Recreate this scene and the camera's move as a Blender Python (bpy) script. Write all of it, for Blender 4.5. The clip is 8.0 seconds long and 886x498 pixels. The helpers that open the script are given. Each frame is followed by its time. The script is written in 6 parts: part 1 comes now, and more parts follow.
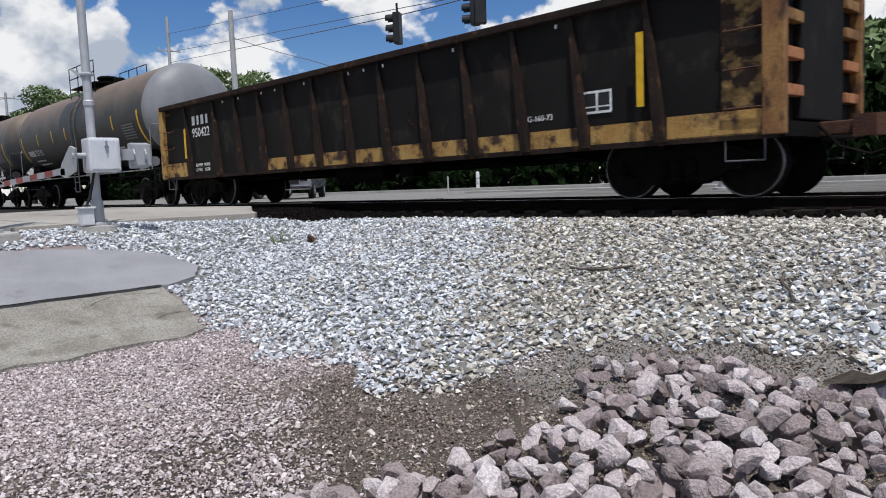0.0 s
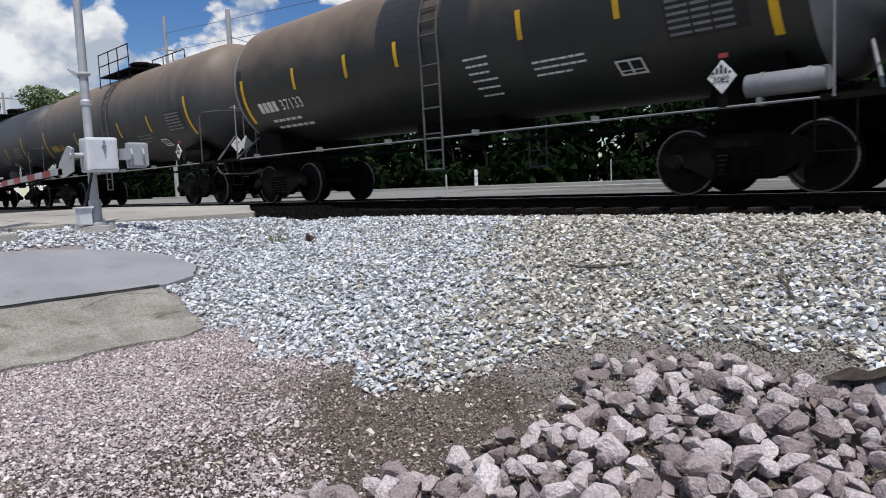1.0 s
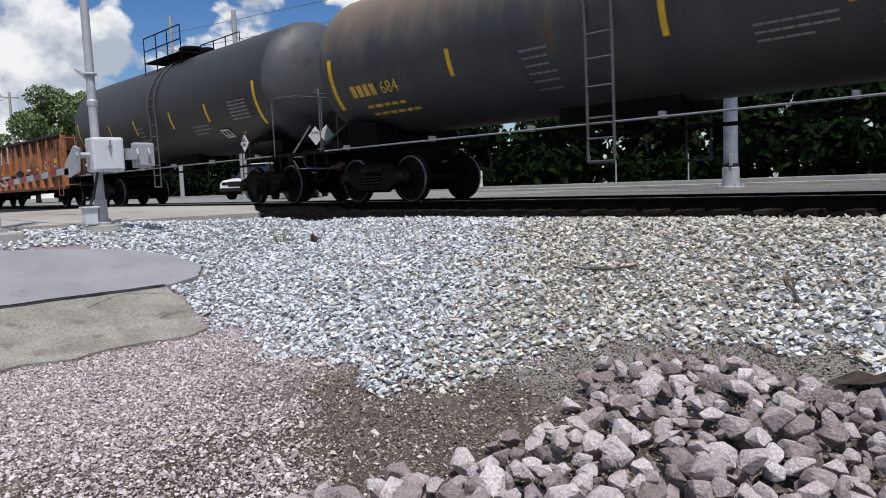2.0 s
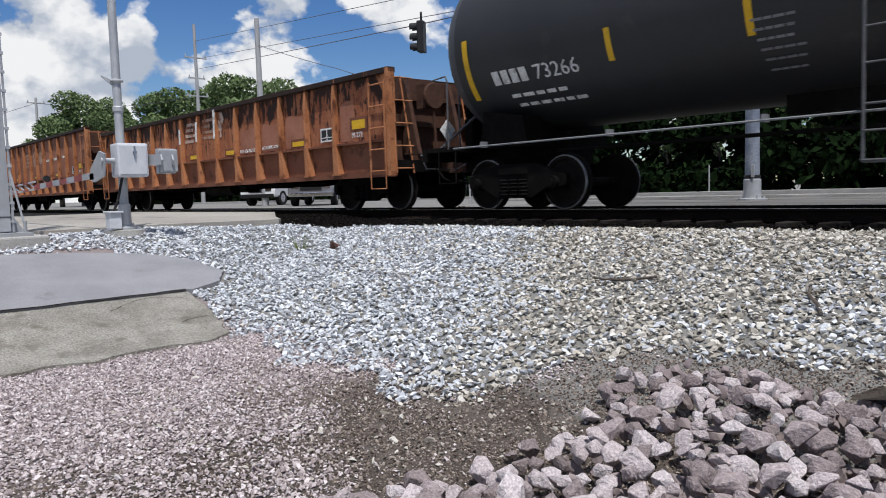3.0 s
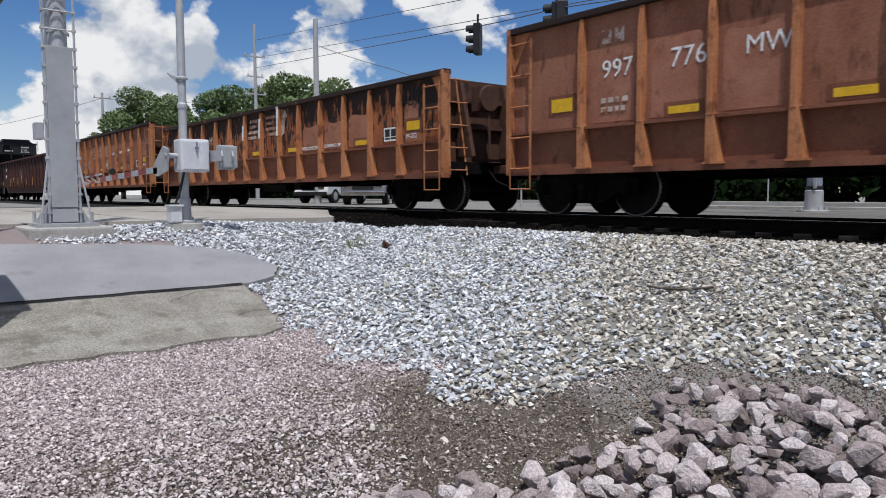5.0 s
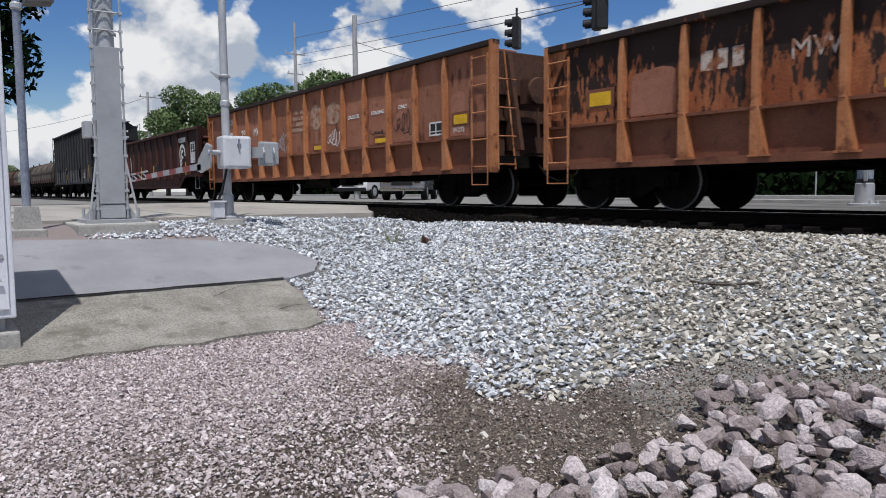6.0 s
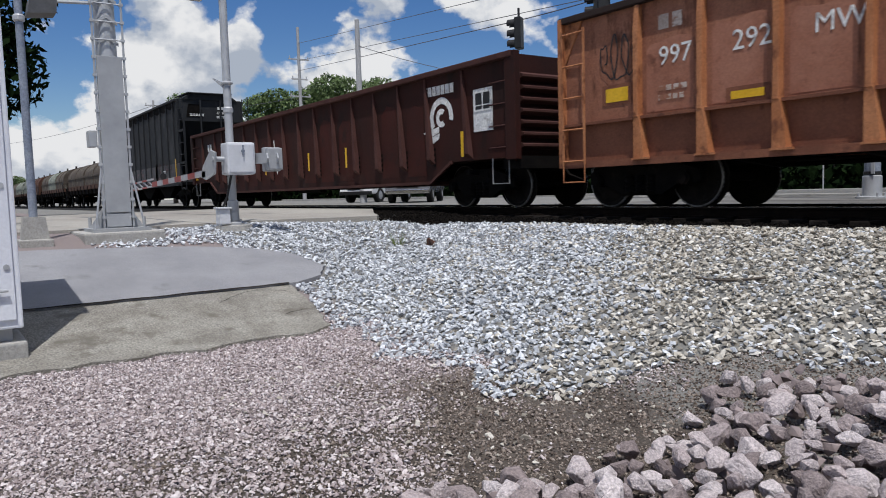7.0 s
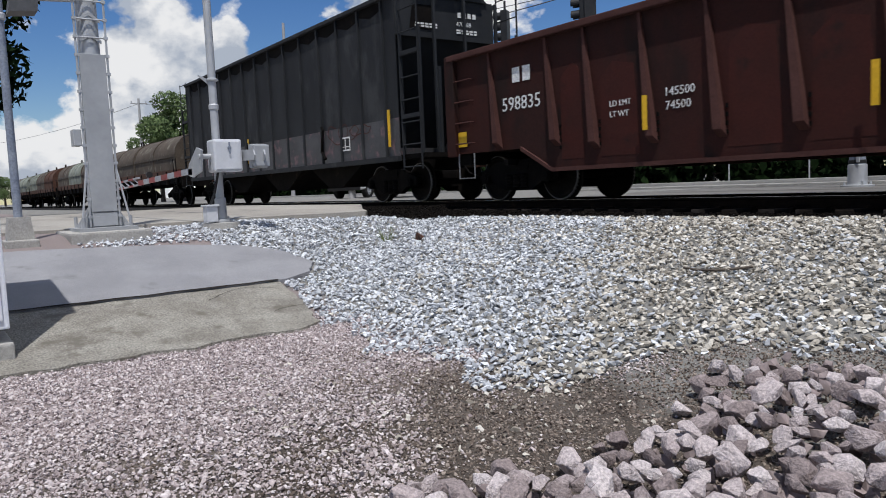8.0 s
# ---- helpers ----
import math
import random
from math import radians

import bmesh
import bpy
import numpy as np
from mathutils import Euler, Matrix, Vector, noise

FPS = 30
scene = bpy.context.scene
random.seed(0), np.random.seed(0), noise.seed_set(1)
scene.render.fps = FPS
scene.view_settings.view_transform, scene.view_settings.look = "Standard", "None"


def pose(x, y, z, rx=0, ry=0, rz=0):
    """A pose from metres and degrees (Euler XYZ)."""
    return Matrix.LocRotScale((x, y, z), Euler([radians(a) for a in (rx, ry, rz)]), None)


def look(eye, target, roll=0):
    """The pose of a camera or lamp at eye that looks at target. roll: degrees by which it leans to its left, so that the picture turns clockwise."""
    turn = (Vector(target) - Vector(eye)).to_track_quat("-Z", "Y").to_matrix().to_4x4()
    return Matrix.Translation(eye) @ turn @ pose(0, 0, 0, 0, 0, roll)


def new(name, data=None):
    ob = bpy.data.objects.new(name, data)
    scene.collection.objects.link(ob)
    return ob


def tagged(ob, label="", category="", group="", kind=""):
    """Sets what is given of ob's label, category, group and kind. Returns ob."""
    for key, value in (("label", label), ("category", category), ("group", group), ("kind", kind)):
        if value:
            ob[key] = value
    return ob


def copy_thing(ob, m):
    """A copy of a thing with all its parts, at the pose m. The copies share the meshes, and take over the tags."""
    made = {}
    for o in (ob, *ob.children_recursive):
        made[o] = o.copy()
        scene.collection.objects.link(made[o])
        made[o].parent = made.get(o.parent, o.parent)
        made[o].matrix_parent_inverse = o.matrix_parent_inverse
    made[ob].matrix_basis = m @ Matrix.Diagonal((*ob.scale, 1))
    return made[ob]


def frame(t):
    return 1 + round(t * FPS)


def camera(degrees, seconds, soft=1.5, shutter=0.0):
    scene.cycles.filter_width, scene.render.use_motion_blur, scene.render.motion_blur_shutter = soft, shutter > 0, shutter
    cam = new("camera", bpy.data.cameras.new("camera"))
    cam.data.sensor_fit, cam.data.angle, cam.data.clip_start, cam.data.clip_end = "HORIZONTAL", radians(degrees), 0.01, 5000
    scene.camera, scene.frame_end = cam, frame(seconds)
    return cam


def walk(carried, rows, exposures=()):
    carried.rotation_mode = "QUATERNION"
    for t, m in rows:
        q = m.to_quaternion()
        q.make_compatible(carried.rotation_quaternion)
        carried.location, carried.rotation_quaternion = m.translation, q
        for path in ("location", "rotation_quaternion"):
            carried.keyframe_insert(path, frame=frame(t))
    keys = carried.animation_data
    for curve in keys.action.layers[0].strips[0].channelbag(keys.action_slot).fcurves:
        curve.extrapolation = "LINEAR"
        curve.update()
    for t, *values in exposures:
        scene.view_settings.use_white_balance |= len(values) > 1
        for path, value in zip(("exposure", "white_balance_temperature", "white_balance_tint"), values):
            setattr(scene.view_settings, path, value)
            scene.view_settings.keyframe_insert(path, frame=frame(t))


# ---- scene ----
# camera: hand-held, almost still, turning slowly to its left
cam = camera(62.6, 8.0, soft=1.0, shutter=0.05)
PATH = [
    (0.0, -0.002, 0.055, 1.434, 45.815, -5.184, 2.300),
    (0.5, -0.001, 0.063, 1.439, 45.411, -5.275, 2.627),
    (1.0, -0.003, 0.060, 1.435, 45.689, -5.329, 2.565),
    (2.5, -0.007, 0.046, 1.441, 46.439, -4.990, 2.054),
    (3.0, -0.007, 0.026, 1.441, 47.471, -4.524, 1.715),
    (3.5, -0.000, 0.000, 1.450, 48.471, -4.681, 1.026),
    (4.0, -0.014, -0.004, 1.450, 49.302, -4.606, 0.784),
    (5.5, -0.026, -0.035, 1.444, 52.782, -4.412, 0.040),
    (6.0, -0.031, -0.028, 1.440, 54.394, -4.659, 0.447),
    (6.5, -0.024, -0.011, 1.435, 55.386, -4.638, 1.168),
    (7.0, -0.014, 0.004, 1.437, 54.902, -4.505, 1.669),
    (7.5, -0.020, 0.010, 1.435, 54.645, -5.016, 2.257),
    (8.0, -0.009, 0.017, 1.432, 54.041, -4.959, 2.478),
]
walk(cam, [(t, pose(x, y, z, 90 + p, r, yaw)) for t, x, y, z, yaw, p, r in PATH],
     [(0.0, -0.27), (2.5, -0.24), (4.0, -0.30), (5.5, -0.34), (7.0, -0.40), (8.0, -0.36)])

# ---------------------------------------------------------------- light
SUN_EL, SUN_AZ = radians(68), Vector((0.86, -0.51))
world = bpy.data.worlds.new("sky")
scene.world = world
world.use_nodes = True


def sky_nodes():
    nt = world.node_tree
    nt.nodes.clear()
    N, L = nt.nodes.new, nt.links.new
    sky = N("ShaderNodeTexSky")
    sky.sky_type = "NISHITA"
    sky.sun_disc = False
    sky.sun_elevation = SUN_EL
    sky.sun_rotation = math.atan2(SUN_AZ.x, SUN_AZ.y)
    sky.air_density, sky.dust_density, sky.ozone_density = 1.0, 0.15, 3.5
    co = N("ShaderNodeTexCoord")

    def math_node(op, a, b):
        m = N("ShaderNodeMath")
        m.operation = op
        for k, v in ((0, a), (1, b)):
            if isinstance(v, (int, float)):
                m.inputs[k].default_value = v
            else:
                L(v, m.inputs[k])
        return m.outputs[0]

    # where the cumulus heaps stand and where blue shows between them: way, spread in radians, weight
    heaps = (((-0.943, 0.27, 0.192), 0.07, 0.11), ((-0.925, 0.336, 0.177), 0.045, 0.09), ((-0.972, 0.144, 0.187), 0.07, 0.08), ((-0.85, 0.483, 0.21), 0.075, 0.18), ((-0.878, 0.448, 0.168), 0.05, 0.12),
             ((-0.962, 0.252, 0.107), 0.06, 0.08), ((-0.915, 0.37, 0.125), 0.05, 0.10), ((-0.741, 0.629, 0.235), 0.06, 0.16), ((-0.379, 0.907, 0.184), 0.08, 0.16), ((-0.988, 0.129, 0.08), 0.06, 0.08),
             ((-0.897, 0.39, 0.208), 0.036, -0.22), ((-0.795, 0.576, 0.191), 0.05, -0.2), ((-0.717, 0.675, 0.165), 0.09, -0.16), ((-0.984, 0.136, 0.120), 0.04, -0.2), ((-0.95, 0.17, 0.27), 0.05, -0.2), ((-0.93, 0.32, 0.235), 0.03, -0.16), ((-0.80, 0.55, 0.25), 0.03, -0.14))

    def cloud(lift):
        """How dense the cloud is: broad heaps, broken into billows."""
        mp = N("ShaderNodeMapping")
        mp.inputs["Scale"].default_value = (1, 1, 1.35)
        mp.inputs["Location"].default_value = (2.35, 1.2, 0.1 + lift)
        L(co.outputs["Generated"], mp.inputs["Vector"])
        big = N("ShaderNodeTexNoise")
        big.inputs["Scale"].default_value, big.inputs["Detail"].default_value, big.inputs["Roughness"].default_value = 4.6, 9, 0.56
        L(mp.outputs[0], big.inputs["Vector"])
        warp = N("ShaderNodeVectorMath")
        warp.operation = "MULTIPLY_ADD"
        warp.inputs[1].default_value = (0.09, 0.09, 0.09)
        L(big.outputs["Color"], warp.inputs[0])
        L(mp.outputs[0], warp.inputs[2])
        puff = N("ShaderNodeTexVoronoi")
        puff.feature, puff.normalize = "SMOOTH_F1", True
        puff.inputs["Scale"].default_value, puff.inputs["Detail"].default_value, puff.inputs["Roughness"].default_value, puff.inputs["Smoothness"].default_value = 13.0, 3.0, 0.55, 0.5
        L(warp.outputs[0], puff.inputs["Vector"])
        return math_node("SUBTRACT", big.outputs["Fac"], math_node("MULTIPLY", puff.outputs["Distance"], 0.36))

    dense = cloud(0.0)
    for way, spread, weight in heaps:
        dot = N("ShaderNodeVectorMath")
        dot.operation = "DOT_PRODUCT"
        L(co.outputs["Generated"], dot.inputs[0])
        dot.inputs[1].default_value = Vector(way).normalized()
        g = math_node("EXPONENT", math_node("MULTIPLY", math_node("SUBTRACT", dot.outputs["Value"], 1.0), 1 / spread ** 2), 0)
        dense = math_node("ADD", dense, math_node("MULTIPLY", g, weight))
    mask = N("ShaderNodeValToRGB")
    mask.color_ramp.elements[0].position, mask.color_ramp.elements[1].position = 0.40, 0.445
    L(dense, mask.inputs[0])
    # lit tops and grey undersides: the density a little higher up against that here
    above = math_node("ADD", math_node("MULTIPLY", math_node("SUBTRACT", cloud(0.045), cloud(0.0)), 2.4), 0.5)
    shade = N("ShaderNodeValToRGB")
    shade.color_ramp.elements[0].position, shade.color_ramp.elements[0].color = 0.44, (11.4, 11.5, 11.7, 1)
    shade.color_ramp.elements[1].position, shade.color_ramp.elements[1].color = 0.72, (5.6, 6.3, 7.5, 1)
    L(above, shade.inputs[0])
    mix = N("ShaderNodeMix")
    mix.data_type = "RGBA"
    L(mask.outputs[0], mix.inputs["Factor"])
    vivid = N("ShaderNodeHueSaturation")
    vivid.inputs["Hue"].default_value, vivid.inputs["Saturation"].default_value, vivid.inputs["Value"].default_value = 0.512, 1.3, 1.2
    L(sky.outputs[0], vivid.inputs["Color"])
    L(vivid.outputs[0], mix.inputs[6])
    L(shade.outputs[0], mix.inputs[7])
    bg = N("ShaderNodeBackground")
    bg.inputs["Strength"].default_value = 0.092
    L(mix.outputs[2], bg.inputs["Color"])
    out = N("ShaderNodeOutputWorld")
    L(bg.outputs[0], out.inputs["Surface"])


sky_nodes()
sun = new("sun", bpy.data.lights.new("sun", "SUN"))
sun.data.energy, sun.data.angle, sun.data.color = 5.0, radians(0.53), (1.0, 0.985, 0.985)
sun.matrix_basis = look((SUN_AZ.x * 20, SUN_AZ.y * 20, 20 * math.tan(SUN_EL)), (0, 0, 0))


# ---------------------------------------------------------------- materials
def surf(name, c1, c2, scale=2.0, rough=0.75, metal=0.0, bump=0.15, c3=None, t3=0.6, s3=3.0, stretch=(1, 1, 1), fine=30.0, grain=0.25, soft3=0.06, island=False, pieces=False, gloss=0.35, crown=None):
    """Two colours mixed by a broad noise, grain by a fine one, and optional patches or streaks of a third colour."""
    m = bpy.data.materials.new(name)
    m.use_nodes = True
    nt = m.node_tree
    N, L = nt.nodes.new, nt.links.new
    bsdf = nt.nodes["Principled BSDF"]
    co = N("ShaderNodeTexCoord")
    info = N("ShaderNodeObjectInfo")
    sh = N("ShaderNodeMath")
    sh.operation = "MULTIPLY"
    sh.inputs[1].default_value = 37.0
    L(info.outputs["Random"], sh.inputs[0])
    mp = N("ShaderNodeMapping")
    mp.inputs["Scale"].default_value = stretch
    L(co.outputs["Object"], mp.inputs["Vector"])
    L(sh.outputs[0], mp.inputs["Location"])

    def noise_at(s, detail, vec):
        n = N("ShaderNodeTexNoise")
        n.inputs["Scale"].default_value, n.inputs["Detail"].default_value, n.inputs["Roughness"].default_value = s, detail, 0.6
        L(vec, n.inputs["Vector"])
        return n.outputs["Fac"]

    def ramp(fac, a, b):
        r = N("ShaderNodeMapRange")
        r.inputs["From Min"].default_value, r.inputs["From Max"].default_value = a, b
        L(fac, r.inputs["Value"])
        return r.outputs["Result"]

    def mixed(fac, a, b, kind="MIX"):
        x = N("ShaderNodeMix")
        x.data_type, x.blend_type = "RGBA", kind
        for sock, v in ((x.inputs["Factor"], fac), (x.inputs[6], a), (x.inputs[7], b)):
            if isinstance(v, (tuple, float)):
                sock.default_value = v if isinstance(v, float) else (*v, 1)
            else:
                L(v, sock)
        return x.outputs[2]

    if island or pieces:
        geo = N("ShaderNodeNewGeometry")
        base_fac = geo.outputs["Random Per Island"] if island else info.outputs["Random"]
        cr = N("ShaderNodeValToRGB")
        cols = [c1, c2] + ([c3] if c3 else [])
        cr.color_ramp.elements[0].color = (*cols[0], 1)
        cr.color_ramp.elements[1].color = (*cols[-1], 1)
        if c3:
            cr.color_ramp.elements.new(0.5).color = (*c2, 1)
        L(base_fac, cr.inputs[0])
        col = cr.outputs[0]
    else:
        col = mixed(ramp(noise_at(scale, 5, mp.outputs[0]), 0.38, 0.62), c1, c2)
    f = noise_at(fine, 4, co.outputs["Object"])
    lo, hi = 1 - grain, 1 + grain
    g = N("ShaderNodeMapRange")
    g.inputs["From Min"].default_value, g.inputs["From Max"].default_value = 0.3, 0.7
    g.inputs["To Min"].default_value, g.inputs["To Max"].default_value = lo, hi
    L(f, g.inputs["Value"])
    comb = N("ShaderNodeCombineColor")
    for i in range(3):
        L(g.outputs[0], comb.inputs[i])
    col = mixed(1.0, col, comb.outputs[0], "MULTIPLY")
    if c3 and not (island or pieces):
        p = ramp(noise_at(s3, 8, mp.outputs[0]), t3 - soft3, t3 + soft3)
        col = mixed(p, col, c3)
    if crown:
        tone, z0, z1, amp, cs = (*crown, 1.3, 1.6)[:5]
        sep = N("ShaderNodeSeparateXYZ")
        L(co.outputs["Object"], sep.inputs[0])
        add = N("ShaderNodeMath")
        add.operation = "MULTIPLY_ADD"
        add.inputs[1].default_value = amp
        L(noise_at(cs, 7, mp.outputs[0]), add.inputs[0])
        L(sep.outputs[2], add.inputs[2])
        col = mixed(ramp(add.outputs[0], z0 + amp / 2, z1 + amp / 2), col, tone)
    L(col, bsdf.inputs["Base Color"])
    bsdf.inputs["Roughness"].default_value = rough
    bsdf.inputs["Metallic"].default_value = metal
    bsdf.inputs["Specular IOR Level"].default_value = gloss
    if bump:
        b = N("ShaderNodeBump")
        b.inputs["Strength"].default_value = bump
        b.inputs["Distance"].default_value = 0.02
        L(f, b.inputs["Height"])
        L(b.outputs[0], bsdf.inputs["Normal"])
    return m


M = dict(
    soil=surf("gravelly_soil", (0.065, 0.053, 0.043), (0.11, 0.092, 0.077), 1.3, 0.95, bump=0.9, fine=60, grain=0.45),
    clean=surf("clean_blue_grey_limestone", (0.28, 0.293, 0.31), (0.49, 0.507, 0.53), rough=0.85, c3=(0.76, 0.78, 0.80), island=True, fine=45, grain=0.2),
    ballast=surf("weathered_limestone", (0.18, 0.16, 0.13), (0.42, 0.385, 0.325), rough=0.85, c3=(0.66, 0.625, 0.555), island=True, fine=45, grain=0.2),
    pink=surf("pinkish_gravel", (0.26, 0.212, 0.204), (0.44, 0.376, 0.366), rough=0.9, c3=(0.66, 0.60, 0.588), island=True, fine=70, grain=0.22),
    brown=surf("dirty_brown_gravel", (0.06, 0.045, 0.036), (0.15, 0.117, 0.094), rough=0.95, c3=(0.36, 0.305, 0.26), island=True, fine=70, grain=0.25),
    rock=surf("broken_granite", (0.21, 0.168, 0.160), (0.42, 0.355, 0.348), rough=0.88, c3=(0.60, 0.54, 0.532), pieces=True, fine=6, grain=0.40, bump=0.9),
    asphalt_new=surf("smooth_grey_asphalt", (0.225, 0.225, 0.235), (0.27, 0.27, 0.28), 1.3, 0.9, bump=0.5, fine=80, grain=0.22, c3=(0.16, 0.16, 0.16), t3=0.66, s3=1.6),
    asphalt_old=surf("worn_aggregate_asphalt", (0.22, 0.205, 0.175), (0.31, 0.295, 0.255), 2.4, 0.92, bump=1.0, fine=55, grain=0.5, c3=(0.16, 0.145, 0.12), t3=0.62, s3=3.0),
    road=surf("dusty_concrete_road", (0.27, 0.25, 0.22), (0.36, 0.34, 0.30), 0.5, 0.9, bump=0.3, fine=50, grain=0.2, c3=(0.12, 0.115, 0.11), t3=0.62, s3=0.8, stretch=(0.35, 1, 1)),
    road_grey=surf("worn_grey_street", (0.10, 0.097, 0.087), (0.17, 0.162, 0.148), 0.4, 0.9, bump=0.3, fine=40, grain=0.25, c3=(0.06, 0.052, 0.045), t3=0.58, s3=0.9, stretch=(0.3, 1.6, 1)),
    concrete=surf("pale_concrete", (0.33, 0.32, 0.295), (0.42, 0.405, 0.375), 1.0, 0.9, bump=0.3, fine=40, grain=0.2, c3=(0.26, 0.25, 0.22), t3=0.66, s3=2.0),
    rail=surf("rusty_rail_steel", (0.007, 0.005, 0.004), (0.013, 0.009, 0.007), 4, 0.9, 0.0, c3=(0.03, 0.018, 0.012), t3=0.68, gloss=0.06),
    railtop=surf("polished_rail_head", (0.5, 0.48, 0.46), (0.6, 0.58, 0.56), 4, 0.25, 1.0, bump=0.02),
    tie=surf("creosoted_timber", (0.010, 0.008, 0.007), (0.02, 0.016, 0.013), 4, 0.95, c3=(0.04, 0.034, 0.03), stretch=(1, 0.2, 1), bump=0.5, gloss=0.1),
    galv=surf("galvanised_steel", (0.42, 0.43, 0.44), (0.48, 0.49, 0.50), 2, 0.5, 0.35, bump=0.0, fine=8, grain=0.06),
    grey_paint=surf("grey_painted_steel", (0.33, 0.34, 0.35), (0.38, 0.39, 0.40), 2, 0.5, 0.1, bump=0.0, grain=0.05, fine=8, c3=(0.27, 0.26, 0.25), t3=0.73),
    alu=surf("aluminium_paint", (0.58, 0.59, 0.61), (0.66, 0.67, 0.69), 3, 0.45, 0.15, bump=0.0, grain=0.05, fine=8, c3=(0.46, 0.46, 0.46), t3=0.7),
    cabinet=surf("white_enamelled_aluminium", (0.68, 0.70, 0.75), (0.74, 0.76, 0.80), 1.2, 0.4, 0.0, bump=0.02, grain=0.06),
    blue_steel=surf("weathered_blue_grey_steel", (0.20, 0.23, 0.29), (0.30, 0.33, 0.38), 3, 0.55, 0.3, bump=0.05),
    signal_black=surf("black_signal_housing", (0.012, 0.012, 0.013), (0.02, 0.02, 0.02), 4, 0.5),
    lens=surf("dark_amber_lens", (0.25, 0.17, 0.03), (0.3, 0.2, 0.04), 8, 0.2),
    wood=surf("grey_weathered_pole", (0.34, 0.34, 0.34), (0.42, 0.42, 0.42), 3, 0.9, stretch=(1, 1, 0.1), bump=0.4),
    wire=surf("dark_cable", (0.10, 0.10, 0.11), (0.13, 0.13, 0.14), 4, 0.6, bump=0),
    red=surf("red_reflective_sheeting", (0.22, 0.03, 0.03), (0.28, 0.045, 0.04), 4, 0.5, bump=0),
    white=surf("chalky_white_paint", (0.62, 0.62, 0.60), (0.75, 0.75, 0.73), 9, 0.7, bump=0.05, c3=(0.35, 0.33, 0.31), t3=0.62, s3=7),
    yellow=surf("yellow_reflector", (0.62, 0.36, 0.01), (0.72, 0.43, 0.02), 6, 0.5, bump=0, grain=0.1, c3=(0.4, 0.24, 0.03), t3=0.66),
    faded=surf("faded_white_paint", (0.42, 0.33, 0.27), (0.52, 0.44, 0.38), 3, 0.8, bump=0.1, c3=(0.27, 0.12, 0.07), t3=0.53, s3=5, soft3=0.03),
    grey_dark=surf("dark_grey_steel", (0.07, 0.072, 0.075), (0.10, 0.10, 0.105), 4, 0.6, bump=0, grain=0.1),
    side_grey=surf("mid_grey_pipe", (0.17, 0.175, 0.18), (0.22, 0.225, 0.23), 4, 0.6, bump=0, grain=0.1),
    gold=surf("gold_lettering", (0.5, 0.33, 0.05), (0.6, 0.4, 0.08), 6, 0.6, bump=0),
    leaf=surf("broad_leaves", (0.06, 0.10, 0.03), (0.10, 0.15, 0.05), rough=0.7, c3=(0.15, 0.205, 0.08), island=True, fine=4, bump=0),
    # the street shrubs' deep shade is put into this colour; the near tree shares it
    leaf_shaded=surf("shade_darkened_leaves", (0.003, 0.007, 0.0025), (0.006, 0.0135, 0.004), rough=0.9, c3=(0.011, 0.023, 0.007), island=True, fine=4, bump=0, gloss=0.04),
    inky=surf("near_black_ballast", (0.003, 0.0027, 0.0025), (0.006, 0.005, 0.0045), rough=0.95, c3=(0.012, 0.010, 0.008), island=True, fine=40, grain=0.2, gloss=0.05),
    bark=surf("grey_brown_bark", (0.07, 0.055, 0.045), (0.12, 0.10, 0.08), 4, 0.95, bump=0.5),
    weed=surf("dry_green_weed", (0.10, 0.15, 0.04), (0.18, 0.2, 0.07), 9, 0.8, bump=0),
    # train
    under=surf("sooty_black_underframe", (0.0035, 0.003, 0.0028), (0.0075, 0.0062, 0.0055), 3, 0.9, 0.0, c3=(0.022, 0.015, 0.011), t3=0.68, gloss=0.1),
    wheel=surf("brown_wheel_steel", (0.007, 0.006, 0.005), (0.014, 0.011, 0.009), 5, 0.85, 0.0, gloss=0.12),
    tread=surf("worn_bright_tread", (0.16, 0.155, 0.15), (0.22, 0.215, 0.21), 5, 0.45, 0.8, bump=0),
    orange=surf("faded_orange_paint", (0.225, 0.085, 0.046), (0.285, 0.122, 0.072), 1.1, 0.75, bump=0.2, c3=(0.10, 0.035, 0.018), t3=0.62, s3=2.6, stretch=(1.8, 1, 0.6), grain=0.2),
    orange_rust=surf("orange_paint_flaking_to_rust", (0.33, 0.115, 0.045), (0.22, 0.062, 0.022), 1.6, 0.8, bump=0.3, c3=(0.035, 0.014, 0.009), t3=0.575, s3=3.6, stretch=(2.8, 1, 0.9), grain=0.25, soft3=0.02, crown=((0.022, 0.011, 0.008), 2.0, 2.2, 4.6, 2.4)),
    orange_peel=surf("peach_orange_paint_with_rust_drips", (0.34, 0.13, 0.062), (0.25, 0.08, 0.034), 1.4, 0.8, bump=0.3, c3=(0.06, 0.022, 0.012), t3=0.575, s3=3.4, stretch=(2.8, 1, 0.8), grain=0.25, soft3=0.022, crown=((0.03, 0.013, 0.009), 2.35, 2.6, 4.2, 2.4)),
    orange_rib=surf("bright_orange_ribs", (0.43, 0.18, 0.078), (0.35, 0.13, 0.05), 2.5, 0.7, bump=0.2, c3=(0.13, 0.042, 0.018), t3=0.61, s3=4, stretch=(1, 1, 0.6), grain=0.22),
    orange_low=surf("brown_orange_lower_panels", (0.205, 0.078, 0.042), (0.145, 0.053, 0.029), 1.0, 0.8, bump=0.2, c3=(0.075, 0.026, 0.015), t3=0.64, s3=3, grain=0.18),
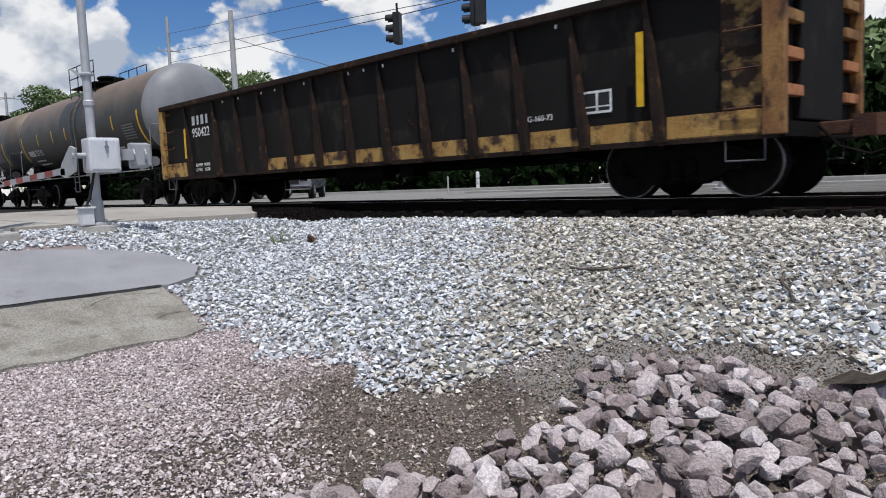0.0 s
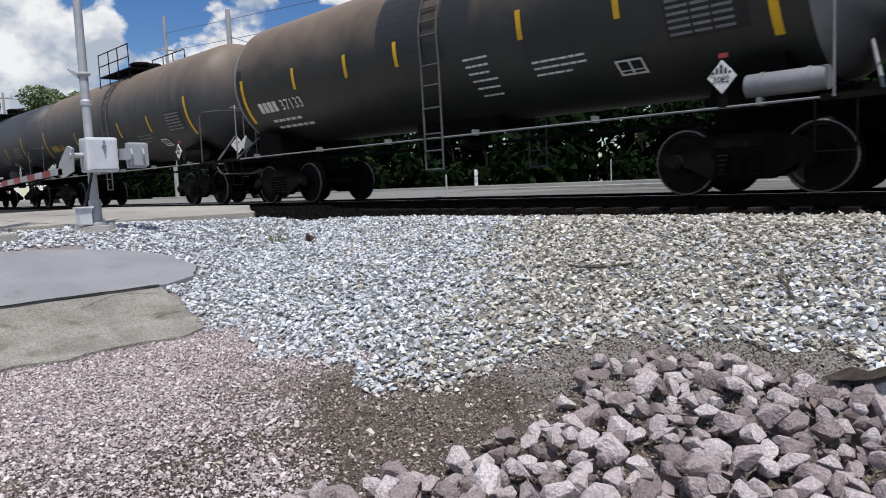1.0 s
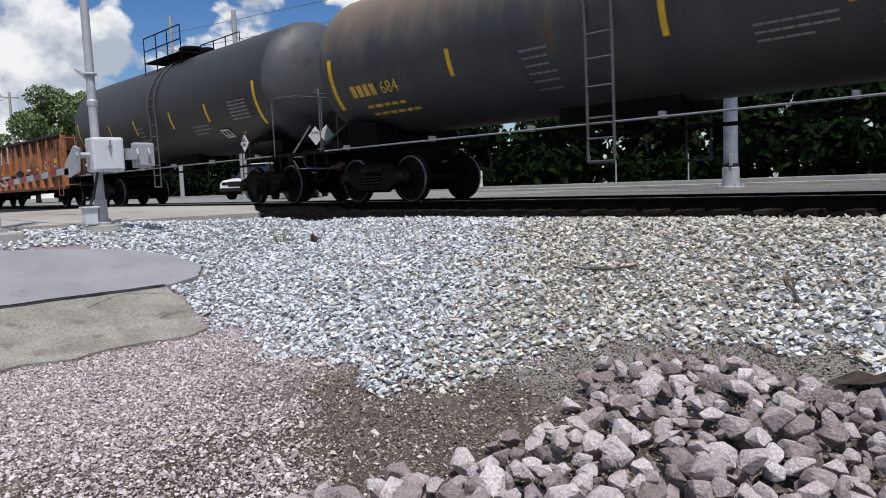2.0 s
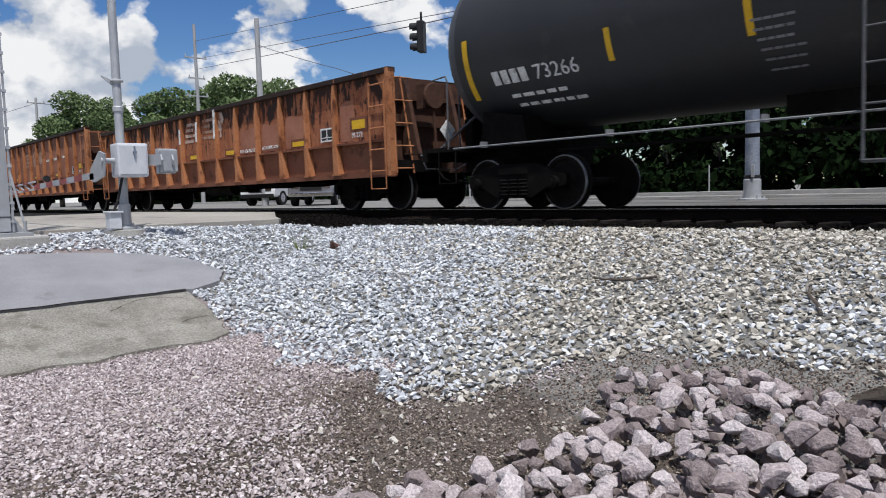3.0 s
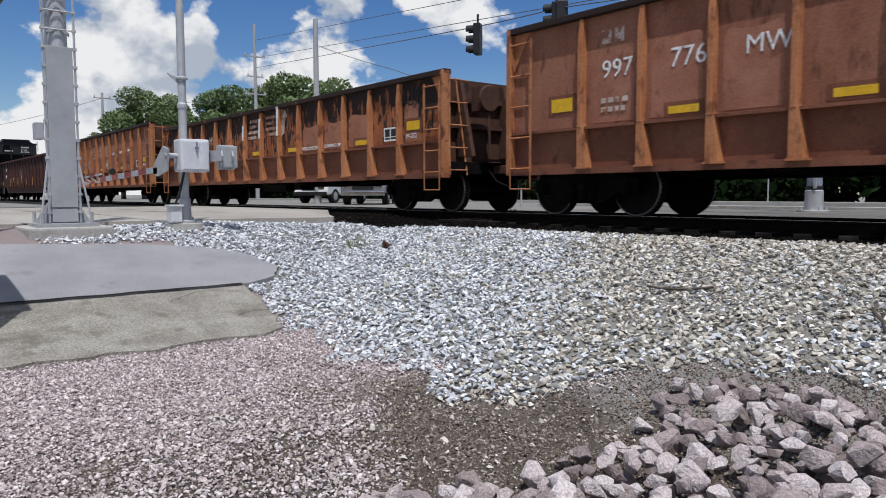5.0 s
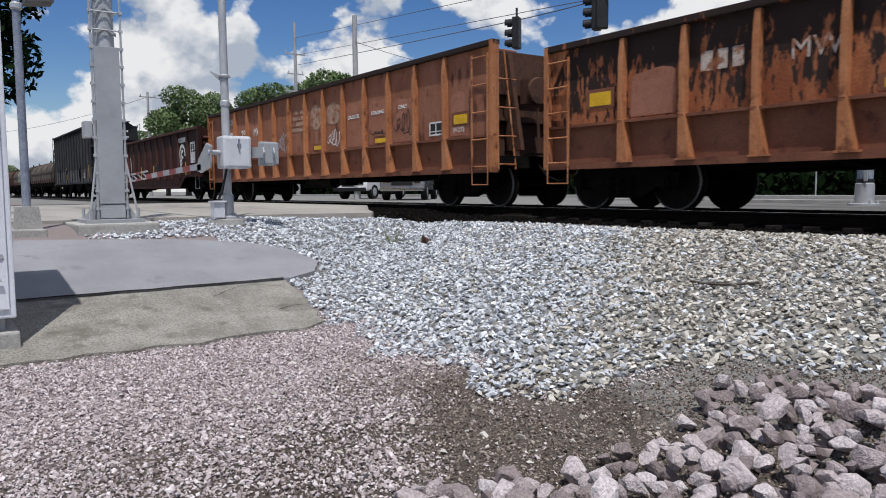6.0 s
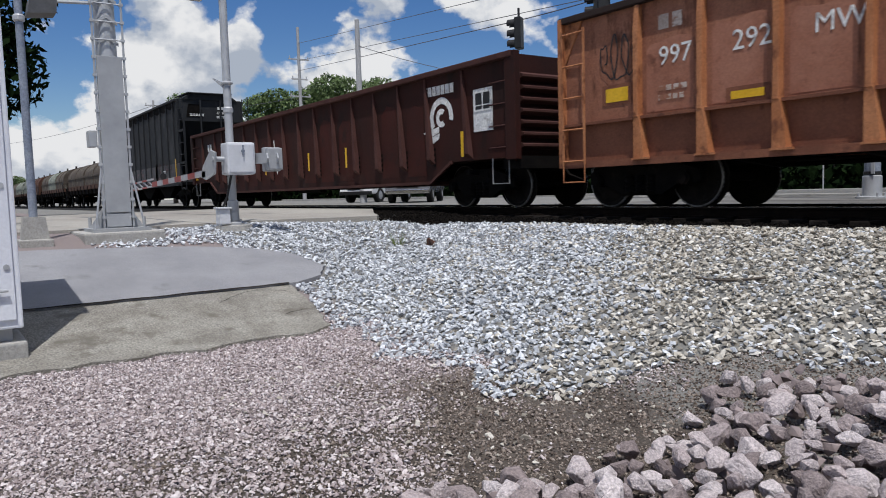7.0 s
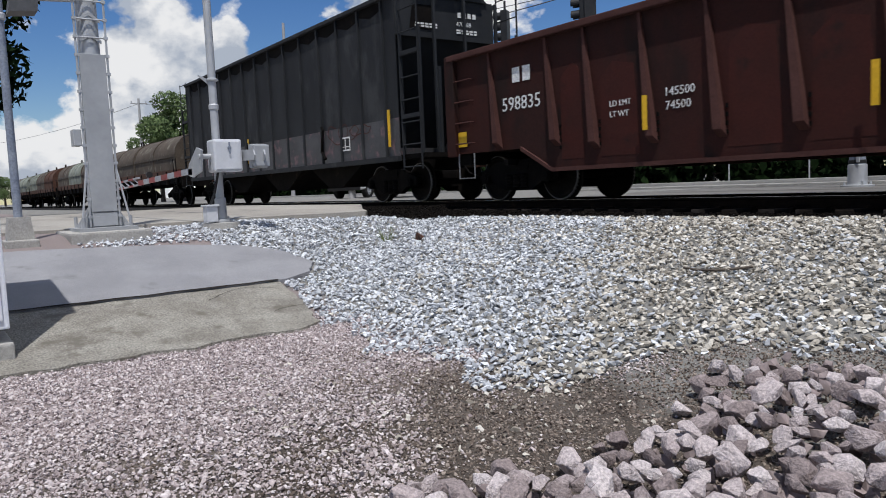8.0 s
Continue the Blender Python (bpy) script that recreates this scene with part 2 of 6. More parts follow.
    black_gon=surf("sooty_black_gondola_paint", (0.0085, 0.0078, 0.0072), (0.014, 0.0125, 0.0112), 0.9, 0.8, gloss=0.15, bump=0.15, c3=(0.032, 0.024, 0.019), t3=0.63, s3=1.8, stretch=(1, 1, 0.7), grain=0.25),
    black_rib=surf("brown_black_ribs", (0.017, 0.012, 0.010), (0.028, 0.018, 0.014), 2, 0.8, gloss=0.12, bump=0.2, c3=(0.10, 0.05, 0.024), t3=0.64, s3=5, grain=0.25),
    mustard=surf("mustard_paint_with_rust", (0.42, 0.26, 0.08), (0.33, 0.18, 0.05), 2, 0.8, bump=0.25, c3=(0.05, 0.025, 0.016), t3=0.55, s3=3.0, grain=0.25),
    patchy=surf("black_paint_with_yellow_remnants", (0.012, 0.010, 0.009), (0.03, 0.018, 0.012), 1.5, 0.8, bump=0.25, c3=(0.30, 0.19, 0.07), t3=0.58, s3=2.2, grain=0.25, gloss=0.15),
    maroon=surf("oxide_brown_paint", (0.036, 0.0088, 0.0062), (0.025, 0.0085, 0.0066), 0.8, 0.75, gloss=0.18, bump=0.12, c3=(0.016, 0.0075, 0.006), t3=0.58, s3=1.1, stretch=(1, 1, 0.5), grain=0.18),
    maroon_rib=surf("dusty_oxide_ribs", (0.056, 0.023, 0.019), (0.072, 0.031, 0.026), 2, 0.8, gloss=0.18, bump=0.12, grain=0.15),
    rust=surf("bare_rust", (0.06, 0.027, 0.017), (0.095, 0.042, 0.024), 3, 0.9, bump=0.35, c3=(0.04, 0.02, 0.015), t3=0.6),
    charcoal=surf("charcoal_tank_paint", (0.019, 0.0205, 0.0225), (0.024, 0.0255, 0.0275), 0.8, 0.5, bump=0.04, grain=0.1, c3=(0.045, 0.043, 0.04), t3=0.7, s3=1.2, gloss=0.4),
    tank_old=surf("oily_black_tank_paint", (0.020, 0.022, 0.019), (0.030, 0.031, 0.027), 0.7, 0.5, bump=0.06, grain=0.15, c3=(0.010, 0.010, 0.010), t3=0.64, s3=0.9, gloss=0.4, crown=((0.19, 0.135, 0.095), 2.9, 4.3)),
    tank_grey=surf("dirty_grey_tank_paint", (0.036, 0.039, 0.042), (0.055, 0.056, 0.057), 0.8, 0.55, bump=0.05, grain=0.15, c3=(0.09, 0.065, 0.04), t3=0.68, s3=1.4, stretch=(1.5, 1, 0.5), crown=((0.19, 0.14, 0.10), 2.9, 4.3)),
    tank_top=surf("rust_stained_tank_top", (0.16, 0.095, 0.06), (0.105, 0.078, 0.06), 0.9, 0.75, bump=0.08, grain=0.2, c3=(0.19, 0.10, 0.055), t3=0.62, s3=1.2),
    head_grey=surf("light_grey_tank_end", (0.17, 0.175, 0.185), (0.21, 0.215, 0.225), 1.2, 0.5, bump=0.04, grain=0.1, c3=(0.09, 0.09, 0.09), t3=0.68),
    steel_pale=surf("pale_grey_fittings", (0.33, 0.34, 0.36), (0.40, 0.41, 0.43), 4, 0.6, bump=0.05),
    hopper=surf("slate_black_hopper_paint", (0.016, 0.0175, 0.020), (0.024, 0.026, 0.029), 0.7, 0.7, gloss=0.2, bump=0.08, c3=(0.042, 0.044, 0.046), t3=0.63, s3=1.2, stretch=(1, 1, 0.5), grain=0.15),
    hopper_low=surf("scuffed_grey_lower_sides", (0.075, 0.075, 0.079), (0.05, 0.05, 0.053), 1.5, 0.7, bump=0.1, c3=(0.16, 0.10, 0.11), t3=0.6, s3=3, grain=0.2),
    hood_brown=surf("brown_tarnished_hood", (0.06, 0.046, 0.034), (0.09, 0.07, 0.052), 1.2, 0.85, bump=0.2, c3=(0.17, 0.16, 0.13), t3=0.62, s3=2),
    hood_pale=surf("pale_olive_hood", (0.24, 0.26, 0.22), (0.15, 0.165, 0.13), 1.2, 0.85, bump=0.2, c3=(0.07, 0.07, 0.05), t3=0.60, s3=2),
    # faded salmon paint, also lightened to stand for the sunlit part of a panel
    faded_sunlit=surf("salmon_faded_sunlit_patch", (0.33, 0.145, 0.092), (0.27, 0.108, 0.064), 1.6, 0.8, bump=0.15, c3=(0.15, 0.055, 0.032), t3=0.64, s3=3.5, grain=0.15),
    # oxide brown made redder and lighter, for panel areas painted as sunlit
    maroon_sunlit=surf("sunlit_oxide_brown", (0.047, 0.0105, 0.0075), (0.035, 0.0095, 0.007), 1.2, 0.75, gloss=0.18, bump=0.1, c3=(0.022, 0.009, 0.007), t3=0.63, s3=2, grain=0.15),
    ghost=surf("ghost_white_worn_paint", (0.30, 0.185, 0.125), (0.40, 0.28, 0.21), 3, 0.8, bump=0.1, c3=(0.25, 0.10, 0.055), t3=0.55, s3=4, soft3=0.04),
    # charcoal paint lightened, so that sun on the tank's ends is in the colour
    charcoal_sunlit=surf("sunlit_charcoal_tank_end", (0.050, 0.053, 0.058), (0.062, 0.065, 0.070), 1.0, 0.55, bump=0.04, grain=0.12, c3=(0.03, 0.031, 0.033), t3=0.64, s3=1.6, gloss=0.4),
    post_rust=surf("rust_streaked_corner_post", (0.17, 0.075, 0.032), (0.28, 0.15, 0.05), 3.0, 0.85, bump=0.3, c3=(0.03, 0.016, 0.011), t3=0.57, s3=4, stretch=(1, 1, 0.5), grain=0.25),
    glass=surf("dark_vehicle_glass", (0.01, 0.012, 0.014), (0.015, 0.017, 0.02), 2, 0.08, bump=0, gloss=0.6),
    car_white=surf("white_car_paint", (0.7, 0.7, 0.7), (0.74, 0.74, 0.74), 2, 0.25, bump=0, grain=0.03, gloss=0.5),
    car_silver=surf("silver_car_paint", (0.2, 0.2, 0.215), (0.24, 0.24, 0.255), 2, 0.25, 0.4, bump=0, grain=0.03, gloss=0.5),
    rubber=surf("tyre_rubber", (0.015, 0.015, 0.015), (0.025, 0.025, 0.025), 5, 0.9),
    chrome=surf("dull_chrome", (0.6, 0.6, 0.6), (0.65, 0.65, 0.65), 5, 0.2, 1.0, bump=0),
)


def soil_zones(m):
    """Fines of the same stone lie between the chippings and the ballast: pinkish on the lot, grey on the bank."""
    nt = m.node_tree
    N, L = nt.nodes.new, nt.links.new
    bsdf = nt.nodes["Principled BSDF"]
    col = bsdf.inputs["Base Color"].links[0].from_socket
    co = N("ShaderNodeTexCoord")
    sep = N("ShaderNodeSeparateXYZ")
    L(co.outputs["Object"], sep.inputs[0])
    n = N("ShaderNodeTexNoise")
    n.inputs["Scale"].default_value, n.inputs["Detail"].default_value = 2.3, 6
    L(co.outputs["Object"], n.inputs["Vector"])
    for sock, a, b, tone in ((0, -4.0, -5.2, (0.235, 0.195, 0.186)), (1, 3.5, 3.9, (0.20, 0.195, 0.18))):
        add = N("ShaderNodeMath")
        add.operation = "MULTIPLY_ADD"
        add.inputs[1].default_value = 1.2
        L(n.outputs["Fac"], add.inputs[0])
        L(sep.outputs[sock], add.inputs[2])
        r = N("ShaderNodeMapRange")
        r.inputs["From Min"].default_value, r.inputs["From Max"].default_value = a + 0.6, b + 0.6
        L(add.outputs[0], r.inputs["Value"])
        x = N("ShaderNodeMix")
        x.data_type = "RGBA"
        L(r.outputs[0], x.inputs["Factor"])
        L(col, x.inputs[6])
        x.inputs[7].default_value = (*tone, 1)
        col = x.outputs[2]
    # the bed of the rails is coloured near black
    def span(value, a, b):
        r = N("ShaderNodeMapRange")
        r.inputs["From Min"].default_value, r.inputs["From Max"].default_value = a, b
        L(value, r.inputs["Value"])
        return r.outputs[0]

    slant = N("ShaderNodeMath")
    slant.operation = "MULTIPLY_ADD"
    slant.inputs[1].default_value = -0.128
    L(sep.outputs[0], slant.inputs[0])
    L(sep.outputs[1], slant.inputs[2])
    far = span(slant.outputs[0], 9.40, 9.50)
    for a, b in ((6.9, 7.2), (13.4, 13.2)):
        m2 = N("ShaderNodeMath")
        m2.operation = "MULTIPLY"
        L(far, m2.inputs[0])
        L(span(sep.outputs[1], a, b), m2.inputs[1])
        far = m2.outputs[0]
    x = N("ShaderNodeMix")
    x.data_type = "RGBA"
    L(far, x.inputs["Factor"])
    L(col, x.inputs[6])
    x.inputs[7].default_value = (0.006, 0.005, 0.0045, 1)
    L(x.outputs[2], bsdf.inputs["Base Color"])


soil_zones(M["soil"])


# ---------------------------------------------------------------- mesh helpers
def mesh_of(name, bm, material, smooth=False):
    me = bpy.data.meshes.new(name)
    bmesh.ops.recalc_face_normals(bm, faces=bm.faces)
    bm.to_mesh(me)
    bm.free()
    me.materials.append(material)
    if smooth:
        me.polygons.foreach_set("use_smooth", [True] * len(me.polygons))
        me.set_sharp_from_angle(angle=radians(38))
    return me


def part(name, bm, material, parent=None, label="", smooth=False):
    ob = new(name, mesh_of(name, bm, material, smooth))
    if parent:
        ob.parent = parent
    return tagged(ob, label)


def shared(name, me, parent, m=None):
    ob = new(name, me)
    ob.parent = parent
    if m is not None:
        ob.matrix_basis = m
    return ob


def boxy(x0, x1, y0, y1, z0, z1, bm=None, bevel=0.0):
    bm = bm or bmesh.new()
    vs = [bm.verts.new((x, y, z)) for x in (x0, x1) for y in (y0, y1) for z in (z0, z1)]
    fs = [bm.faces.new([vs[i] for i in q]) for q in ((0, 1, 3, 2), (4, 6, 7, 5), (0, 4, 5, 1), (2, 3, 7, 6), (0, 2, 6, 4), (1, 5, 7, 3))]
    if bevel:
        bmesh.ops.bevel(bm, geom=list({e for f in fs for e in f.edges}), offset=bevel, segments=2, affect="EDGES", profile=0.6)
    return bm


def rod(p0, p1, r, bm=None, seg=8, r1=None):
    bm = bm or bmesh.new()
    p0, p1 = Vector(p0), Vector(p1)
    q = (p1 - p0).to_track_quat("Z", "Y")
    rings = []
    for p, rr in ((p0, r), (p1, r if r1 is None else r1)):
        rings.append([bm.verts.new(p + q @ Vector((rr * math.cos(a), rr * math.sin(a), 0))) for a in (2 * math.pi * i / seg for i in range(seg))])
    for i in range(seg):
        bm.faces.new((rings[0][i], rings[0][(i + 1) % seg], rings[1][(i + 1) % seg], rings[1][i]))
    bm.faces.new(rings[0][::-1])
    bm.faces.new(rings[1])
    return bm


def pipe(points, r, bm=None, seg=6):
    bm = bm or bmesh.new()
    pts = [Vector(p) for p in points]
    rings, u = [], None
    for i, p in enumerate(pts):
        t = (pts[min(i + 1, len(pts) - 1)] - pts[max(i - 1, 0)]).normalized()
        u = t.orthogonal() if u is None else u - t * u.dot(t)
        u.normalize()
        v = t.cross(u)
        rings.append([bm.verts.new(p + r * (u * math.cos(q) + v * math.sin(q))) for q in (2 * math.pi * k / seg for k in range(seg))])
    for r0, r1 in zip(rings, rings[1:]):
        for k in range(seg):
            bm.faces.new((r0[k], r0[(k + 1) % seg], r1[(k + 1) % seg], r1[k]))
    bm.faces.new(rings[0][::-1])
    bm.faces.new(rings[-1])
    return bm


def prism(poly, axis, a, b, bm=None):
    """Extrudes a flat outline from a to b along an axis; the outline gives the other two coordinates in order."""
    bm = bm or bmesh.new()

    def at(p, c):
        q = list(p)
        q.insert("xyz".index(axis), c)
        return q
    lo, hi = [bm.verts.new(at(p, a)) for p in poly], [bm.verts.new(at(p, b)) for p in poly]
    n = len(poly)
    bm.faces.new(lo)
    bm.faces.new(hi[::-1])
    for i in range(n):
        bm.faces.new((lo[i], hi[i], hi[(i + 1) % n], lo[(i + 1) % n]))
    return bm


def lathe(profile, axis="z", seg=24, bm=None, centre=(0, 0, 0), caps=True):
    """Turns (along, radius) pairs round an axis."""
    bm = bm or bmesh.new()
    rings = []
    for h, r in profile:
        ring = []
        for i in range(seg):
            a = 2 * math.pi * i / seg
            c, s = max(r, 0.001) * math.cos(a), max(r, 0.001) * math.sin(a)
            v = {"x": (h, c, s), "y": (c, h, s), "z": (c, s, h)}[axis]
            ring.append(bm.verts.new(Vector(v) + Vector(centre)))
        rings.append(ring)
    for r0, r1 in zip(rings, rings[1:]):
        for i in range(seg):
            bm.faces.new((r0[i], r0[(i + 1) % seg], r1[(i + 1) % seg], r1[i]))
    if caps:
        bm.faces.new(rings[0])
        bm.faces.new(rings[-1][::-1])
    return bm


def words(text, size, material, parent, m, name="lettering", label=""):
    cu = bpy.data.curves.new(name, "FONT")
    cu.body, cu.size, cu.extrude, cu.resolution_u = text, size, 0.003, 2
    tmp = bpy.data.objects.new(name, cu)
    me = bpy.data.meshes.new_from_object(tmp)
    bpy.data.objects.remove(tmp)
    me.materials.clear()
    me.materials.append(material)
    ob = new(name, me)
    ob.parent = parent
    ob.matrix_basis = m
    return tagged(ob, label)


def bars(n, w, h, gap, material, parent, m, name="lettering", label="", rows=1, rowgap=0.1, uneven=True):
    """Rows of plain bars that stand for writing."""
    bm = bmesh.new()
    rnd = random.Random(n * 31 + rows)
    for k in range(rows):
        x = 0
        for i in range(n):
            ww = w * (rnd.uniform(0.7, 1.2) if uneven else 1)
            boxy(x, x + ww, -k * rowgap, -k * rowgap + h, 0, 0.004, bm)
            x += ww + gap
    ob = part(name, bm, material, parent, label)
    ob.matrix_basis = m
    return ob


# ---------------------------------------------------------------- the ground
def step(a, b, v):
    return np.clip((v - a) / (b - a), 0, 1)


def height(x, y):
    """The lie of the land: low gravel lot, ramp to the track bed, ramp to the road."""
    track = np.interp(y, [3.2, 7.9, 8.4, 8.9, 9.3, 12.2, 13.0], [0, 0.83, 0.845, 0.845, 0.88, 0.91, 0.98])
    tongue = 0.9 * np.exp(-((y - 6.6) / 1.2) ** 2)
    bank = np.interp(-x, [6.8, 11.7, 12.4], [0, 0.93, 0.97]) * (1 - tongue / 0.9) + np.interp(-x, [8.6, 11.2, 12.4], [0, 0.90, 0.97]) * tongue / 0.9
    bank = bank - 0.13 * np.clip((y - 6.7) / 0.9, 0, 1) * np.clip((x + 13.6) / 1.0, 0, 1)
    d = 0.10
    return 0.5 * (track + bank + np.sqrt((track - bank) ** 2 + d * d)) - 0.5 * d * np.exp(-(track + bank))


def ground_sheet():
    xs = np.concatenate([[-3000, -900, -300, -120, -60, -40, -30, -22], np.arange(-18, 4.01, 0.22), [6, 9, 14, 25, 60, 120, 300, 900, 3000]])
    ys = np.concatenate([[-3000, -900, -300, -100, -40, -15, -6, -3], np.arange(-1.5, 13.3, 0.22), [15, 18, 24, 40, 80, 160, 400, 1000, 3000]])
    X, Y = np.meshgrid(xs, ys, indexing="ij")
    Z = height(X, Y)
    bumps = np.array([[0.004 * noise.noise((x * 1.3, y * 1.3, 0)) if abs(x) < 19 and -2 < y < 13 else 0 for y in ys] for x in xs])
    Z = Z + bumps
    n, k = X.shape
    verts = np.stack([X, Y, Z], -1).reshape(-1, 3)
    idx = np.arange(n * k).reshape(n, k)
    faces = np.stack([idx[:-1, :-1], idx[1:, :-1], idx[1:, 1:], idx[:-1, 1:]], -1).reshape(-1, 4)
    me = bpy.data.meshes.new("ground")
    me.from_pydata(verts.tolist(), [], faces.tolist())
    me.materials.append(M["soil"])
    return tagged(new("ground", me), "brown gravelly soil between the track and the lot", kind="structure")


ground_sheet()

# the outline of the paved path that climbs to the road
PATH_LOW = ([-8.55, -7.81, -7.34, -6.95, -6.86], [3.63, 3.54, 3.46, 3.36, 3.1])
PATH_TOP = ([-11.05, -10.95, -10.77, -10.6, -10.28, -9.83, -9.18, -8.7, -8.5], [-4, 1.09, 2.41, 3.12, 3.82, 4.22, 4.39, 4.12, 3.66])


def slab(name, xs, right, material, lift, label, ragged=0.0):
    bm = bmesh.new()
    rows = []
    for i, x in enumerate(xs):
        yr = float(np.interp(x, *right))
        row = []
        for j in range(41):
            y = -7 + (yr + 7) * (j / 40) ** 0.7
            dx = ragged * noise.noise((y * 2.2, 5.1, 0)) + 0.5 * ragged * noise.noise((y * 7, 1.1, 0)) if i == len(xs) - 1 else 0
            dy = 0.06 * noise.noise((x * 6, 3.3, 0)) if j == 40 else 0
            row.append(bm.verts.new((x + dx, y + dy, float(height(x + dx, y + dy)) + lift)))
        rows.append(row)
    for r0, r1 in zip(rows, rows[1:]):
        for j in range(40):
            bm.faces.new((r0[j], r1[j], r1[j + 1], r0[j + 1]))
    edge = [e for e in bm.edges if len(e.link_faces) == 1]
    ext = bmesh.ops.extrude_edge_only(bm, edges=edge)["geom"]
    for v in ext:
        if isinstance(v, bmesh.types.BMVert):
            v.co.z -= 0.12
    return tagged(part(name, bm, material), label, kind="structure")


slab("pavement_1", [-8.57 + i * (8.57 - 6.86) / 16 for i in range(17)], PATH_LOW, M["asphalt_old"], 0.035, "worn tan asphalt path with exposed aggregate and cracks", 0.2)
slab("pavement_2", [-11.05 + i * (11.05 - 8.52) / 24 for i in range(25)], PATH_TOP, M["asphalt_new"], 0.055, "smooth grey asphalt overlay with a ragged seam", 0.05)


def cracks():
    """Open cracks in the old asphalt, as thin dark seams lying on it."""
    bm = bmesh.new()
    rnd = random.Random(4)
    for x, y, a, n in ((-7.5, 3.1, 2.4, 7), (-8.15, 2.6, 1.8, 9)):
        for i in range(n):
            a += rnd.uniform(-0.5, 0.5)
            nx, ny = x + 0.11 * math.cos(a), y + 0.11 * math.sin(a)
            w = 0.003
            lift = 0.061 if x < -8.55 else 0.041
            px, py = -math.sin(a) * w, math.cos(a) * w
            q = [(x - px, y - py), (nx - px, ny - py), (nx + px, ny + py), (x + px, y + py)]
            bm.faces.new([bm.verts.new((u, v, float(height(u, v)) + lift)) for u, v in q])
            x, y = nx, ny
    # the ragged open seam between the two layers
    ys = [-6 + i * 0.12 for i in range(81)]
    left = [(-8.535 + 0.03 * noise.noise((y * 2.2, 5.1, 0)), y) for y in ys]
    wide = [0.012 + 0.02 * abs(noise.noise((y * 3, 8, 0))) for y in ys]
    for (p, q, w0, w1) in zip(left, left[1:], wide, wide[1:]):
        bm.faces.new([bm.verts.new((u, v, float(height(u, v)) + 0.062)) for u, v in ((p[0], p[1]), (p[0] + w0 + 0.02, p[1]), (q[0] + w1 + 0.02, q[1]), (q[0], q[1]))])
    tagged(part("trim", bm, M["tie"]), "dark hairline cracks in the old asphalt", kind="structure")


cracks()


# the road over the crossing
def road_piece(name, pts, z, thick, material, label):
    bm = bmesh.new()
    top = [bm.verts.new((x, y, z(x, y))) for x, y in pts]
    bm.faces.new(top)
    r = bmesh.ops.extrude_face_region(bm, geom=bm.faces[:])["geom"]
    for v in r:
        if isinstance(v, bmesh.types.BMVert):
            v.co.z -= thick
    return tagged(part(name, bm, material), label, kind="structure")


near_edge = [(-13.2, -60), (-13.0, 0), (-12.8, 2.6), (-12.6, 3.9), (-12.45, 4.8), (-12.2, 5.3), (-11.85, 5.8), (-11.6, 6.2), (-11.5, 6.6), (-11.75, 6.78), (-12.4, 7.08), (-13.2, 7.5), (-14.3, 8.12), (-15.6, 8.85), (-16.6, 9.4)]
road_piece("road_near", near_edge + [(-26, 9.4), (-26, -60)], lambda x, y: 1.0 + 0.05 * float(step(2, 8, y)), 0.22, M["road"], "dusty tan concrete road rising to the crossing")
road_piece("road_crossing", [(-16.6, 9.96), (-16.6, 11.24), (-26, 11.24), (-26, 9.96)], lambda x, y: 1.06, 0.2, M["concrete"], "worn concrete crossing panels between the rails")
road_piece("road_far", [(-14.1, 11.8), (-13.5, 13.4), (40, 13.6), (60, 25), (-60, 25), (-60, 13.6), (-26, 11.8)], lambda x, y: 1.01, 0.15, M["road_grey"], "dusty pale concrete street on the far side of the track")
bm = boxy(-60, 60, 25.0, 25.18, 0.9, 1.15, bevel=0.02)
tagged(part("kerb_far", bm, M["concrete"]), "weathered pale concrete kerb", kind="structure")
bm = boxy(-19, 40, 19.6, 19.75, 0.95, 1.09, bevel=0.015)
tagged(part("kerb_island", bm, M["concrete"]), "pale chipped concrete kerb along the far lane", kind="structure")
bm = boxy(-60, 60, 25.19, 26.6, 0.9, 1.12)
tagged(part("pavement_far", bm, M["soil"]), "narrow strip of bare soil behind the kerb", kind="structure")


# ---------------------------------------------------------------- the track
def track():
    tr = tagged(new("railway_track"), "railway track of brown steel rails on dark timber sleepers", "railway track")
    prof = [(-0.075, 0.90), (0.075, 0.90), (0.075, 0.915), (0.012, 0.945), (0.012, 1.035), (0.037, 1.045), (0.037, 1.072), (0.03, 1.078), (-0.03, 1.078), (-0.037, 1.072), (-0.037, 1.045), (-0.012, 1.035), (-0.012, 0.945), (-0.075, 0.915)]
    for y in (9.88, 11.32):
        r = part("rail", prism([(y + a, b) for a, b in prof], "x", -400, 200), M["rail"], tr)
        part("running_surface", boxy(-400, 200, y - 0.026, y + 0.026, 1.076, 1.081), M["railtop"], r, "polished bright rail head")
    me = mesh_of("sleeper", boxy(-0.115, 0.115, -1.3, 1.3, -0.18, 0, bevel=0.012), M["tie"])
    pl = mesh_of("tie_plate", boxy(-0.1, 0.1, -0.17, 0.17, 0, 0.02), M["rail"])
    for i in range(90):
        x = -33 + i * 0.53
        if -26.3 < x < -16.5:
            continue
        s = shared("sleeper", me, tr, pose(x, 10.6, 0.925, 0, 0, random.uniform(-1, 1)))
        for y in (-0.72, 0.72):
            shared("tie_plate", pl, s, pose(0, y, 0.0))


track()


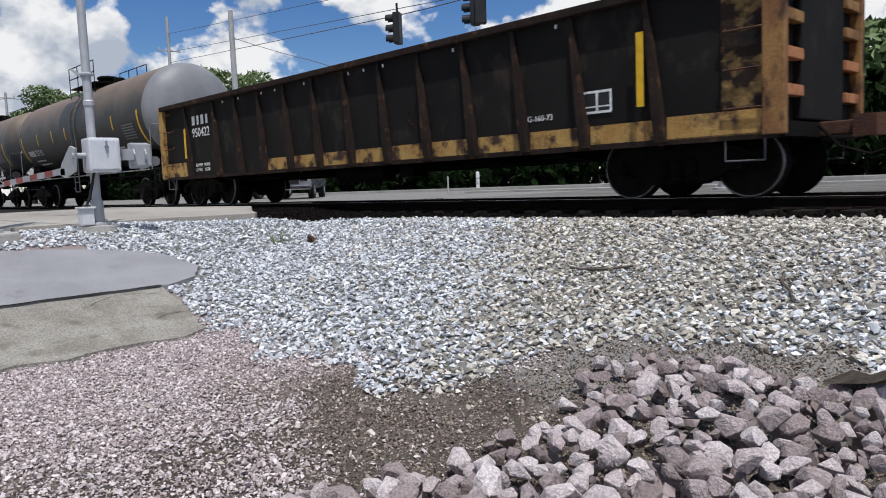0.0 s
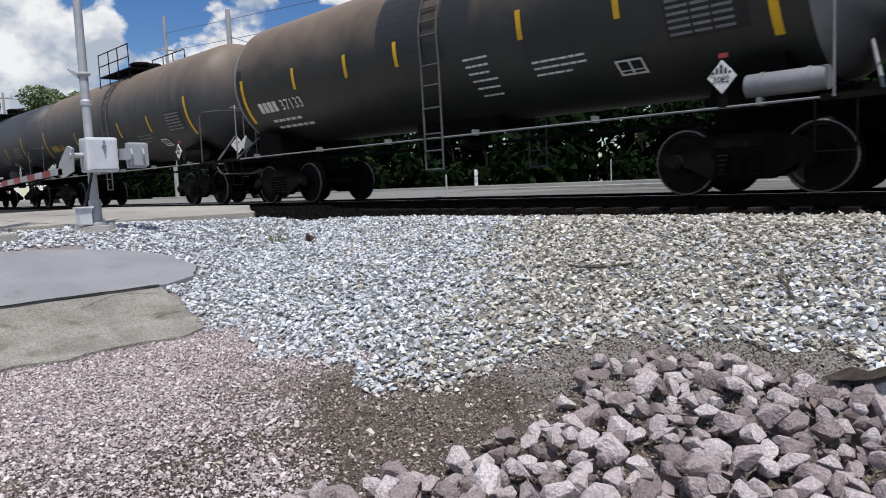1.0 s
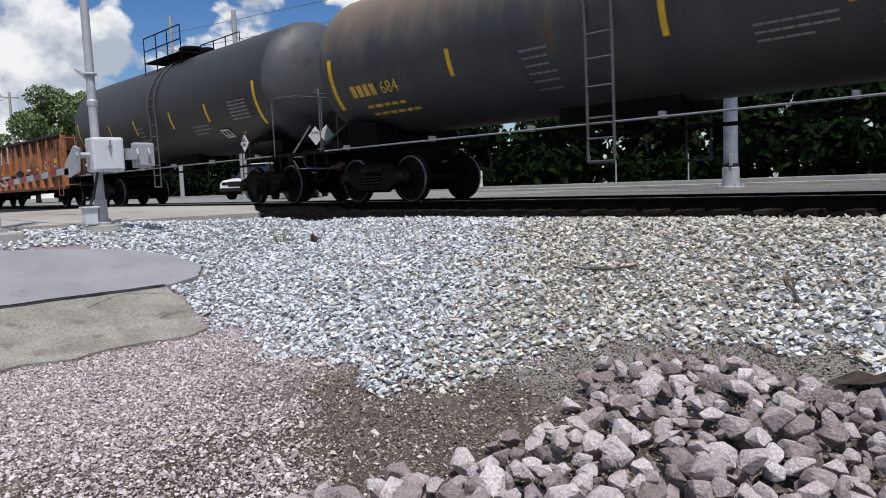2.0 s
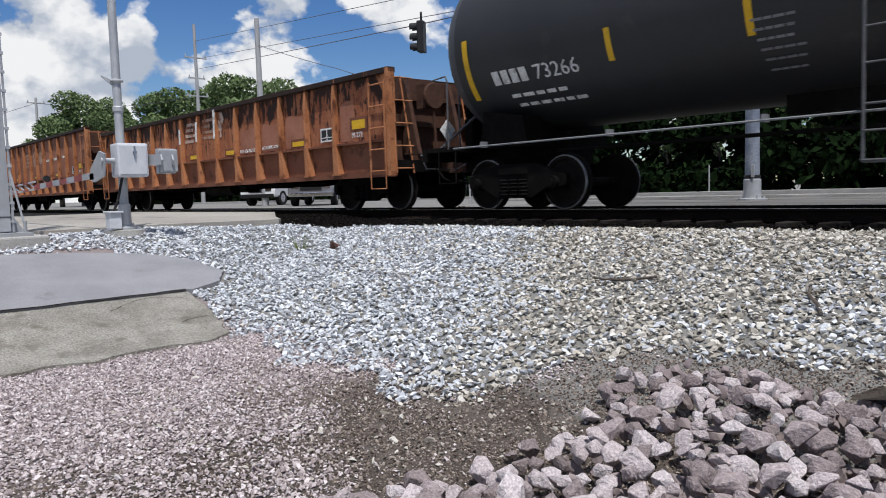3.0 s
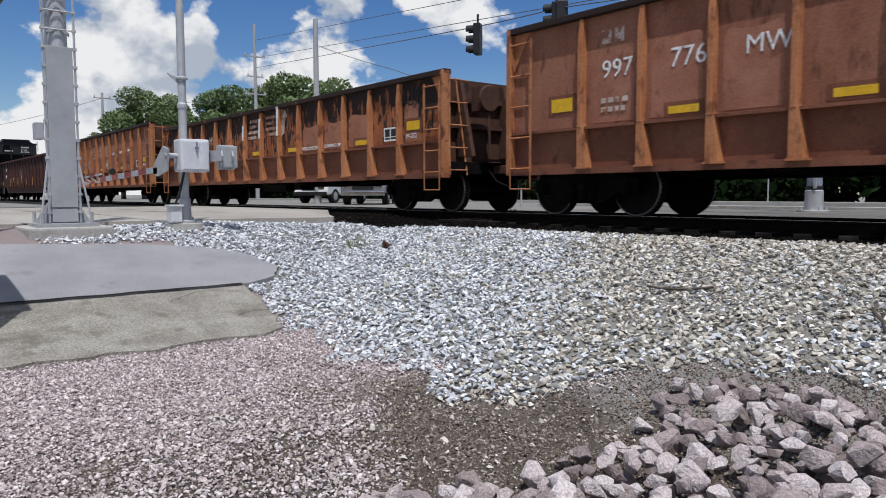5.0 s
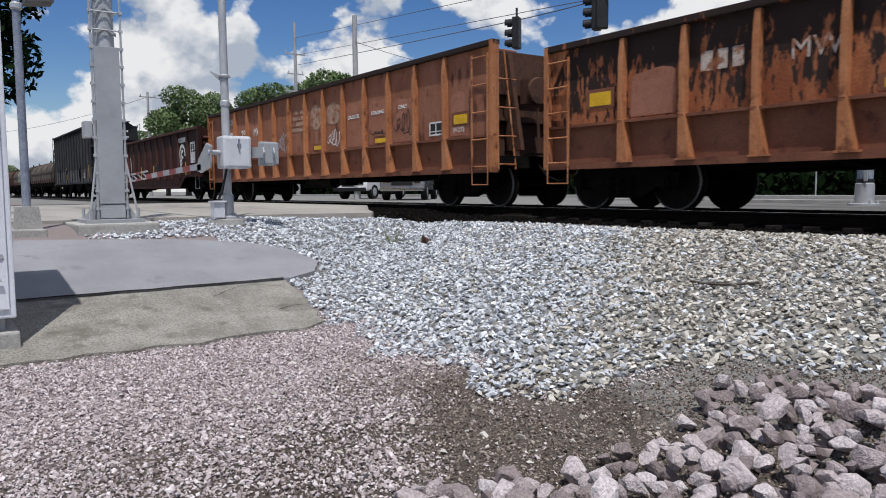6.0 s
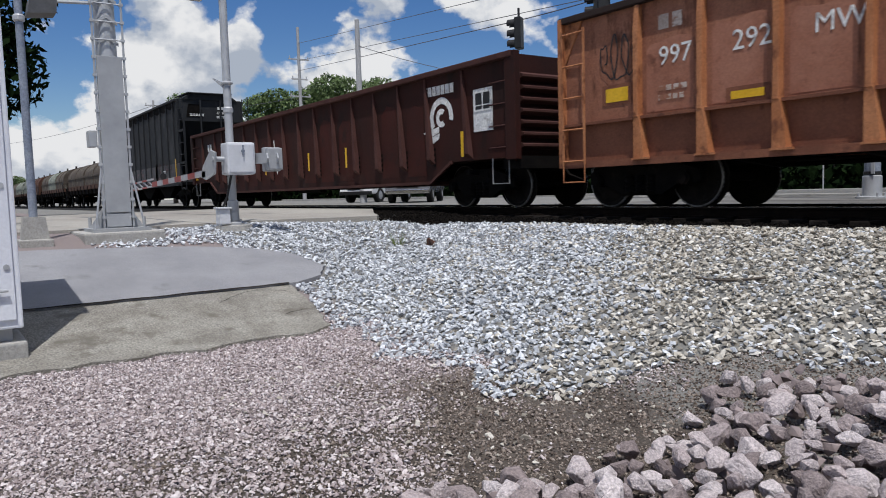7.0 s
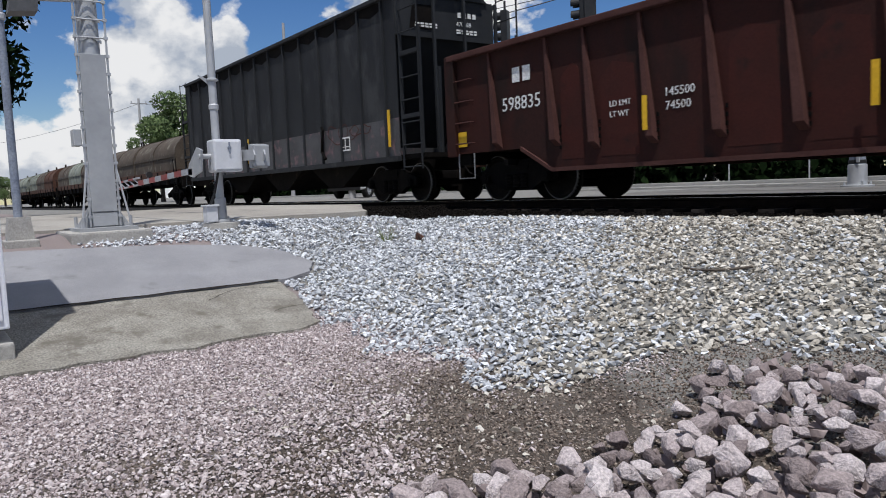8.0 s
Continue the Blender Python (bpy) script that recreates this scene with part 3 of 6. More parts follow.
# ---------------------------------------------------------------- loose stone
def hulls(n_shapes, points, seed, flat=0.62):
    out = []
    rnd = np.random.default_rng(seed)
    for _ in range(n_shapes):
        p = rnd.normal(size=(points, 3))
        p /= np.linalg.norm(p, axis=1)[:, None]
        p *= rnd.uniform(0.74, 1.0, (points, 1)) * np.array([1.0, rnd.uniform(0.65, 0.95), flat * rnd.uniform(0.8, 1.15)])
        bm = bmesh.new()
        for q in p:
            bm.verts.new(q)
        r = bmesh.ops.convex_hull(bm, input=bm.verts[:])
        loose = [v for v in bm.verts if not v.link_faces]
        if loose:
            bmesh.ops.delete(bm, geom=loose, context="VERTS")
        bmesh.ops.triangulate(bm, faces=bm.faces[:])
        bm.verts.index_update()
        out.append((np.array([v.co[:] for v in bm.verts]), np.array([[v.index for v in f.verts] for f in bm.faces])))
        bm.free()
    return out


def scatter(name, pts, sizes, shapes, material, label, seed, tilt=0.5, sink=0.25):
    """One object of many small stones lying on the ground."""
    rnd = np.random.default_rng(seed)
    V, F, off = [], [], 0
    which = rnd.integers(0, len(shapes), len(pts))
    for k, (sv, sf) in enumerate(shapes):
        sel = which == k
        p, s = pts[sel], sizes[sel]
        n = len(p)
        a = rnd.uniform(0, 2 * np.pi, n)
        b, c = rnd.normal(0, tilt, n), rnd.normal(0, tilt, n)
        ca, sa, cb, sb, cc, sc = np.cos(a), np.sin(a), np.cos(b), np.sin(b), np.cos(c), np.sin(c)
        R = np.empty((n, 3, 3))
        R[:, 0] = np.stack([ca * cb, ca * sb * sc - sa * cc, ca * sb * cc + sa * sc], 1)
        R[:, 1] = np.stack([sa * cb, sa * sb * sc + ca * cc, sa * sb * cc - ca * sc], 1)
        R[:, 2] = np.stack([-sb, cb * sc, cb * cc], 1)
        v = np.einsum("nij,vj->nvi", R, sv) * s[:, None, None] + p[:, None, :]
        v[:, :, 2] += (s * sink)[:, None]
        V.append(v.reshape(-1, 3))
        F.append((sf[None] + (np.arange(n) * len(sv))[:, None, None] + off).reshape(-1, 3))
        off += n * len(sv)
    V, F = np.concatenate(V).astype(np.float32), np.concatenate(F).astype(np.int32)
    me = bpy.data.meshes.new(name)
    me.vertices.add(len(V))
    me.vertices.foreach_set("co", V.ravel())
    me.loops.add(F.size)
    me.loops.foreach_set("vertex_index", F.ravel())
    me.polygons.add(len(F))
    me.polygons.foreach_set("loop_start", np.arange(0, F.size, 3, dtype=np.int32))
    me.polygons.foreach_set("use_smooth", np.zeros(len(F), dtype=bool))
    me.update(calc_edges=True)
    me.materials.append(material)
    return tagged(new(name, me), label, kind="stuff")


# where the pale ballast ends before the near-black bed of the rails
CREST_X, CREST_Y = [-17, -12.2, -11.6, -10.8, -9.2, -7.0, -5.0, -2.8, 2], [7.0, 7.1, 7.3, 8.0, 8.35, 8.6, 8.85, 9.05, 9.1]

NX = [-12, -7.2, -6.6, -5.5, -4.85, -4.2, -3.8, -3.44, -3.25, -2.84, -2.28, 0, 3]
NY = [3.6, 3.5, 3.36, 3.28, 3.33, 3.12, 3.25, 3.55, 4.1, 4.72, 4.78, 4.4, 4.3]


def wobble(x, y, s=1.7, amp=0.14):
    return amp * (np.sin(x * s * 2.1 + 1.3 * np.sin(y * s)) + 0.6 * np.sin(x * s * 5.3 + y * 3.1))


def on_path(x, y):
    low = (x > -8.57) & (x < -6.86) & (y < np.interp(x, *PATH_LOW))
    top = (x > -11.05) & (x <= -8.5) & (y < np.interp(x, *PATH_TOP))
    return low | top


def with_height(x, y, up):
    return np.stack([x, y, height(x, y) + up], 1)


def loose_stone():
    r = np.random.default_rng(7)
    chips = hulls(12, 10, 3, 0.5)
    # pale track ballast; dense where the camera looks
    x, y = r.uniform(-13.5, 1.6, 66000), r.uniform(1.8, 9.15, 66000)
    keep = (y > np.interp(x, NX, NY) + wobble(x, y)) & ~on_path(x - 0.03, y - 0.03)
    keep |= (x < -10.9) & (x > -12.2) & (y > 1.8 + 0.5 * r.uniform(0, 1, len(x))) & ~on_path(x, y)
    edge = np.interp(y, [0, 4, 4.7, 5.25, 5.75, 6.2, 6.6, 7.05, 7.5, 8.0, 8.5, 9.4], [-12.2, -12.4, -12.4, -12.15, -11.8, -11.55, -11.45, -11.6, -11.95, -12.55, -13.25, -14])
    keep &= x > edge
    keep &= y < np.interp(x, CREST_X, CREST_Y) + 0.05 * np.sin(9 * x)
    x, y = x[keep], y[keep]
    fresh = r.uniform(0, 1, len(x)) < np.maximum(1 / (1 + np.exp(-0.95 * (-x - 3.1 - 0.9 * (y - 3.5) + 0.9 * np.sin(x * 1.7 + y) + 0.4 * np.sin(3.1 * y - 2 * x)))), 0.5 * step(-3.2, -1.8, x) * step(8.2, 7.0, y))
    for sel, mat, name, lab, seed in ((fresh, "clean", "fresh_ballast", "fresh blue-white crushed limestone beside the paved path", 11), (~fresh, "ballast", "track_ballast", "weathered tan and grey limestone ballast beside the track", 19)):
        u, v = x[sel], y[sel]
        scatter(name, with_height(u, v, r.uniform(-0.008, 0.03, len(u))), r.uniform(0.023, 0.046, len(u)) * r.choice([0.7, 1, 1, 1.2], len(u)), chips, M[mat], lab, seed, 0.38)
    # between and beyond the rails, coarser and thinner
    x = np.concatenate([r.uniform(-17, 4, 32000), r.uniform(-14, 6, 7000)])
    y = np.concatenate([r.uniform(7.0, 9.87, 32000), r.uniform(9.9, 13.2, 7000)])
    keep = (y > np.interp(x, CREST_X, CREST_Y) - 0.06) & (x > np.interp(y, [7, 7.5, 8.12, 8.85, 9.4], [-12.2, -13.1, -14.2, -15.5, -16.5]))
    x, y = x[keep], y[keep]
    scatter("dirty_ballast", with_height(x, y, 0.0), r.uniform(0.026, 0.046, len(x)), chips, M["inky"], "near-black ballast beside and between the rails", 12, 0.4)
    # pinkish chippings of the lot, turning to bare brown grit towards the heap
    x, y = r.uniform(-7.3, 0.2, 172000), r.uniform(-0.6, 5.2, 172000)
    keep = (y < np.interp(x, NX, NY) + wobble(x, y) + 0.25) & ~on_path(x + 0.02, y) & (x < 1.1 - 0.2 * y)
    keep &= (x * -0.72 + y * 0.7 > 1.7)
    x, y = x[keep], y[keep]
    bare = 1.0 / (1 + np.exp(-((x + 4.45 + 0.45 * np.sin(y * 2.6) + 0.35 * np.sin(y * 6 + x * 4) + 0.35 * np.sin(x * 5.2 - y * 2.3)) * 2.6 - 1.9 * np.clip(2.75 - y, 0, 3))))
    is_bare = r.uniform(0, 1, len(x)) < bare
    grit = hulls(8, 7, 5)
    xp, yp = x[~is_bare], y[~is_bare]
    scatter("pink_chippings", with_height(xp, yp, r.uniform(-0.004, 0.012, len(xp))), r.uniform(0.008, 0.019, len(xp)) * r.choice([0.8, 1, 1, 1, 1.6], len(xp)), grit, M["pink"], "fine pinkish grey stone chippings on the lot", 13, 0.4)
    xb, yb = x[is_bare], y[is_bare]
    scatter("brown_grit", with_height(xb, yb, r.uniform(-0.005, 0.006, len(xb))), r.uniform(0.007, 0.016, len(xb)) * r.choice([0.8, 1, 1, 1.4], len(xb)), grit, M["brown"], "dark brown grit and small stones on bare soil", 14, 0.4)
    # stray pale stones
    x, y = r.uniform(-5.6, -2.6, 260), r.uniform(1.6, 3.7, 260)
    scatter("stray_stones", with_height(x, y, 0.004), r.uniform(0.012, 0.03, 260) * r.choice([1, 1, 1, 1.5], 260), chips, M["ballast"], "stray pale stones scattered on the grit", 15, 0.3)


loose_stone()


def riprap():
    """The heap of broken granite, each stone a piece."""
    heap = tagged(new("riprap_heap"), "heap of broken pinkish grey granite blocks on the grit", "rock heap")
    rnd = random.Random(21)
    shapes = []
    for i, (v, f) in enumerate(hulls(20, 17, 9, 0.74)):
        bm = bmesh.new()
        vs = [bm.verts.new(q) for q in v]
        for t in f:
            bm.faces.new([vs[j] for j in t])
        bmesh.ops.dissolve_limit(bm, angle_limit=radians(13), verts=bm.verts[:], edges=bm.edges[:])
        bmesh.ops.bevel(bm, geom=bm.edges[:], offset=0.03, segments=1, affect="EDGES")
        shapes.append(mesh_of("stone", bm, M["rock"]))
    ex, ey = [-3.1, -2.95, -2.75, -2.6, -2.45, -2.3], [1.0, 2.0, 2.3, 2.75, 3.4, 4.3]
    spots, tries = [], 0
    while len(spots) < 298 and tries < 60000:
        tries += 1
        y = rnd.uniform(1.5, 4.5)
        x = rnd.uniform(-3.0, -0.24 * y)
        if x < float(np.interp(y, ey, [-2.8, -2.85, -2.58, -2.66, -2.62, -2.9])) + 0.08 or y > float(np.interp(x, [-2.9, -2.35, -1.8, -1.1, 0.6], [4.1, 4.38, 4.42, 4.3, 4.1])):
            continue
        s = rnd.choice((0.05, 0.06, 0.07, 0.07, 0.08, 0.09, 0.10))
        if any((x - a) ** 2 + (y - b) ** 2 < (0.56 * (s + c)) ** 2 for a, b, c in spots):
            continue
        spots.append((x, y, s))
    for x, y, s in spots:
        inner = min(1.0, max(0.0, (x - float(np.interp(y, ey, [-2.8, -2.85, -2.58, -2.66, -2.62, -2.9]))) / 0.7))
        up = 0.12 * inner * min(1, max(0, (4.4 - y) / 0.5)) + rnd.uniform(-0.02, 0.03)
        m = pose(x, y, float(height(x, y)) + s * 0.45 + up, rnd.uniform(-35, 35), rnd.uniform(-35, 35), rnd.uniform(0, 360)) @ Matrix.Diagonal((s * 1.15, s * rnd.uniform(0.85, 1.1), s * rnd.uniform(0.85, 1.15), 1))
        shared("stone", rnd.choice(shapes), heap, m)
    r = np.random.default_rng(3)
    x, y = r.uniform(-2.75, 0.6, 900), r.uniform(1.0, 4.35, 900)
    keep = x > np.interp(y, ey, [-2.6, -2.55, -2.2, -2.25, -2.3, -2.5])
    x, y = x[keep], y[keep]
    under = scatter("heap_core", with_height(x, y, r.uniform(0.0, 0.09, len(x))), r.uniform(0.045, 0.07, len(x)), hulls(8, 13, 4, 0.75), M["rock"], "smaller granite blocks packed inside the heap", 16, 0.6)
    under.parent = heap


riprap()


# ---------------------------------------------------------------- the train
RAIL, LINE, SPEED = 1.081, 10.6, 19.0
ARCH = {}
WHEELSETS = []


def make_arch():
    """Shared meshes of trucks, couplers and other hardware."""
    bm = lathe([(-0.86, 0.05), (-0.86, 0.075), (0.86, 0.075), (0.86, 0.05)], "y", 12)
    for s in (-1, 1):
        prof = [(0.655, 0.10), (0.66, 0.488), (0.69, 0.49), (0.70, 0.462), (0.785, 0.457), (0.795, 0.44), (0.79, 0.385), (0.755, 0.36), (0.735, 0.24), (0.75, 0.15), (0.80, 0.12), (0.80, 0.09)]
        lathe([(s * a, r) for a, r in prof], "y", 40, bm)
    ARCH["wheelset"] = mesh_of("wheelset", bm, M["wheel"], True)
    bm = bmesh.new()
    for s in (-1,):
        lathe([(s * 0.70, 0.4585), (s * 0.788, 0.4585), (s * 0.797, 0.447), (s * 0.797, 0.436), (s * 0.79, 0.434)], "y", 40, bm, caps=False)
    ARCH["rim"] = mesh_of("rim", bm, M["tread"], True)
    side = [(-1.12, 0.40), (-1.12, 0.60), (-0.80, 0.68), (-0.45, 0.80), (0.45, 0.80), (0.80, 0.68), (1.12, 0.60), (1.12, 0.40), (0.98, 0.36), (0.72, 0.40), (0.42, 0.20), (-0.42, 0.20), (-0.72, 0.40), (-0.98, 0.36)]
    bm = prism(side, "y", -0.07, 0.07)
    bmesh.ops.bevel(bm, geom=bm.edges[:], offset=0.02, segments=1, affect="EDGES")
    for x in (-0.89, 0.89):
        rod((x, -0.16, 0.457), (x, 0.1, 0.457), 0.11, bm, 14)
        rod((x, -0.19, 0.457), (x, -0.15, 0.457), 0.075, bm, 10)
    boxy(-0.34, 0.34, -0.10, 0.10, 0.62, 0.74, bm)
    ARCH["sideframe"] = mesh_of("sideframe", bm, M["under"], True)
    prof = []
    for z in range(5):
        prof += [(0.245 + z * 0.062, 0.07), (0.265 + z * 0.062, 0.088), (0.285 + z * 0.062, 0.07)]
    ARCH["spring"] = mesh_of("spring", lathe(prof, "z", 10), M["under"], True)
    bm = boxy(-0.19, 0.19, -1.0, 1.0, 0.5, 0.74, bevel=0.03)
    rod((0, 0, 0.7), (0, 0, 0.85), 0.2, bm, 16)
    for s in (-1, 1):
        boxy(s * 0.42 - 0.04, s * 0.42 + 0.04, -0.85, 0.85, 0.33, 0.43, bm)
    ARCH["truck"] = mesh_of("truck", bm, M["under"], True)
    bm = boxy(0, 0.55, -0.09, 0.09, 0.78, 0.96, bevel=0.02)
    prism([(0.5, -0.16), (0.78, -0.17), (0.9, -0.06), (0.84, 0.0), (0.70, -0.03), (0.68, 0.1), (0.86, 0.16), (0.80, 0.2), (0.5, 0.16)], "z", 0.74, 1.02, bm)
    ARCH["coupler"] = mesh_of("coupler", bm, M["rust"])
    bm = pipe([(0.1, -0.35, 0.9), (0.35, -0.33, 0.62), (0.7, -0.3, 0.5), (0.95, -0.26, 0.58)], 0.022)
    ARCH["air_hose"] = mesh_of("air_hose", bm, M["under"])


make_arch()


def truck(car, x):
    t = shared("truck", ARCH["truck"], car, pose(x, 0, 0))
    for s in (-1, 1):
        f = shared("sideframe", ARCH["sideframe"], t, pose(0, s * 0.99, 0, 0, 0, 0 if s < 0 else 180))
        for x in (-0.22, 0, 0.22):
            shared("spring", ARCH["spring"], t, pose(x, s * 1.065, 0))
        w = shared("wheelset", ARCH["wheelset"], t)
        w.matrix_parent_inverse = Matrix.Translation((s * 0.89, 0, 0.457))
        WHEELSETS.append(w)
        for side in (0, 180):
            tagged(shared("rim", ARCH["rim"], t, pose(s * 0.89, 0, 0.457, 0, 0, side)), "worn bright wheel rim")
    return t


def ends(car, sill):
    for s in (-1, 1):
        shared("coupler", ARCH["coupler"], car, pose(s * (sill - 0.15), 0, 0, 0, 0, 0 if s > 0 else 180))
        shared("air_hose", ARCH["air_hose"], car, pose(s * (sill - 0.1), 0, 0, 0, 0, 0 if s > 0 else 180))


def ladder(bm, x0, x1, y, z0, z1, n, out=0.06, r=0.014):
    """Rungs across the near or far face, with stiles."""
    for x in (x0, x1):
        boxy(x - 0.02, x + 0.02, y - 0.012, y + 0.012, z0, z1, bm)
    for i in range(n):
        z = z0 + 0.06 + (z1 - z0 - 0.12) * i / (n - 1)
        rod((x0, y, z), (x1, y, z), r, bm)


def face(x, z, y=-1.5, off=0.006, s=1):
    """A pose on the near side of a car, for writing."""
    return pose(x, y - off, z, 90, 0, 0)


def plate(w, h, material, parent, m, name="reflector", label=""):
    ob = part(name, boxy(0, w, 0, h, 0, 0.005), material, parent, label)
    ob.matrix_basis = m
    return ob


def framed_plate(parent, m, w=0.6, h=0.42):
    """The consolidated stencil: a black panel in a white frame, divided in two."""
    p = plate(w, h, M["signal_black"], parent, m, "stencil_panel", "black panel in a white painted frame")
    bm = bmesh.new()
    t = 0.035
    for a in ((0, w, 0, t), (0, w, h - t, h), (0, t, t, h - t), (w - t, w, t, h - t), (w / 2 - t / 2, w / 2 + t / 2, t, h - t), (t, w - t, 0.27 * h, 0.27 * h + 0.02)):
        boxy(a[0], a[1], a[2], a[3], 0.005, 0.009, bm)
    f = part("stencil_frame", bm, M["white"], p)
    return p


def underframe(car, half, low=0.72):
    bm = boxy(-half + 0.3, half - 0.3, -0.22, 0.22, 0.72, 1.0)
    for i in range(9):
        x = -half + 1.6 + i * (2 * half - 3.2) / 8
        prism([(-1.35, low + 0.02), (-1.35, low + 0.12), (1.35, low + 0.12), (1.35, low + 0.02), (0.3, low - 0.08), (-0.3, low - 0.08)], "x", x - 0.05, x + 0.05, bm)
    rod((-1.0, -0.75, 0.62), (0.6, -0.75, 0.62), 0.19, bm, 14)
    boxy(1.1, 1.5, -0.9, -0.5, 0.5, 0.82, bm)
    pipe([(-half + 2.4, -0.5, 0.66), (half - 2.4, -0.45, 0.64)], 0.025, bm)
    pipe([(-half + 2.4, 0.5, 0.62), (half - 2.4, 0.55, 0.66)], 0.035, bm)
    return part("underframe", bm, M["under"], car, "sooty black underframe with brake gear")


def maintenance_gondola(label, top, upper, seed, x0, marks, shift):
    """Orange gondola: upper sheets over a ledge, ribs with flared feet, braced ends, ladders, brake wheel."""
    car = tagged(new("gondola_car"), label, "gondola car", "train")
    half, low, ledge = 8.62, 0.75, 1.43
    rnd = random.Random(seed)
    ribs = [-7.22 + shift + i * 1.157 for i in range(13)]
    for s in (-1, 1):
        y = s * 1.34
        bm = boxy(-half, half, min(y, y - s * 0.02), max(y, y - s * 0.02), ledge, top - 0.05)
        part("upper_side", bm, upper, car, "orange upper side sheet with rust and faded paint")
        bm = boxy(-half, half, min(s * 1.29, s * 1.31), max(s * 1.29, s * 1.31), low, ledge)
        part("lower_side", bm, M["orange_low"], car, "brownish orange lower side sheet")
        bm = bmesh.new()
        prism([(s * 1.31, ledge - 0.015), (s * 1.42, ledge - 0.025), (s * 1.42, ledge + 0.02), (s * 1.34, ledge + 0.03)], "x", -half, half, bm)
        part("ledge", bm, M["orange_low"], car)
        bm = boxy(-half, half, min(s * 1.25, s * 1.45), max(s * 1.25, s * 1.45), top - 0.11, top, bevel=0.015)
        part("top_chord", bm, M["orange_rust"], car)
        bm = boxy(-half, half, min(s * 1.28, s * 1.44), max(s * 1.28, s * 1.44), low - 0.06, low + 0.05)
        part("side_sill", bm, M["orange_low"], car)
        bm = bmesh.new()
        # hat-section rib with a wedge foot below the ledge
        prism([(s * 1.33, ledge), (s * 1.47, ledge), (s * 1.46, top - 0.5), (s * 1.43, top - 0.12), (s * 1.33, top - 0.12)], "x", -0.045, 0.045, bm)
        bmesh.ops.bevel(bm, geom=bm.edges[:], offset=0.012, segments=1, affect="EDGES")
        prism([(-0.05, ledge + 0.05), (0.05, ledge + 0.05), (0.15, low + 0.04), (-0.05, low + 0.04)], "y", s * 1.30, s * 1.46, bm)
        boxy(-0.07, 0.25, min(s * 1.30, s * 1.48), max(s * 1.30, s * 1.48), low + 0.02, low + 0.05, bm)
        me = mesh_of("rib", bm, M["orange_rib"])
        for x in ribs:
            shared("rib", me, car, pose(x, 0, 0))
    part("floor", boxy(-half + 0.5, half - 0.5, -1.28, 1.28, 1.0, 1.06), M["rust"], car)
    for e in (-1, 1):
        xe = e * (half - 0.55)
        bm = boxy(min(xe, xe - e * 0.03), max(xe, xe - e * 0.03), -1.28, 1.28, 1.0, top - 0.08)
        part("end_sheet", bm, M["rust"], car, "rusty end sheet")
        bm = bmesh.new()
        for y in (-0.62, 0.62):
            prism([(xe, top - 0.15), (xe + e * 0.12, top - 0.15), (xe + e * 0.52, 1.15), (xe, 1.15)], "y", y - 0.05, y + 0.05, bm)
        for z in (1.75, 2.3):
            boxy(min(xe, xe + e * 0.1), max(xe, xe + e * 0.1), -1.28, 1.28, z, z + 0.09, bm)
        # dark rust tone instead of orange puts the end's shade into the braces
        part("end_brace", bm, M["rust"], car)
        for s in (-1, 1):
            bm = boxy(min(e * half, e * (half - 0.09)), max(e * half, e * (half - 0.09)), min(s * 1.27, s * 1.46), max(s * 1.27, s * 1.46), low - 0.05, top - 0.02, bevel=0.01)
            prism([(e * half, top), (e * (half - 0.02), top - 0.9), (e * (half - 0.55), top - 0.02)], "y", s * 1.31, s * 1.36, bm)
            part("corner_post", bm, M["orange_rib"], car)
            bm = bmesh.new()
            xa = sorted((e * (half - 0.12), e * (half - 0.62)))
            ladder(bm, xa[0], xa[1], s * 1.47, low, top - 0.25, 5, r=0.016)
            pipe([(xa[0], s * 1.47, low), (xa[0], s * 1.47, low - 0.3), (xa[1], s * 1.47, low - 0.3), (xa[1], s * 1.47, low)], 0.014, bm)
            part("side_ladder", bm, M["orange_rib"], car)
            bm = bmesh.new()
            for k in range(5):
                z = low + 0.1 + k * (top - low - 0.3) / 4
                rod((e * (half + 0.02), s * 1.3, z), (e * (half + 0.02), s * 0.85, z), 0.016, bm)
            for y in (1.3, 0.85):
                rod((e * (half + 0.02), s * y, low), (e * (half - 0.05 - 0.3 * (y < 1)), s * y, top - 0.1), 0.018, bm)
            part("end_ladder", bm, M["orange_rib"], car)
        bm = boxy(min(e * (half - 0.5), e * half), max(e * (half - 0.5), e * half), -1.3, 1.3, 0.78, 1.02)
        boxy(min(e * (half - 0.1), e * (half + 0.25)), max(e * (half - 0.1), e * (half + 0.25)), -0.5, 0.9, 1.05, 1.08, bm)
        part("end_sill", bm, M["under"], car)
    bm = lathe([(half - 0.02, 0.26), (half + 0.02, 0.28), (half + 0.06, 0.26)], "x", 20, centre=(0, -0.25, 2.35))
    boxy(half - 0.3, half - 0.03, -0.45, -0.05, 2.1, 2.6, bm)
    pipe([(half, -0.25, 2.1), (half, -0.2, 1.2)], 0.03, bm)
    part("brake_wheel", bm, M["rust"], car, "round rusty hand brake wheel and its gear box")
    underframe(car, half, 0.66)
    truck(car, -7.15), truck(car, 7.15)
    ends(car, half + 0.1)
    # markings on the near side
    near = -1.34

    def sticker(x, z, w, h, label):
        plate(w + 0.16, h + 0.10, M["orange_low"], car, face(x - 0.08, z - 0.04, near), "grime_patch", "brown grime round a reflector")
        plate(w, h, M["yellow"], car, face(x, z, near - 0.006), label=label)

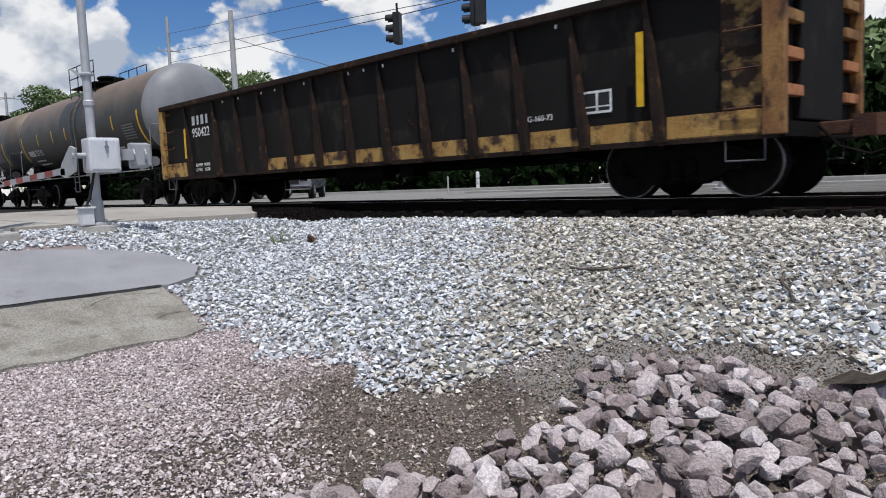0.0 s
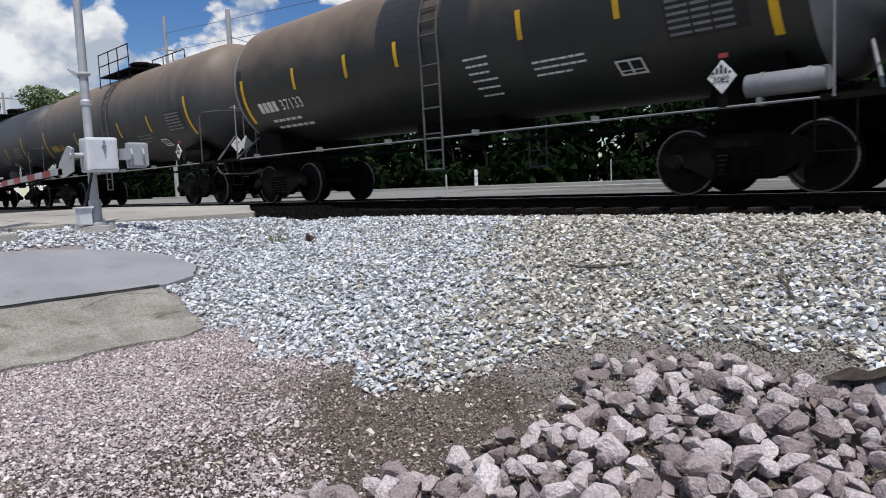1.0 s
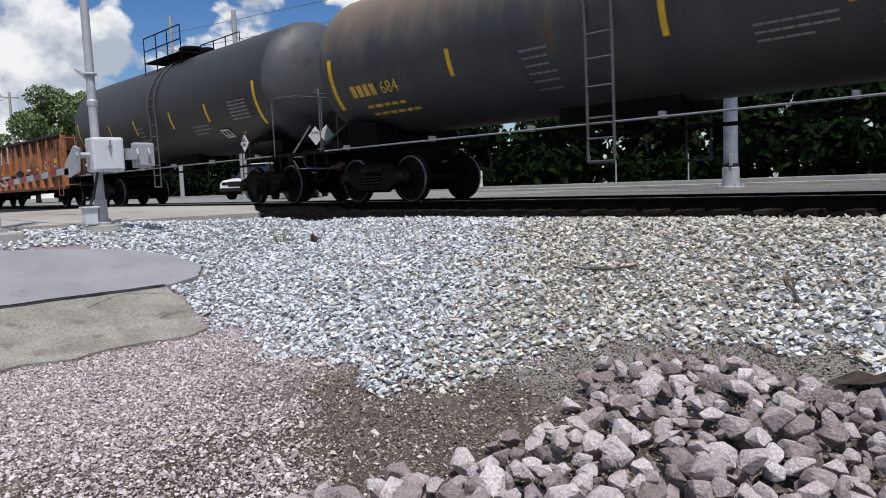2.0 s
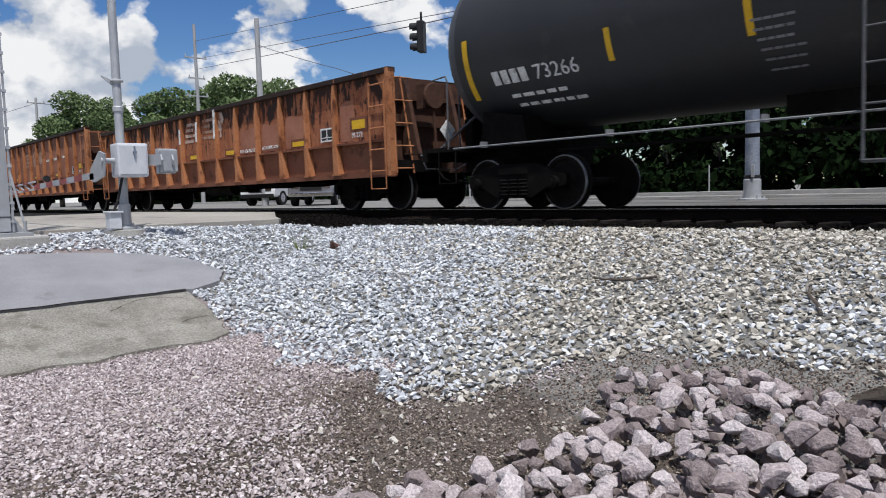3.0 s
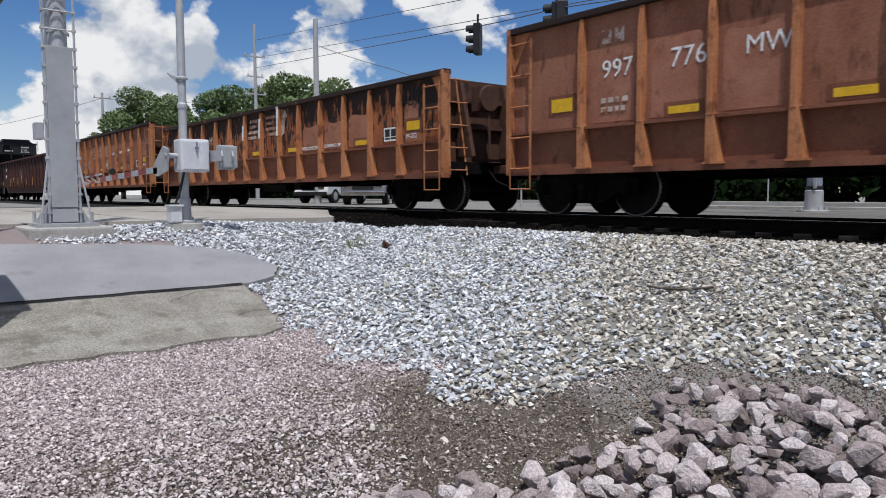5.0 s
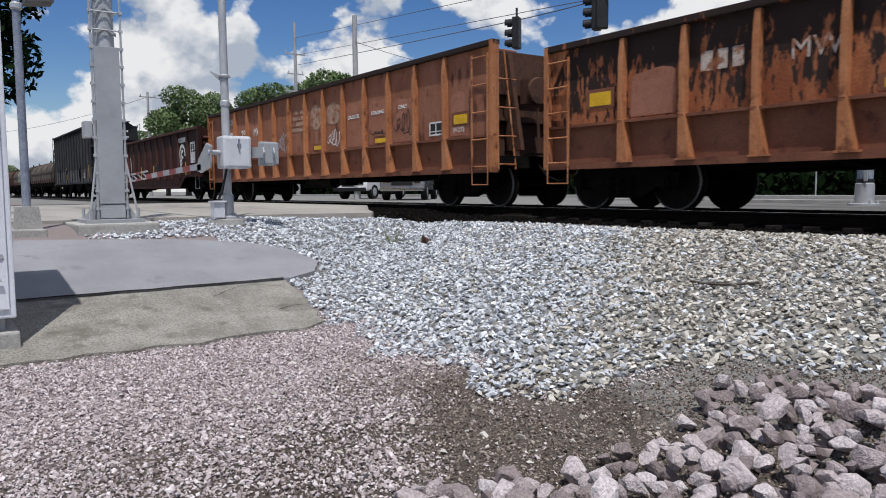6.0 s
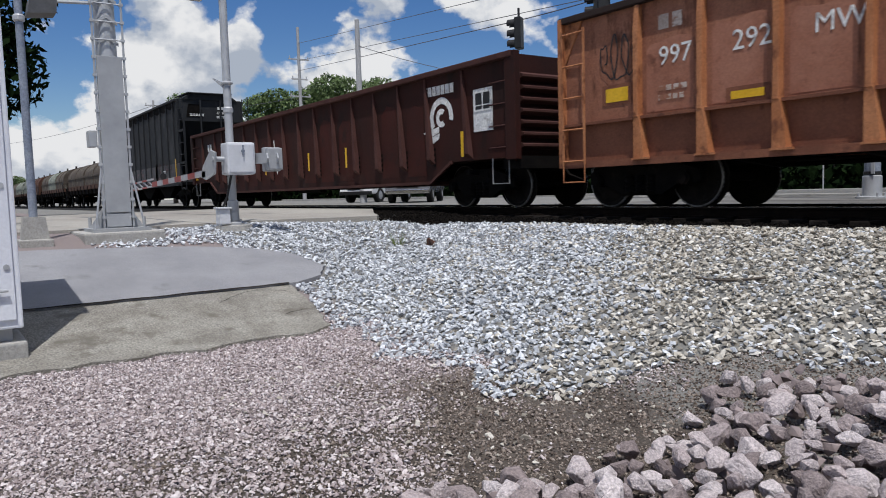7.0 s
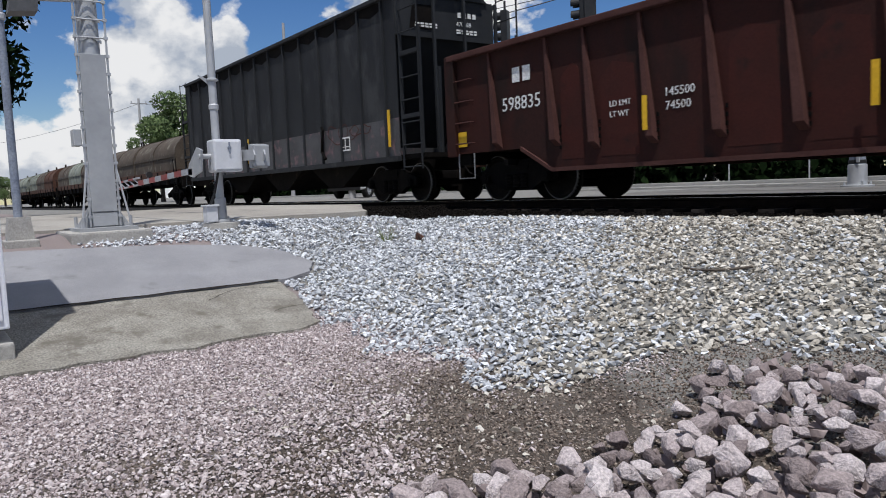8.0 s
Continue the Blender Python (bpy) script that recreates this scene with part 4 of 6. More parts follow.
    for i in ((1, 3, 6, 9) if marks else (3, 5, 7, 10)):
        sticker(ribs[i] + 0.44, ledge + 0.09, 0.50, 0.11, "grimy yellow reflector sticker")
    sticker(7.23, ledge + 0.30, 0.46, 0.19, "large yellow reflector sticker")
    sticker(-7.61, ledge + 0.30, 0.46, 0.22, "large yellow reflector sticker")
    framed_plate(car, face(ribs[11] + 0.5, ledge + 0.11, near), 0.5, 0.30)
    words("M-272", 0.15, M["white"], car, face(7.2, ledge + 0.13, near))
    # faded squares behind the writing; rounded tops and right gaps paint in panel shadows
    for i, zt in ((0, 1.12), (1, 1.2), (2, 1.14), (8, 1.2), (9, 1.14), (10, 1.05), (12, 0.95)) if marks else ((10, 0.8), (9, 0.72), (8, 0.7), (12, 0.9), (0, 0.75)):
        a, b = ribs[i] + 0.13, ribs[i] + (0.98 if i < 12 else 0.62)
        outline = [(a, ledge + 0.06), (b, ledge + 0.06), (b, ledge + zt - 0.05)] + [(a + (b - a) * (0.9 - 0.2 * k), ledge + zt + 0.03 * math.sin(k * 1.3 + i)) for k in range(5)] + [(a, ledge + zt - 0.1)]
        part("repaint_patch", prism(outline, "y", -1.3445, -1.3402), M["faded_sunlit"], car, "paler faded square, outlined as the sunlit part of the panel")
    if marks:
        words("997", 0.40, M["white"], car, face(ribs[0] + 0.36, ledge + 0.75, near - 0.006))
        words(marks, 0.40, M["white"], car, face(ribs[1] + 0.45, ledge + 0.76, near - 0.006))
        words("MW", 0.36, M["white"], car, face(ribs[2] + 0.44, ledge + 0.78, near - 0.006))
        bars(2, 0.2, 0.22, 0.07, M["faded"], car, face(ribs[0] + 0.36, ledge + 1.28, near))
        bars(4, 0.10, 0.08, 0.04, M["faded"], car, face(ribs[0] + 0.36, ledge + 0.36, near - 0.006), rows=2, rowgap=0.14)
        words("CROSSTIE", 0.14, M["white"], car, face(ribs[8] + 0.18, ledge + 0.78, near - 0.006))
        words("LOADING", 0.14, M["white"], car, face(ribs[9] + 0.25, ledge + 0.79, near - 0.006))
        words("ONLY", 0.14, M["white"], car, face(ribs[10] + 0.38, ledge + 0.82, near - 0.006))
        # ghost of a wide white emblem: stripes, then two rounded blobs
        blob = prism([(ribs[6] + 0.58 + 0.36 * math.cos(q), ledge + 1.0 + 0.36 * math.sin(q)) for q in (2 * math.pi * n / 18 for n in range(18))], "y", -1.348, -1.3455)
        emblem = part("emblem", blob, M["ghost"], car, "chalky white faded emblem of stripes")
        part("stripe", prism([(ribs[7] + 0.5 + 0.42 * math.cos(q), ledge + 1.02 + 0.30 * math.sin(q)) for q in (2 * math.pi * n / 18 for n in range(18))], "y", -1.348, -1.3455), M["ghost"], emblem)
        for k in range(4):
            z = ledge + 0.68 + k * 0.17
            part("stripe", boxy(ribs[5] + 0.10 + 0.04 * k, ribs[5] + 1.08, -1.348, -1.3455, z, z + 0.11), M["ghost"], emblem)
    else:
        words("FOR CROSSTIE", 0.125, M["white"], car, face(ribs[8] + 0.09, ledge + 0.09, near - 0.006))
        words("LOADING ONLY", 0.125, M["white"], car, face(ribs[9] + 0.12, ledge + 0.11, near - 0.006))
        bars(3, 0.2, 0.28, 0.08, M["faded"], car, face(ribs[1] + 0.25, ledge + 0.6, near), label="faded row of block marks")
        words("MW", 0.38, M["faded"], car, face(ribs[2] + 0.42, ledge + 0.58, near))
        flakes = prism([(ribs[7] - 0.02 + u, ledge + v) for u, v in ((0.06, 0.56), (0.22, 0.62), (0.27, 0.92), (0.4, 1.08), (0.3, 1.26), (0.06, 1.3))], "y", -1.348, -1.3455)
        emblem = part("emblem", flakes, M["faded"], car, "flakes of a chalky white emblem")
        for k in range(4):
            z = ledge + 0.58 + k * 0.16
            part("stripe", boxy(ribs[5] + 0.12 + 0.05 * k, ribs[5] + 0.7 + 0.1 * (k % 2), -1.348, -1.3455, z, z + 0.085), M["faded"], emblem)
            part("stripe", boxy(ribs[6] + 0.2, ribs[6] + 0.9 - 0.12 * (k % 3), -1.348, -1.3455, z + 0.03, z + 0.11), M["ghost"], emblem)
        for n, z1 in ((5, 1.0), (6, 1.12), (7, 1.36)):
            part("stripe", boxy(ribs[n] - 0.043, ribs[n] + 0.043, -1.476, -1.462, ledge + 0.56, ledge + 0.86), M["white"], emblem)
            part("stripe", boxy(ribs[n] - 0.043, ribs[n] + 0.043, -1.468, -1.44, ledge + 0.87, ledge + z1), M["white"], emblem)
    return car, x0


def scrawl(car, x, z, w, h, material, seed, y=-1.36, label="sprayed scrawl of looping lines"):
    """A spray-painted squiggle without letters."""
    rnd = random.Random(seed)
    turns, lean, ph = rnd.uniform(3.2, 4.4), rnd.uniform(0.10, 0.2), rnd.uniform(0, 6)
    n_pts = 110
    pts = []
    for i in range(n_pts):
        u = i / (n_pts - 1)
        q = 2 * math.pi * turns * u + ph
        pts.append(Vector((x + w * (0.08 + 0.84 * u + lean * math.cos(q) * 0.8), y - 0.004 - 0.00004 * i, z + h * (0.5 + (0.34 + 0.14 * math.sin(5 * u + ph)) * math.sin(q) + 0.06 * math.sin(3.7 * q)))))
    bm = bmesh.new()
    rows = []
    for i, p in enumerate(pts):
        d = pts[min(i + 1, n_pts - 1)] - pts[max(i - 1, 0)]
        n = Vector((-d.z, 0, d.x)).normalized() * 0.013
        rows.append((bm.verts.new(p - n), bm.verts.new(p + n)))
    for r0, r1 in zip(rows, rows[1:]):
        bm.faces.new((r0[0], r1[0], r1[1], r0[1]))
    part("scrawl", bm, material, car, label)


def black_gondola(x0):
    car = tagged(new("gondola_car"), "sooty black gondola car with mustard yellow patches", "gondola car", "train")
    half, low, top = 8.7, 0.78, 2.84
    ribs = [-7.07] + [-5.43 + i * 1.13 for i in range(11)] + [7.1]
    for s in (-1, 1):
        part("side_sheet", boxy(-half, half, min(s * 1.38, s * 1.40), max(s * 1.38, s * 1.40), low, top - 0.05), M["black_gon"], car, "sooty black side sheet")
        part("top_chord", boxy(-half, half, min(s * 1.34, s * 1.52), max(s * 1.34, s * 1.52), top - 0.13, top, bevel=0.02), M["black_rib"], car, "rusty brown top chord")
        part("side_sill", boxy(-half, half, min(s * 1.36, s * 1.44), max(s * 1.36, s * 1.44), low - 0.04, low + 0.04), M["black_rib"], car)
        bm = prism([(s * 1.39, low), (s * 1.52, low), (s * 1.53, low + 0.35), (s * 1.45, top - 0.13), (s * 1.39, top - 0.13)], "x", -0.09, 0.09)
        for v in bm.verts:
            k = (v.co.z - low) / (top - low)
            v.co.x = v.co.x * (0.85 - 0.45 * k) + 0.08 - 0.26 * k
        me = mesh_of("rib", bm, M["black_rib"])
        for x in ribs:
            shared("rib", me, car, pose(x, 0, 0))
        for a, b in zip(ribs, ribs[1:]):
            if s < 0 and a > -3.5 or s > 0:
                part("patch_plate", boxy(a + 0.15, b - 0.04, min(s * 1.401, s * 1.43), max(s * 1.401, s * 1.43), low + 0.02, low + 0.31), M["mustard"], car, "mustard yellow rust-speckled patch plate")
    part("patch_plate", boxy(7.25, half - 0.05, -1.44, -1.401, low + 0.02, low + 0.33), M["mustard"], car, "mustard yellow rust-speckled patch plate")
    part("patch_plate", boxy(8.0, half - 0.05, -1.425, -1.401, low + 0.35, top - 0.14), M["patchy"], car, "black end panel with yellow paint remnants")
    part("patch_plate", boxy(-half + 0.03, -7.2, -1.43, -1.401, low + 0.02, low + 0.42), M["mustard"], car, "mustard yellow rust-speckled patch plate")
    part("floor", boxy(-half + 0.1, half - 0.1, -1.36, 1.36, 0.98, 1.04), M["rust"], car)
    for e in (-1, 1):
        xe = e * (half - 0.06)
        part("end_sheet", boxy(min(xe, xe - e * 0.03), max(xe, xe - e * 0.03), -1.36, 1.36, 0.9, top - 0.05), M["black_gon"], car)
        for z in (1.25, 1.7, 2.15, 2.55):
            for s in (-1, 1):
                part("end_rib", boxy(min(xe, xe + e * 0.14), max(xe, xe + e * 0.14), min(s * 0.8, s * 1.34), max(s * 0.8, s * 1.34), z, z + 0.14, bevel=0.012), M["post_rust"] if z > 2 else M["orange_rib"], car, "rusty orange horizontal end rib")
        part("end_panel", boxy(min(xe, xe + e * 0.1), max(xe, xe + e * 0.1), -0.78, 0.78, 0.98, top - 0.1, bevel=0.02), M["black_gon"], car)
        for s in (-1, 1):
            part("corner_post", boxy(min(xe - e * 0.1, xe + e * 0.16), max(xe - e * 0.1, xe + e * 0.16), min(s * 1.36, s * 1.5), max(s * 1.36, s * 1.5), low, top - 0.01, bevel=0.015), M["post_rust"] if e > 0 else M["mustard"], car, "corner post in worn rust and yellow")
            xa = sorted((e * (half - 0.15), e * (half - 0.65)))
            for k in range(4):
                z = low + 0.35 + k * 0.48
                part("grab_iron", pipe([(xa[0], s * 1.40, z + 0.05), (xa[0], s * 1.48, z), (xa[1], s * 1.48, z), (xa[1], s * 1.40, z + 0.05)], 0.014), M["rust"], car)
            part("sill_step", pipe([(xa[0], s * 1.42, low), (xa[0], s * 1.42, low - 0.3), (xa[1], s * 1.42, low - 0.3), (xa[1], s * 1.42, low)], 0.014), M["grey_dark"], car)
        part("end_sill", boxy(min(xe - e * 0.4, xe + e * 0.1), max(xe - e * 0.4, xe + e * 0.1), -1.3, 1.3, 0.76, 0.95), M["under"], car)
    underframe(car, half, 0.68)
    truck(car, -7.2), truck(car, 7.2)
    ends(car, half + 0.1)
    near = -1.40
    words("950422", 0.34, M["white"], car, face(-6.9, 1.86, near))
    bars(4, 0.14, 0.24, 0.12, M["white"], car, face(-6.86, 2.18, near), label="row of white block marks")
    words("LD LMT 192700", 0.12, M["white"], car, face(-6.78, 1.06, near))
    words("LT WT    70300", 0.12, M["white"], car, face(-6.78, 0.93, near))
    words("G-160-73", 0.13, M["white"], car, face(4.82, 1.25, near))
    framed_plate(car, face(5.88, 1.27, near), 0.50, 0.33)
    plate(0.11, 1.0, M["yellow"], car, face(6.86, 1.28, -1.535), label="tall yellow reflector")
    plate(0.10, 0.8, M["yellow"], car, face(-7.12, 1.3, -1.535), label="tall yellow reflector")
    # glints of daylight through small holes, painted as white plates on the sheet
    for i, x in enumerate((-5.1, -4.3, -3.2, -2.6, -1.4, 0.2, 0.7, 1.3, 3.2, 5.4)):
        plate(0.045, 0.06, M["white"], car, face(x, top - 0.24, near), "glint_hole", "small white plate painted as a glint through a hole")
    scrawl(car, -3.6, 1.4, 0.7, 0.5, M["black_rib"], 3, near - 0.006, "faint brownish scrawl")
    scrawl(car, 1.9, 1.3, 0.8, 0.6, M["black_rib"], 5, near - 0.006, "faint brownish scrawl")
    return car, x0


def oxide_gondola(x0):
    car = tagged(new("gondola_car"), "long oxide brown gondola car with white lettering", "gondola car", "train")
    half, top, belly, high = 10.3, 2.98, 0.56, 0.98
    ribs = [-9.07, -7.52] + [-6.62 + i * 1.155 for i in range(13)] + [8.62]
    for s in (-1, 1):
        outline = [(-half, high), (-8.2, high), (-7.4, belly), (7.4, belly), (8.2, high), (half, high), (half, top - 0.05), (-half, top - 0.05)]
        part("side_sheet", prism(outline, "y", s * 1.36, s * 1.38), M["maroon"], car, "oxide brown side sheet, deeper between the trucks")
        part("top_chord", boxy(-half, half, min(s * 1.32, s * 1.5), max(s * 1.32, s * 1.5), top - 0.12, top, bevel=0.02), M["maroon_rib"], car)
        part("side_sill", prism([(-8.2, high - 0.04), (-7.4, belly - 0.04), (7.4, belly - 0.04), (8.2, high - 0.04), (8.2, high + 0.03), (7.4, belly + 0.03), (-7.4, belly + 0.03), (-8.2, high + 0.03)], "y", s * 1.37, s * 1.43), M["maroon_rib"], car)
        for x in ribs:
            z0 = high + 0.02 if abs(x) > 8.2 else 0.95 - (0.1 if abs(x) < 7 else 0)
            z0 = max(z0, 0.85)
            bm = prism([(s * 1.37, z0), (s * 1.51, z0 + 0.12), (s * 1.42, top - 0.12), (s * 1.37, top - 0.12)], "x", -0.082, 0.082)
            for v in bm.verts:
                k = (v.co.z - z0) / (top - z0)
                v.co.x = v.co.x * (0.9 - 0.6 * k) + x + 0.26 * (1 - k)
            part("rib", bm, M["maroon_rib"], car)
        # sunlit part of the panels painted in, clear of chord and rib shadows
        for n, (a, b) in enumerate(zip(ribs, ribs[1:])):
            if b - a < 1.3 and n % 4 != 3:
                zt = top - 0.62 - 0.12 * (n % 3)
                outline = [(a + 0.34, 0.72), (b - 0.02, 0.72), (b - 0.12, zt), (a + 0.62, zt + 0.1), (a + 0.36, zt - 0.12)]
                part("repaint_patch", prism(outline, "y", s * 1.3805, s * 1.3845), M["maroon_sunlit"], car, "redder area painted as the sunlit part of the panel")
        bm = bmesh.new()
        for x in ribs[1:-1]:
            for k in range(4):
                boxy(x + 0.31, x + 0.35, min(s * 1.385, s * 1.40), max(s * 1.385, s * 1.40), 0.9 + k * 0.12, 0.96 + k * 0.12, bm)
        part("drain_slots", bm, M["under"], car)
    part("floor", boxy(-half + 0.1, half - 0.1, -1.34, 1.34, 1.0, 1.05), M["rust"], car)
    for e in (-1, 1):
        xe = e * (half - 0.08)
        part("end_sheet", boxy(min(xe, xe - e * 0.03), max(xe, xe - e * 0.03), -1.34, 1.34, 0.9, top - 0.04), M["maroon"], car)
        bm = bmesh.new()
        for k in range(7):
            z = 1.2 + k * 0.22
            prism([(xe, z - 0.08), (xe + e * 0.15, z - 0.02), (xe + e * 0.15, z + 0.02), (xe, z + 0.08)], "y", -1.25, 1.25, bm)
        part("end_corrugation", bm, M["maroon_rib"], car, "brown pressed horizontal end ribs")
        for s in (-1, 1):
            part("corner_post", boxy(min(xe - e * 0.12, xe + e * 0.18), max(xe - e * 0.12, xe + e * 0.18), min(s * 1.34, s * 1.48), max(s * 1.34, s * 1.48), high - 0.05, top - 0.01, bevel=0.015), M["maroon"], car)
            xa = sorted((e * (half - 0.2), e * (half - 0.7)))
            for k in range(4):
                z = high + 0.2 + k * 0.42
                part("grab_iron", pipe([(xa[0], s * 1.38, z), (xa[0], s * 1.47, z), (xa[1], s * 1.47, z), (xa[1], s * 1.38, z)], 0.014), M["maroon_rib"], car)
            part("sill_step", pipe([(xa[0], s * 1.4, high), (xa[0], s * 1.4, high - 0.5), (xa[1], s * 1.4, high - 0.5), (xa[1], s * 1.4, high)], 0.014), M["side_grey"], car)
        part("end_sill", boxy(min(xe - e * 0.4, xe + e * 0.12), max(xe - e * 0.4, xe + e * 0.12), -1.3, 1.3, 0.76, 1.0), M["under"], car)
    underframe(car, half, 0.68)
    truck(car, -8.72), truck(car, 8.72)
    ends(car, half + 0.1)
    near = -1.38
    words("598835", 0.355, M["white"], car, face(-8.72, 1.70, near))
    bars(2, 0.2, 0.27, 0.08, M["white"], car, face(-8.4, 2.2, near), uneven=False, label="two white block marks")
    words("LD LMT", 0.13, M["white"], car, face(-6.08, 1.50, near - 0.005))
    words("LT WT", 0.13, M["white"], car, face(-6.08, 1.33, near - 0.005))
    words("145500", 0.18, M["white"], car, face(-5.02, 1.54, near - 0.005))
    words("74500", 0.18, M["white"], car, face(-5.0, 1.34, near - 0.005))
    for x in (-5.31, -2.04, 1.28, 3.6, 8.74):
        plate(0.09, 0.52, M["yellow"], car, face(x, 1.06 if x > -9 else 1.05, -1.53 if x > -9 else near), label="tall yellow reflector")
    plate(0.32, 0.3, M["yellow"], car, face(-10.15, 1.12, near - 0.01), label="square yellow reflector")
    # white half-wheel emblem, built of plain shapes
    cx, cz = 7.85, 1.95
    bm = bmesh.new()
    for r0, r1, a0, a1 in ((0.30, 0.44, -0.2, 3.7), (0.08, 0.2, 0.9, 5.4)):
        n = 18
        for i in range(n):
            a, b = a0 + (a1 - a0) * i / n, a0 + (a1 - a0) * (i + 1) / n
            bm.faces.new([bm.verts.new((cx + r * math.cos(t), near - 0.008, cz + r * math.sin(t))) for r, t in ((r0, a), (r1, a), (r1, b), (r0, b))])
    prism([(cx - 0.72, cz - 0.28), (cx - 0.1, cz - 0.18), (cx - 0.1, cz - 0.3), (cx - 0.45, cz - 0.4)], "y", near - 0.009, near - 0.004, bm)
    prism([(cx - 0.5, cz - 0.42), (cx - 0.1, cz - 0.32), (cx - 0.1, cz - 0.44), (cx - 0.35, cz - 0.54)], "y", near - 0.009, near - 0.004, bm)
    part("emblem", bm, M["white"], car, "white half-wheel emblem")
    bars(7, 0.13, 0.2, 0.035, M["white"], car, face(7.2, 2.45, near), uneven=False, label="row of white block marks")
    plate(0.62, 0.85, M["white"], car, face(9.0, 1.55, near), "notice_panel", "scuffed white notice panel")
    framed_plate(car, face(9.04, 1.95, near - 0.006), 0.54, 0.4)
    bm = prism([(-1.63, 2.15), (-1.55, 2.15), (-1.38, 1.35), (-1.31, 1.3), (-1.4, 1.05), (-1.5, 1.3), (-1.44, 1.4)], "y", near - 0.009, near - 0.004)
    part("chalk_mark", bm, M["white"], car, "long white chalk arrow")
    return car, x0


def tank_patch_mesh(x0, x1, z0, z1, R, zc, off):
    bm = bmesh.new()
    rows = []
    for i in range(9):
        z = z0 + (z1 - z0) * i / 8
        y = -math.sqrt((R + off) ** 2 - (z - zc) ** 2)
        rows.append([bm.verts.new((x, y, z)) for x in (x0, x1)])
    for a, b in zip(rows, rows[1:]):
        bm.faces.new((a[0], a[1], b[1], b[0]))
    return bm


def tank_patch(car, x0, x1, z0, z1, material, name, label="", R=1.5, zc=2.92, off=0.009):
    return part(name, tank_patch_mesh(x0, x1, z0, z1, R, zc, off), material, car, label)


def on_tank(x, z, R=1.5, zc=2.92, off=0.012):
    phi = math.asin((z - zc) / R)
    return pose(x, -(R + off) * math.cos(phi), zc + (R + off) * math.sin(phi), 90 - math.degrees(phi), 0, 0)


def tank_car(label, body, head, number, letter, x0, clean, stripes):
    car = tagged(new("tank_car"), label, "tank car", "train")
    R, zc, hs = 1.5, 2.92, 6.55
    seg = 56
    bm = bmesh.new()
    xs = [-hs, -hs + 0.02, -4.3, -4.28, -2.1, -2.08, 0, 0.02, 2.1, 2.12, 4.3, 4.32, hs]
    lathe([(x, R + (0.004 if abs(abs(x) - 4.3) < 0.03 or abs(abs(x) - 2.1) < 0.03 else 0)) for x in xs], "x", seg, bm, (0, 0, zc))
    shell = part("shell", bm, body, car, "", True)
    for e in (-1, 1):
        prof = [(e * (hs - 0.01), R)] + [(e * (hs + 0.72 * math.sin(a)), R * math.cos(a)) for a in (math.pi / 2 * i / 12 for i in range(1, 13))]
        part("head", lathe(prof, "x", seg, centre=(0, 0, zc)), head, car, "domed tank end", True)
        # stub sill, deck plates, handrails and braces
        bm = boxy(min(e * 4.9, e * 7.55), max(e * 4.9, e * 7.55), -0.3, 0.3, 0.75, 1.35)
        boxy(min(e * 6.7, e * 7.55), max(e * 6.7, e * 7.55), -1.42, 1.42, 1.08, 1.16, bm)
        boxy(min(e * 7.45, e * 7.55), max(e * 7.45, e * 7.55), -1.45, 1.45, 0.92, 1.16, bm)
        prism([(e * 5.2, 1.1), (e * 6.3, 1.1), (e * 6.2, 1.75), (e * 5.3, 1.6)], "y", -1.15, 1.15, bm)
        part("end_sill", bm, M["under"], car, "black stub sill and deck")
        bm = bmesh.new()
        pipe([(e * 6.85, -1.42, 1.12), (e * 6.85, -1.42, 2.35), (e * 6.95, -1.36, 2.45), (e * 7.5, -1.2, 2.45), (e * 7.5, 1.2, 2.45), (e * 6.95, 1.36, 2.45), (e * 6.85, 1.42, 2.35), (e * 6.85, 1.42, 1.12)], 0.016, bm)
        pipe([(e * 7.5, -0.5, 1.16), (e * 7.5, -0.5, 2.45)], 0.018, bm)
        pipe([(e * 7.5, 0.6, 1.16), (e * 7.5, 0.6, 2.45)], 0.018, bm)
        pipe([(e * 7.3, -1.2, 1.16), (e * 6.9, -0.3, 2.0)], 0.025, bm)
        part("end_handrail", bm, M["side_grey"] if not clean else M["grey_dark"], car, "grey bent-pipe handrail")
        part("uncoupling_lever", pipe([(e * 7.6, -1.4, 0.98), (e * 7.62, -1.3, 0.8), (e * 7.66, -0.5, 0.78), (e * 7.7, -0.15, 0.9)], 0.014), M["side_grey"], car)
        part("crossover_step", boxy(min(e * 7.55, e * 7.72), max(e * 7.55, e * 7.72), -1.35, -0.75, 1.05, 1.07), M["side_grey"], car)
        bm = boxy(min(e * 7.2, e * 7.4), max(e * 7.2, e * 7.4), -0.45, 0.25, 1.2, 1.75)
        rod((e * 7.42, -0.1, 1.9), (e * 7.46, -0.1, 1.9), 0.27, bm, 18)
        pipe([(e * 7.44, -0.1, 1.9), (e * 7.3, 0.0, 1.2)], 0.03, bm)
        part("brake_gear", bm, M["under"], car)
        bm = bmesh.new()
        pipe([(e * 7.1, -1.44, 1.1), (e * 7.1, -1.44, 0.5), (e * 6.65, -1.44, 0.5), (e * 6.65, -1.44, 1.1)], 0.014, bm)
        part("sill_step", bm, M["under"], car)
        dia = part("placard", prism([(-0.95, 1.55), (-0.75, 1.33), (-0.55, 1.55), (-0.75, 1.77)], "x", e * 7.575, e * 7.585), M["white"], car, "white diamond hazard placard")
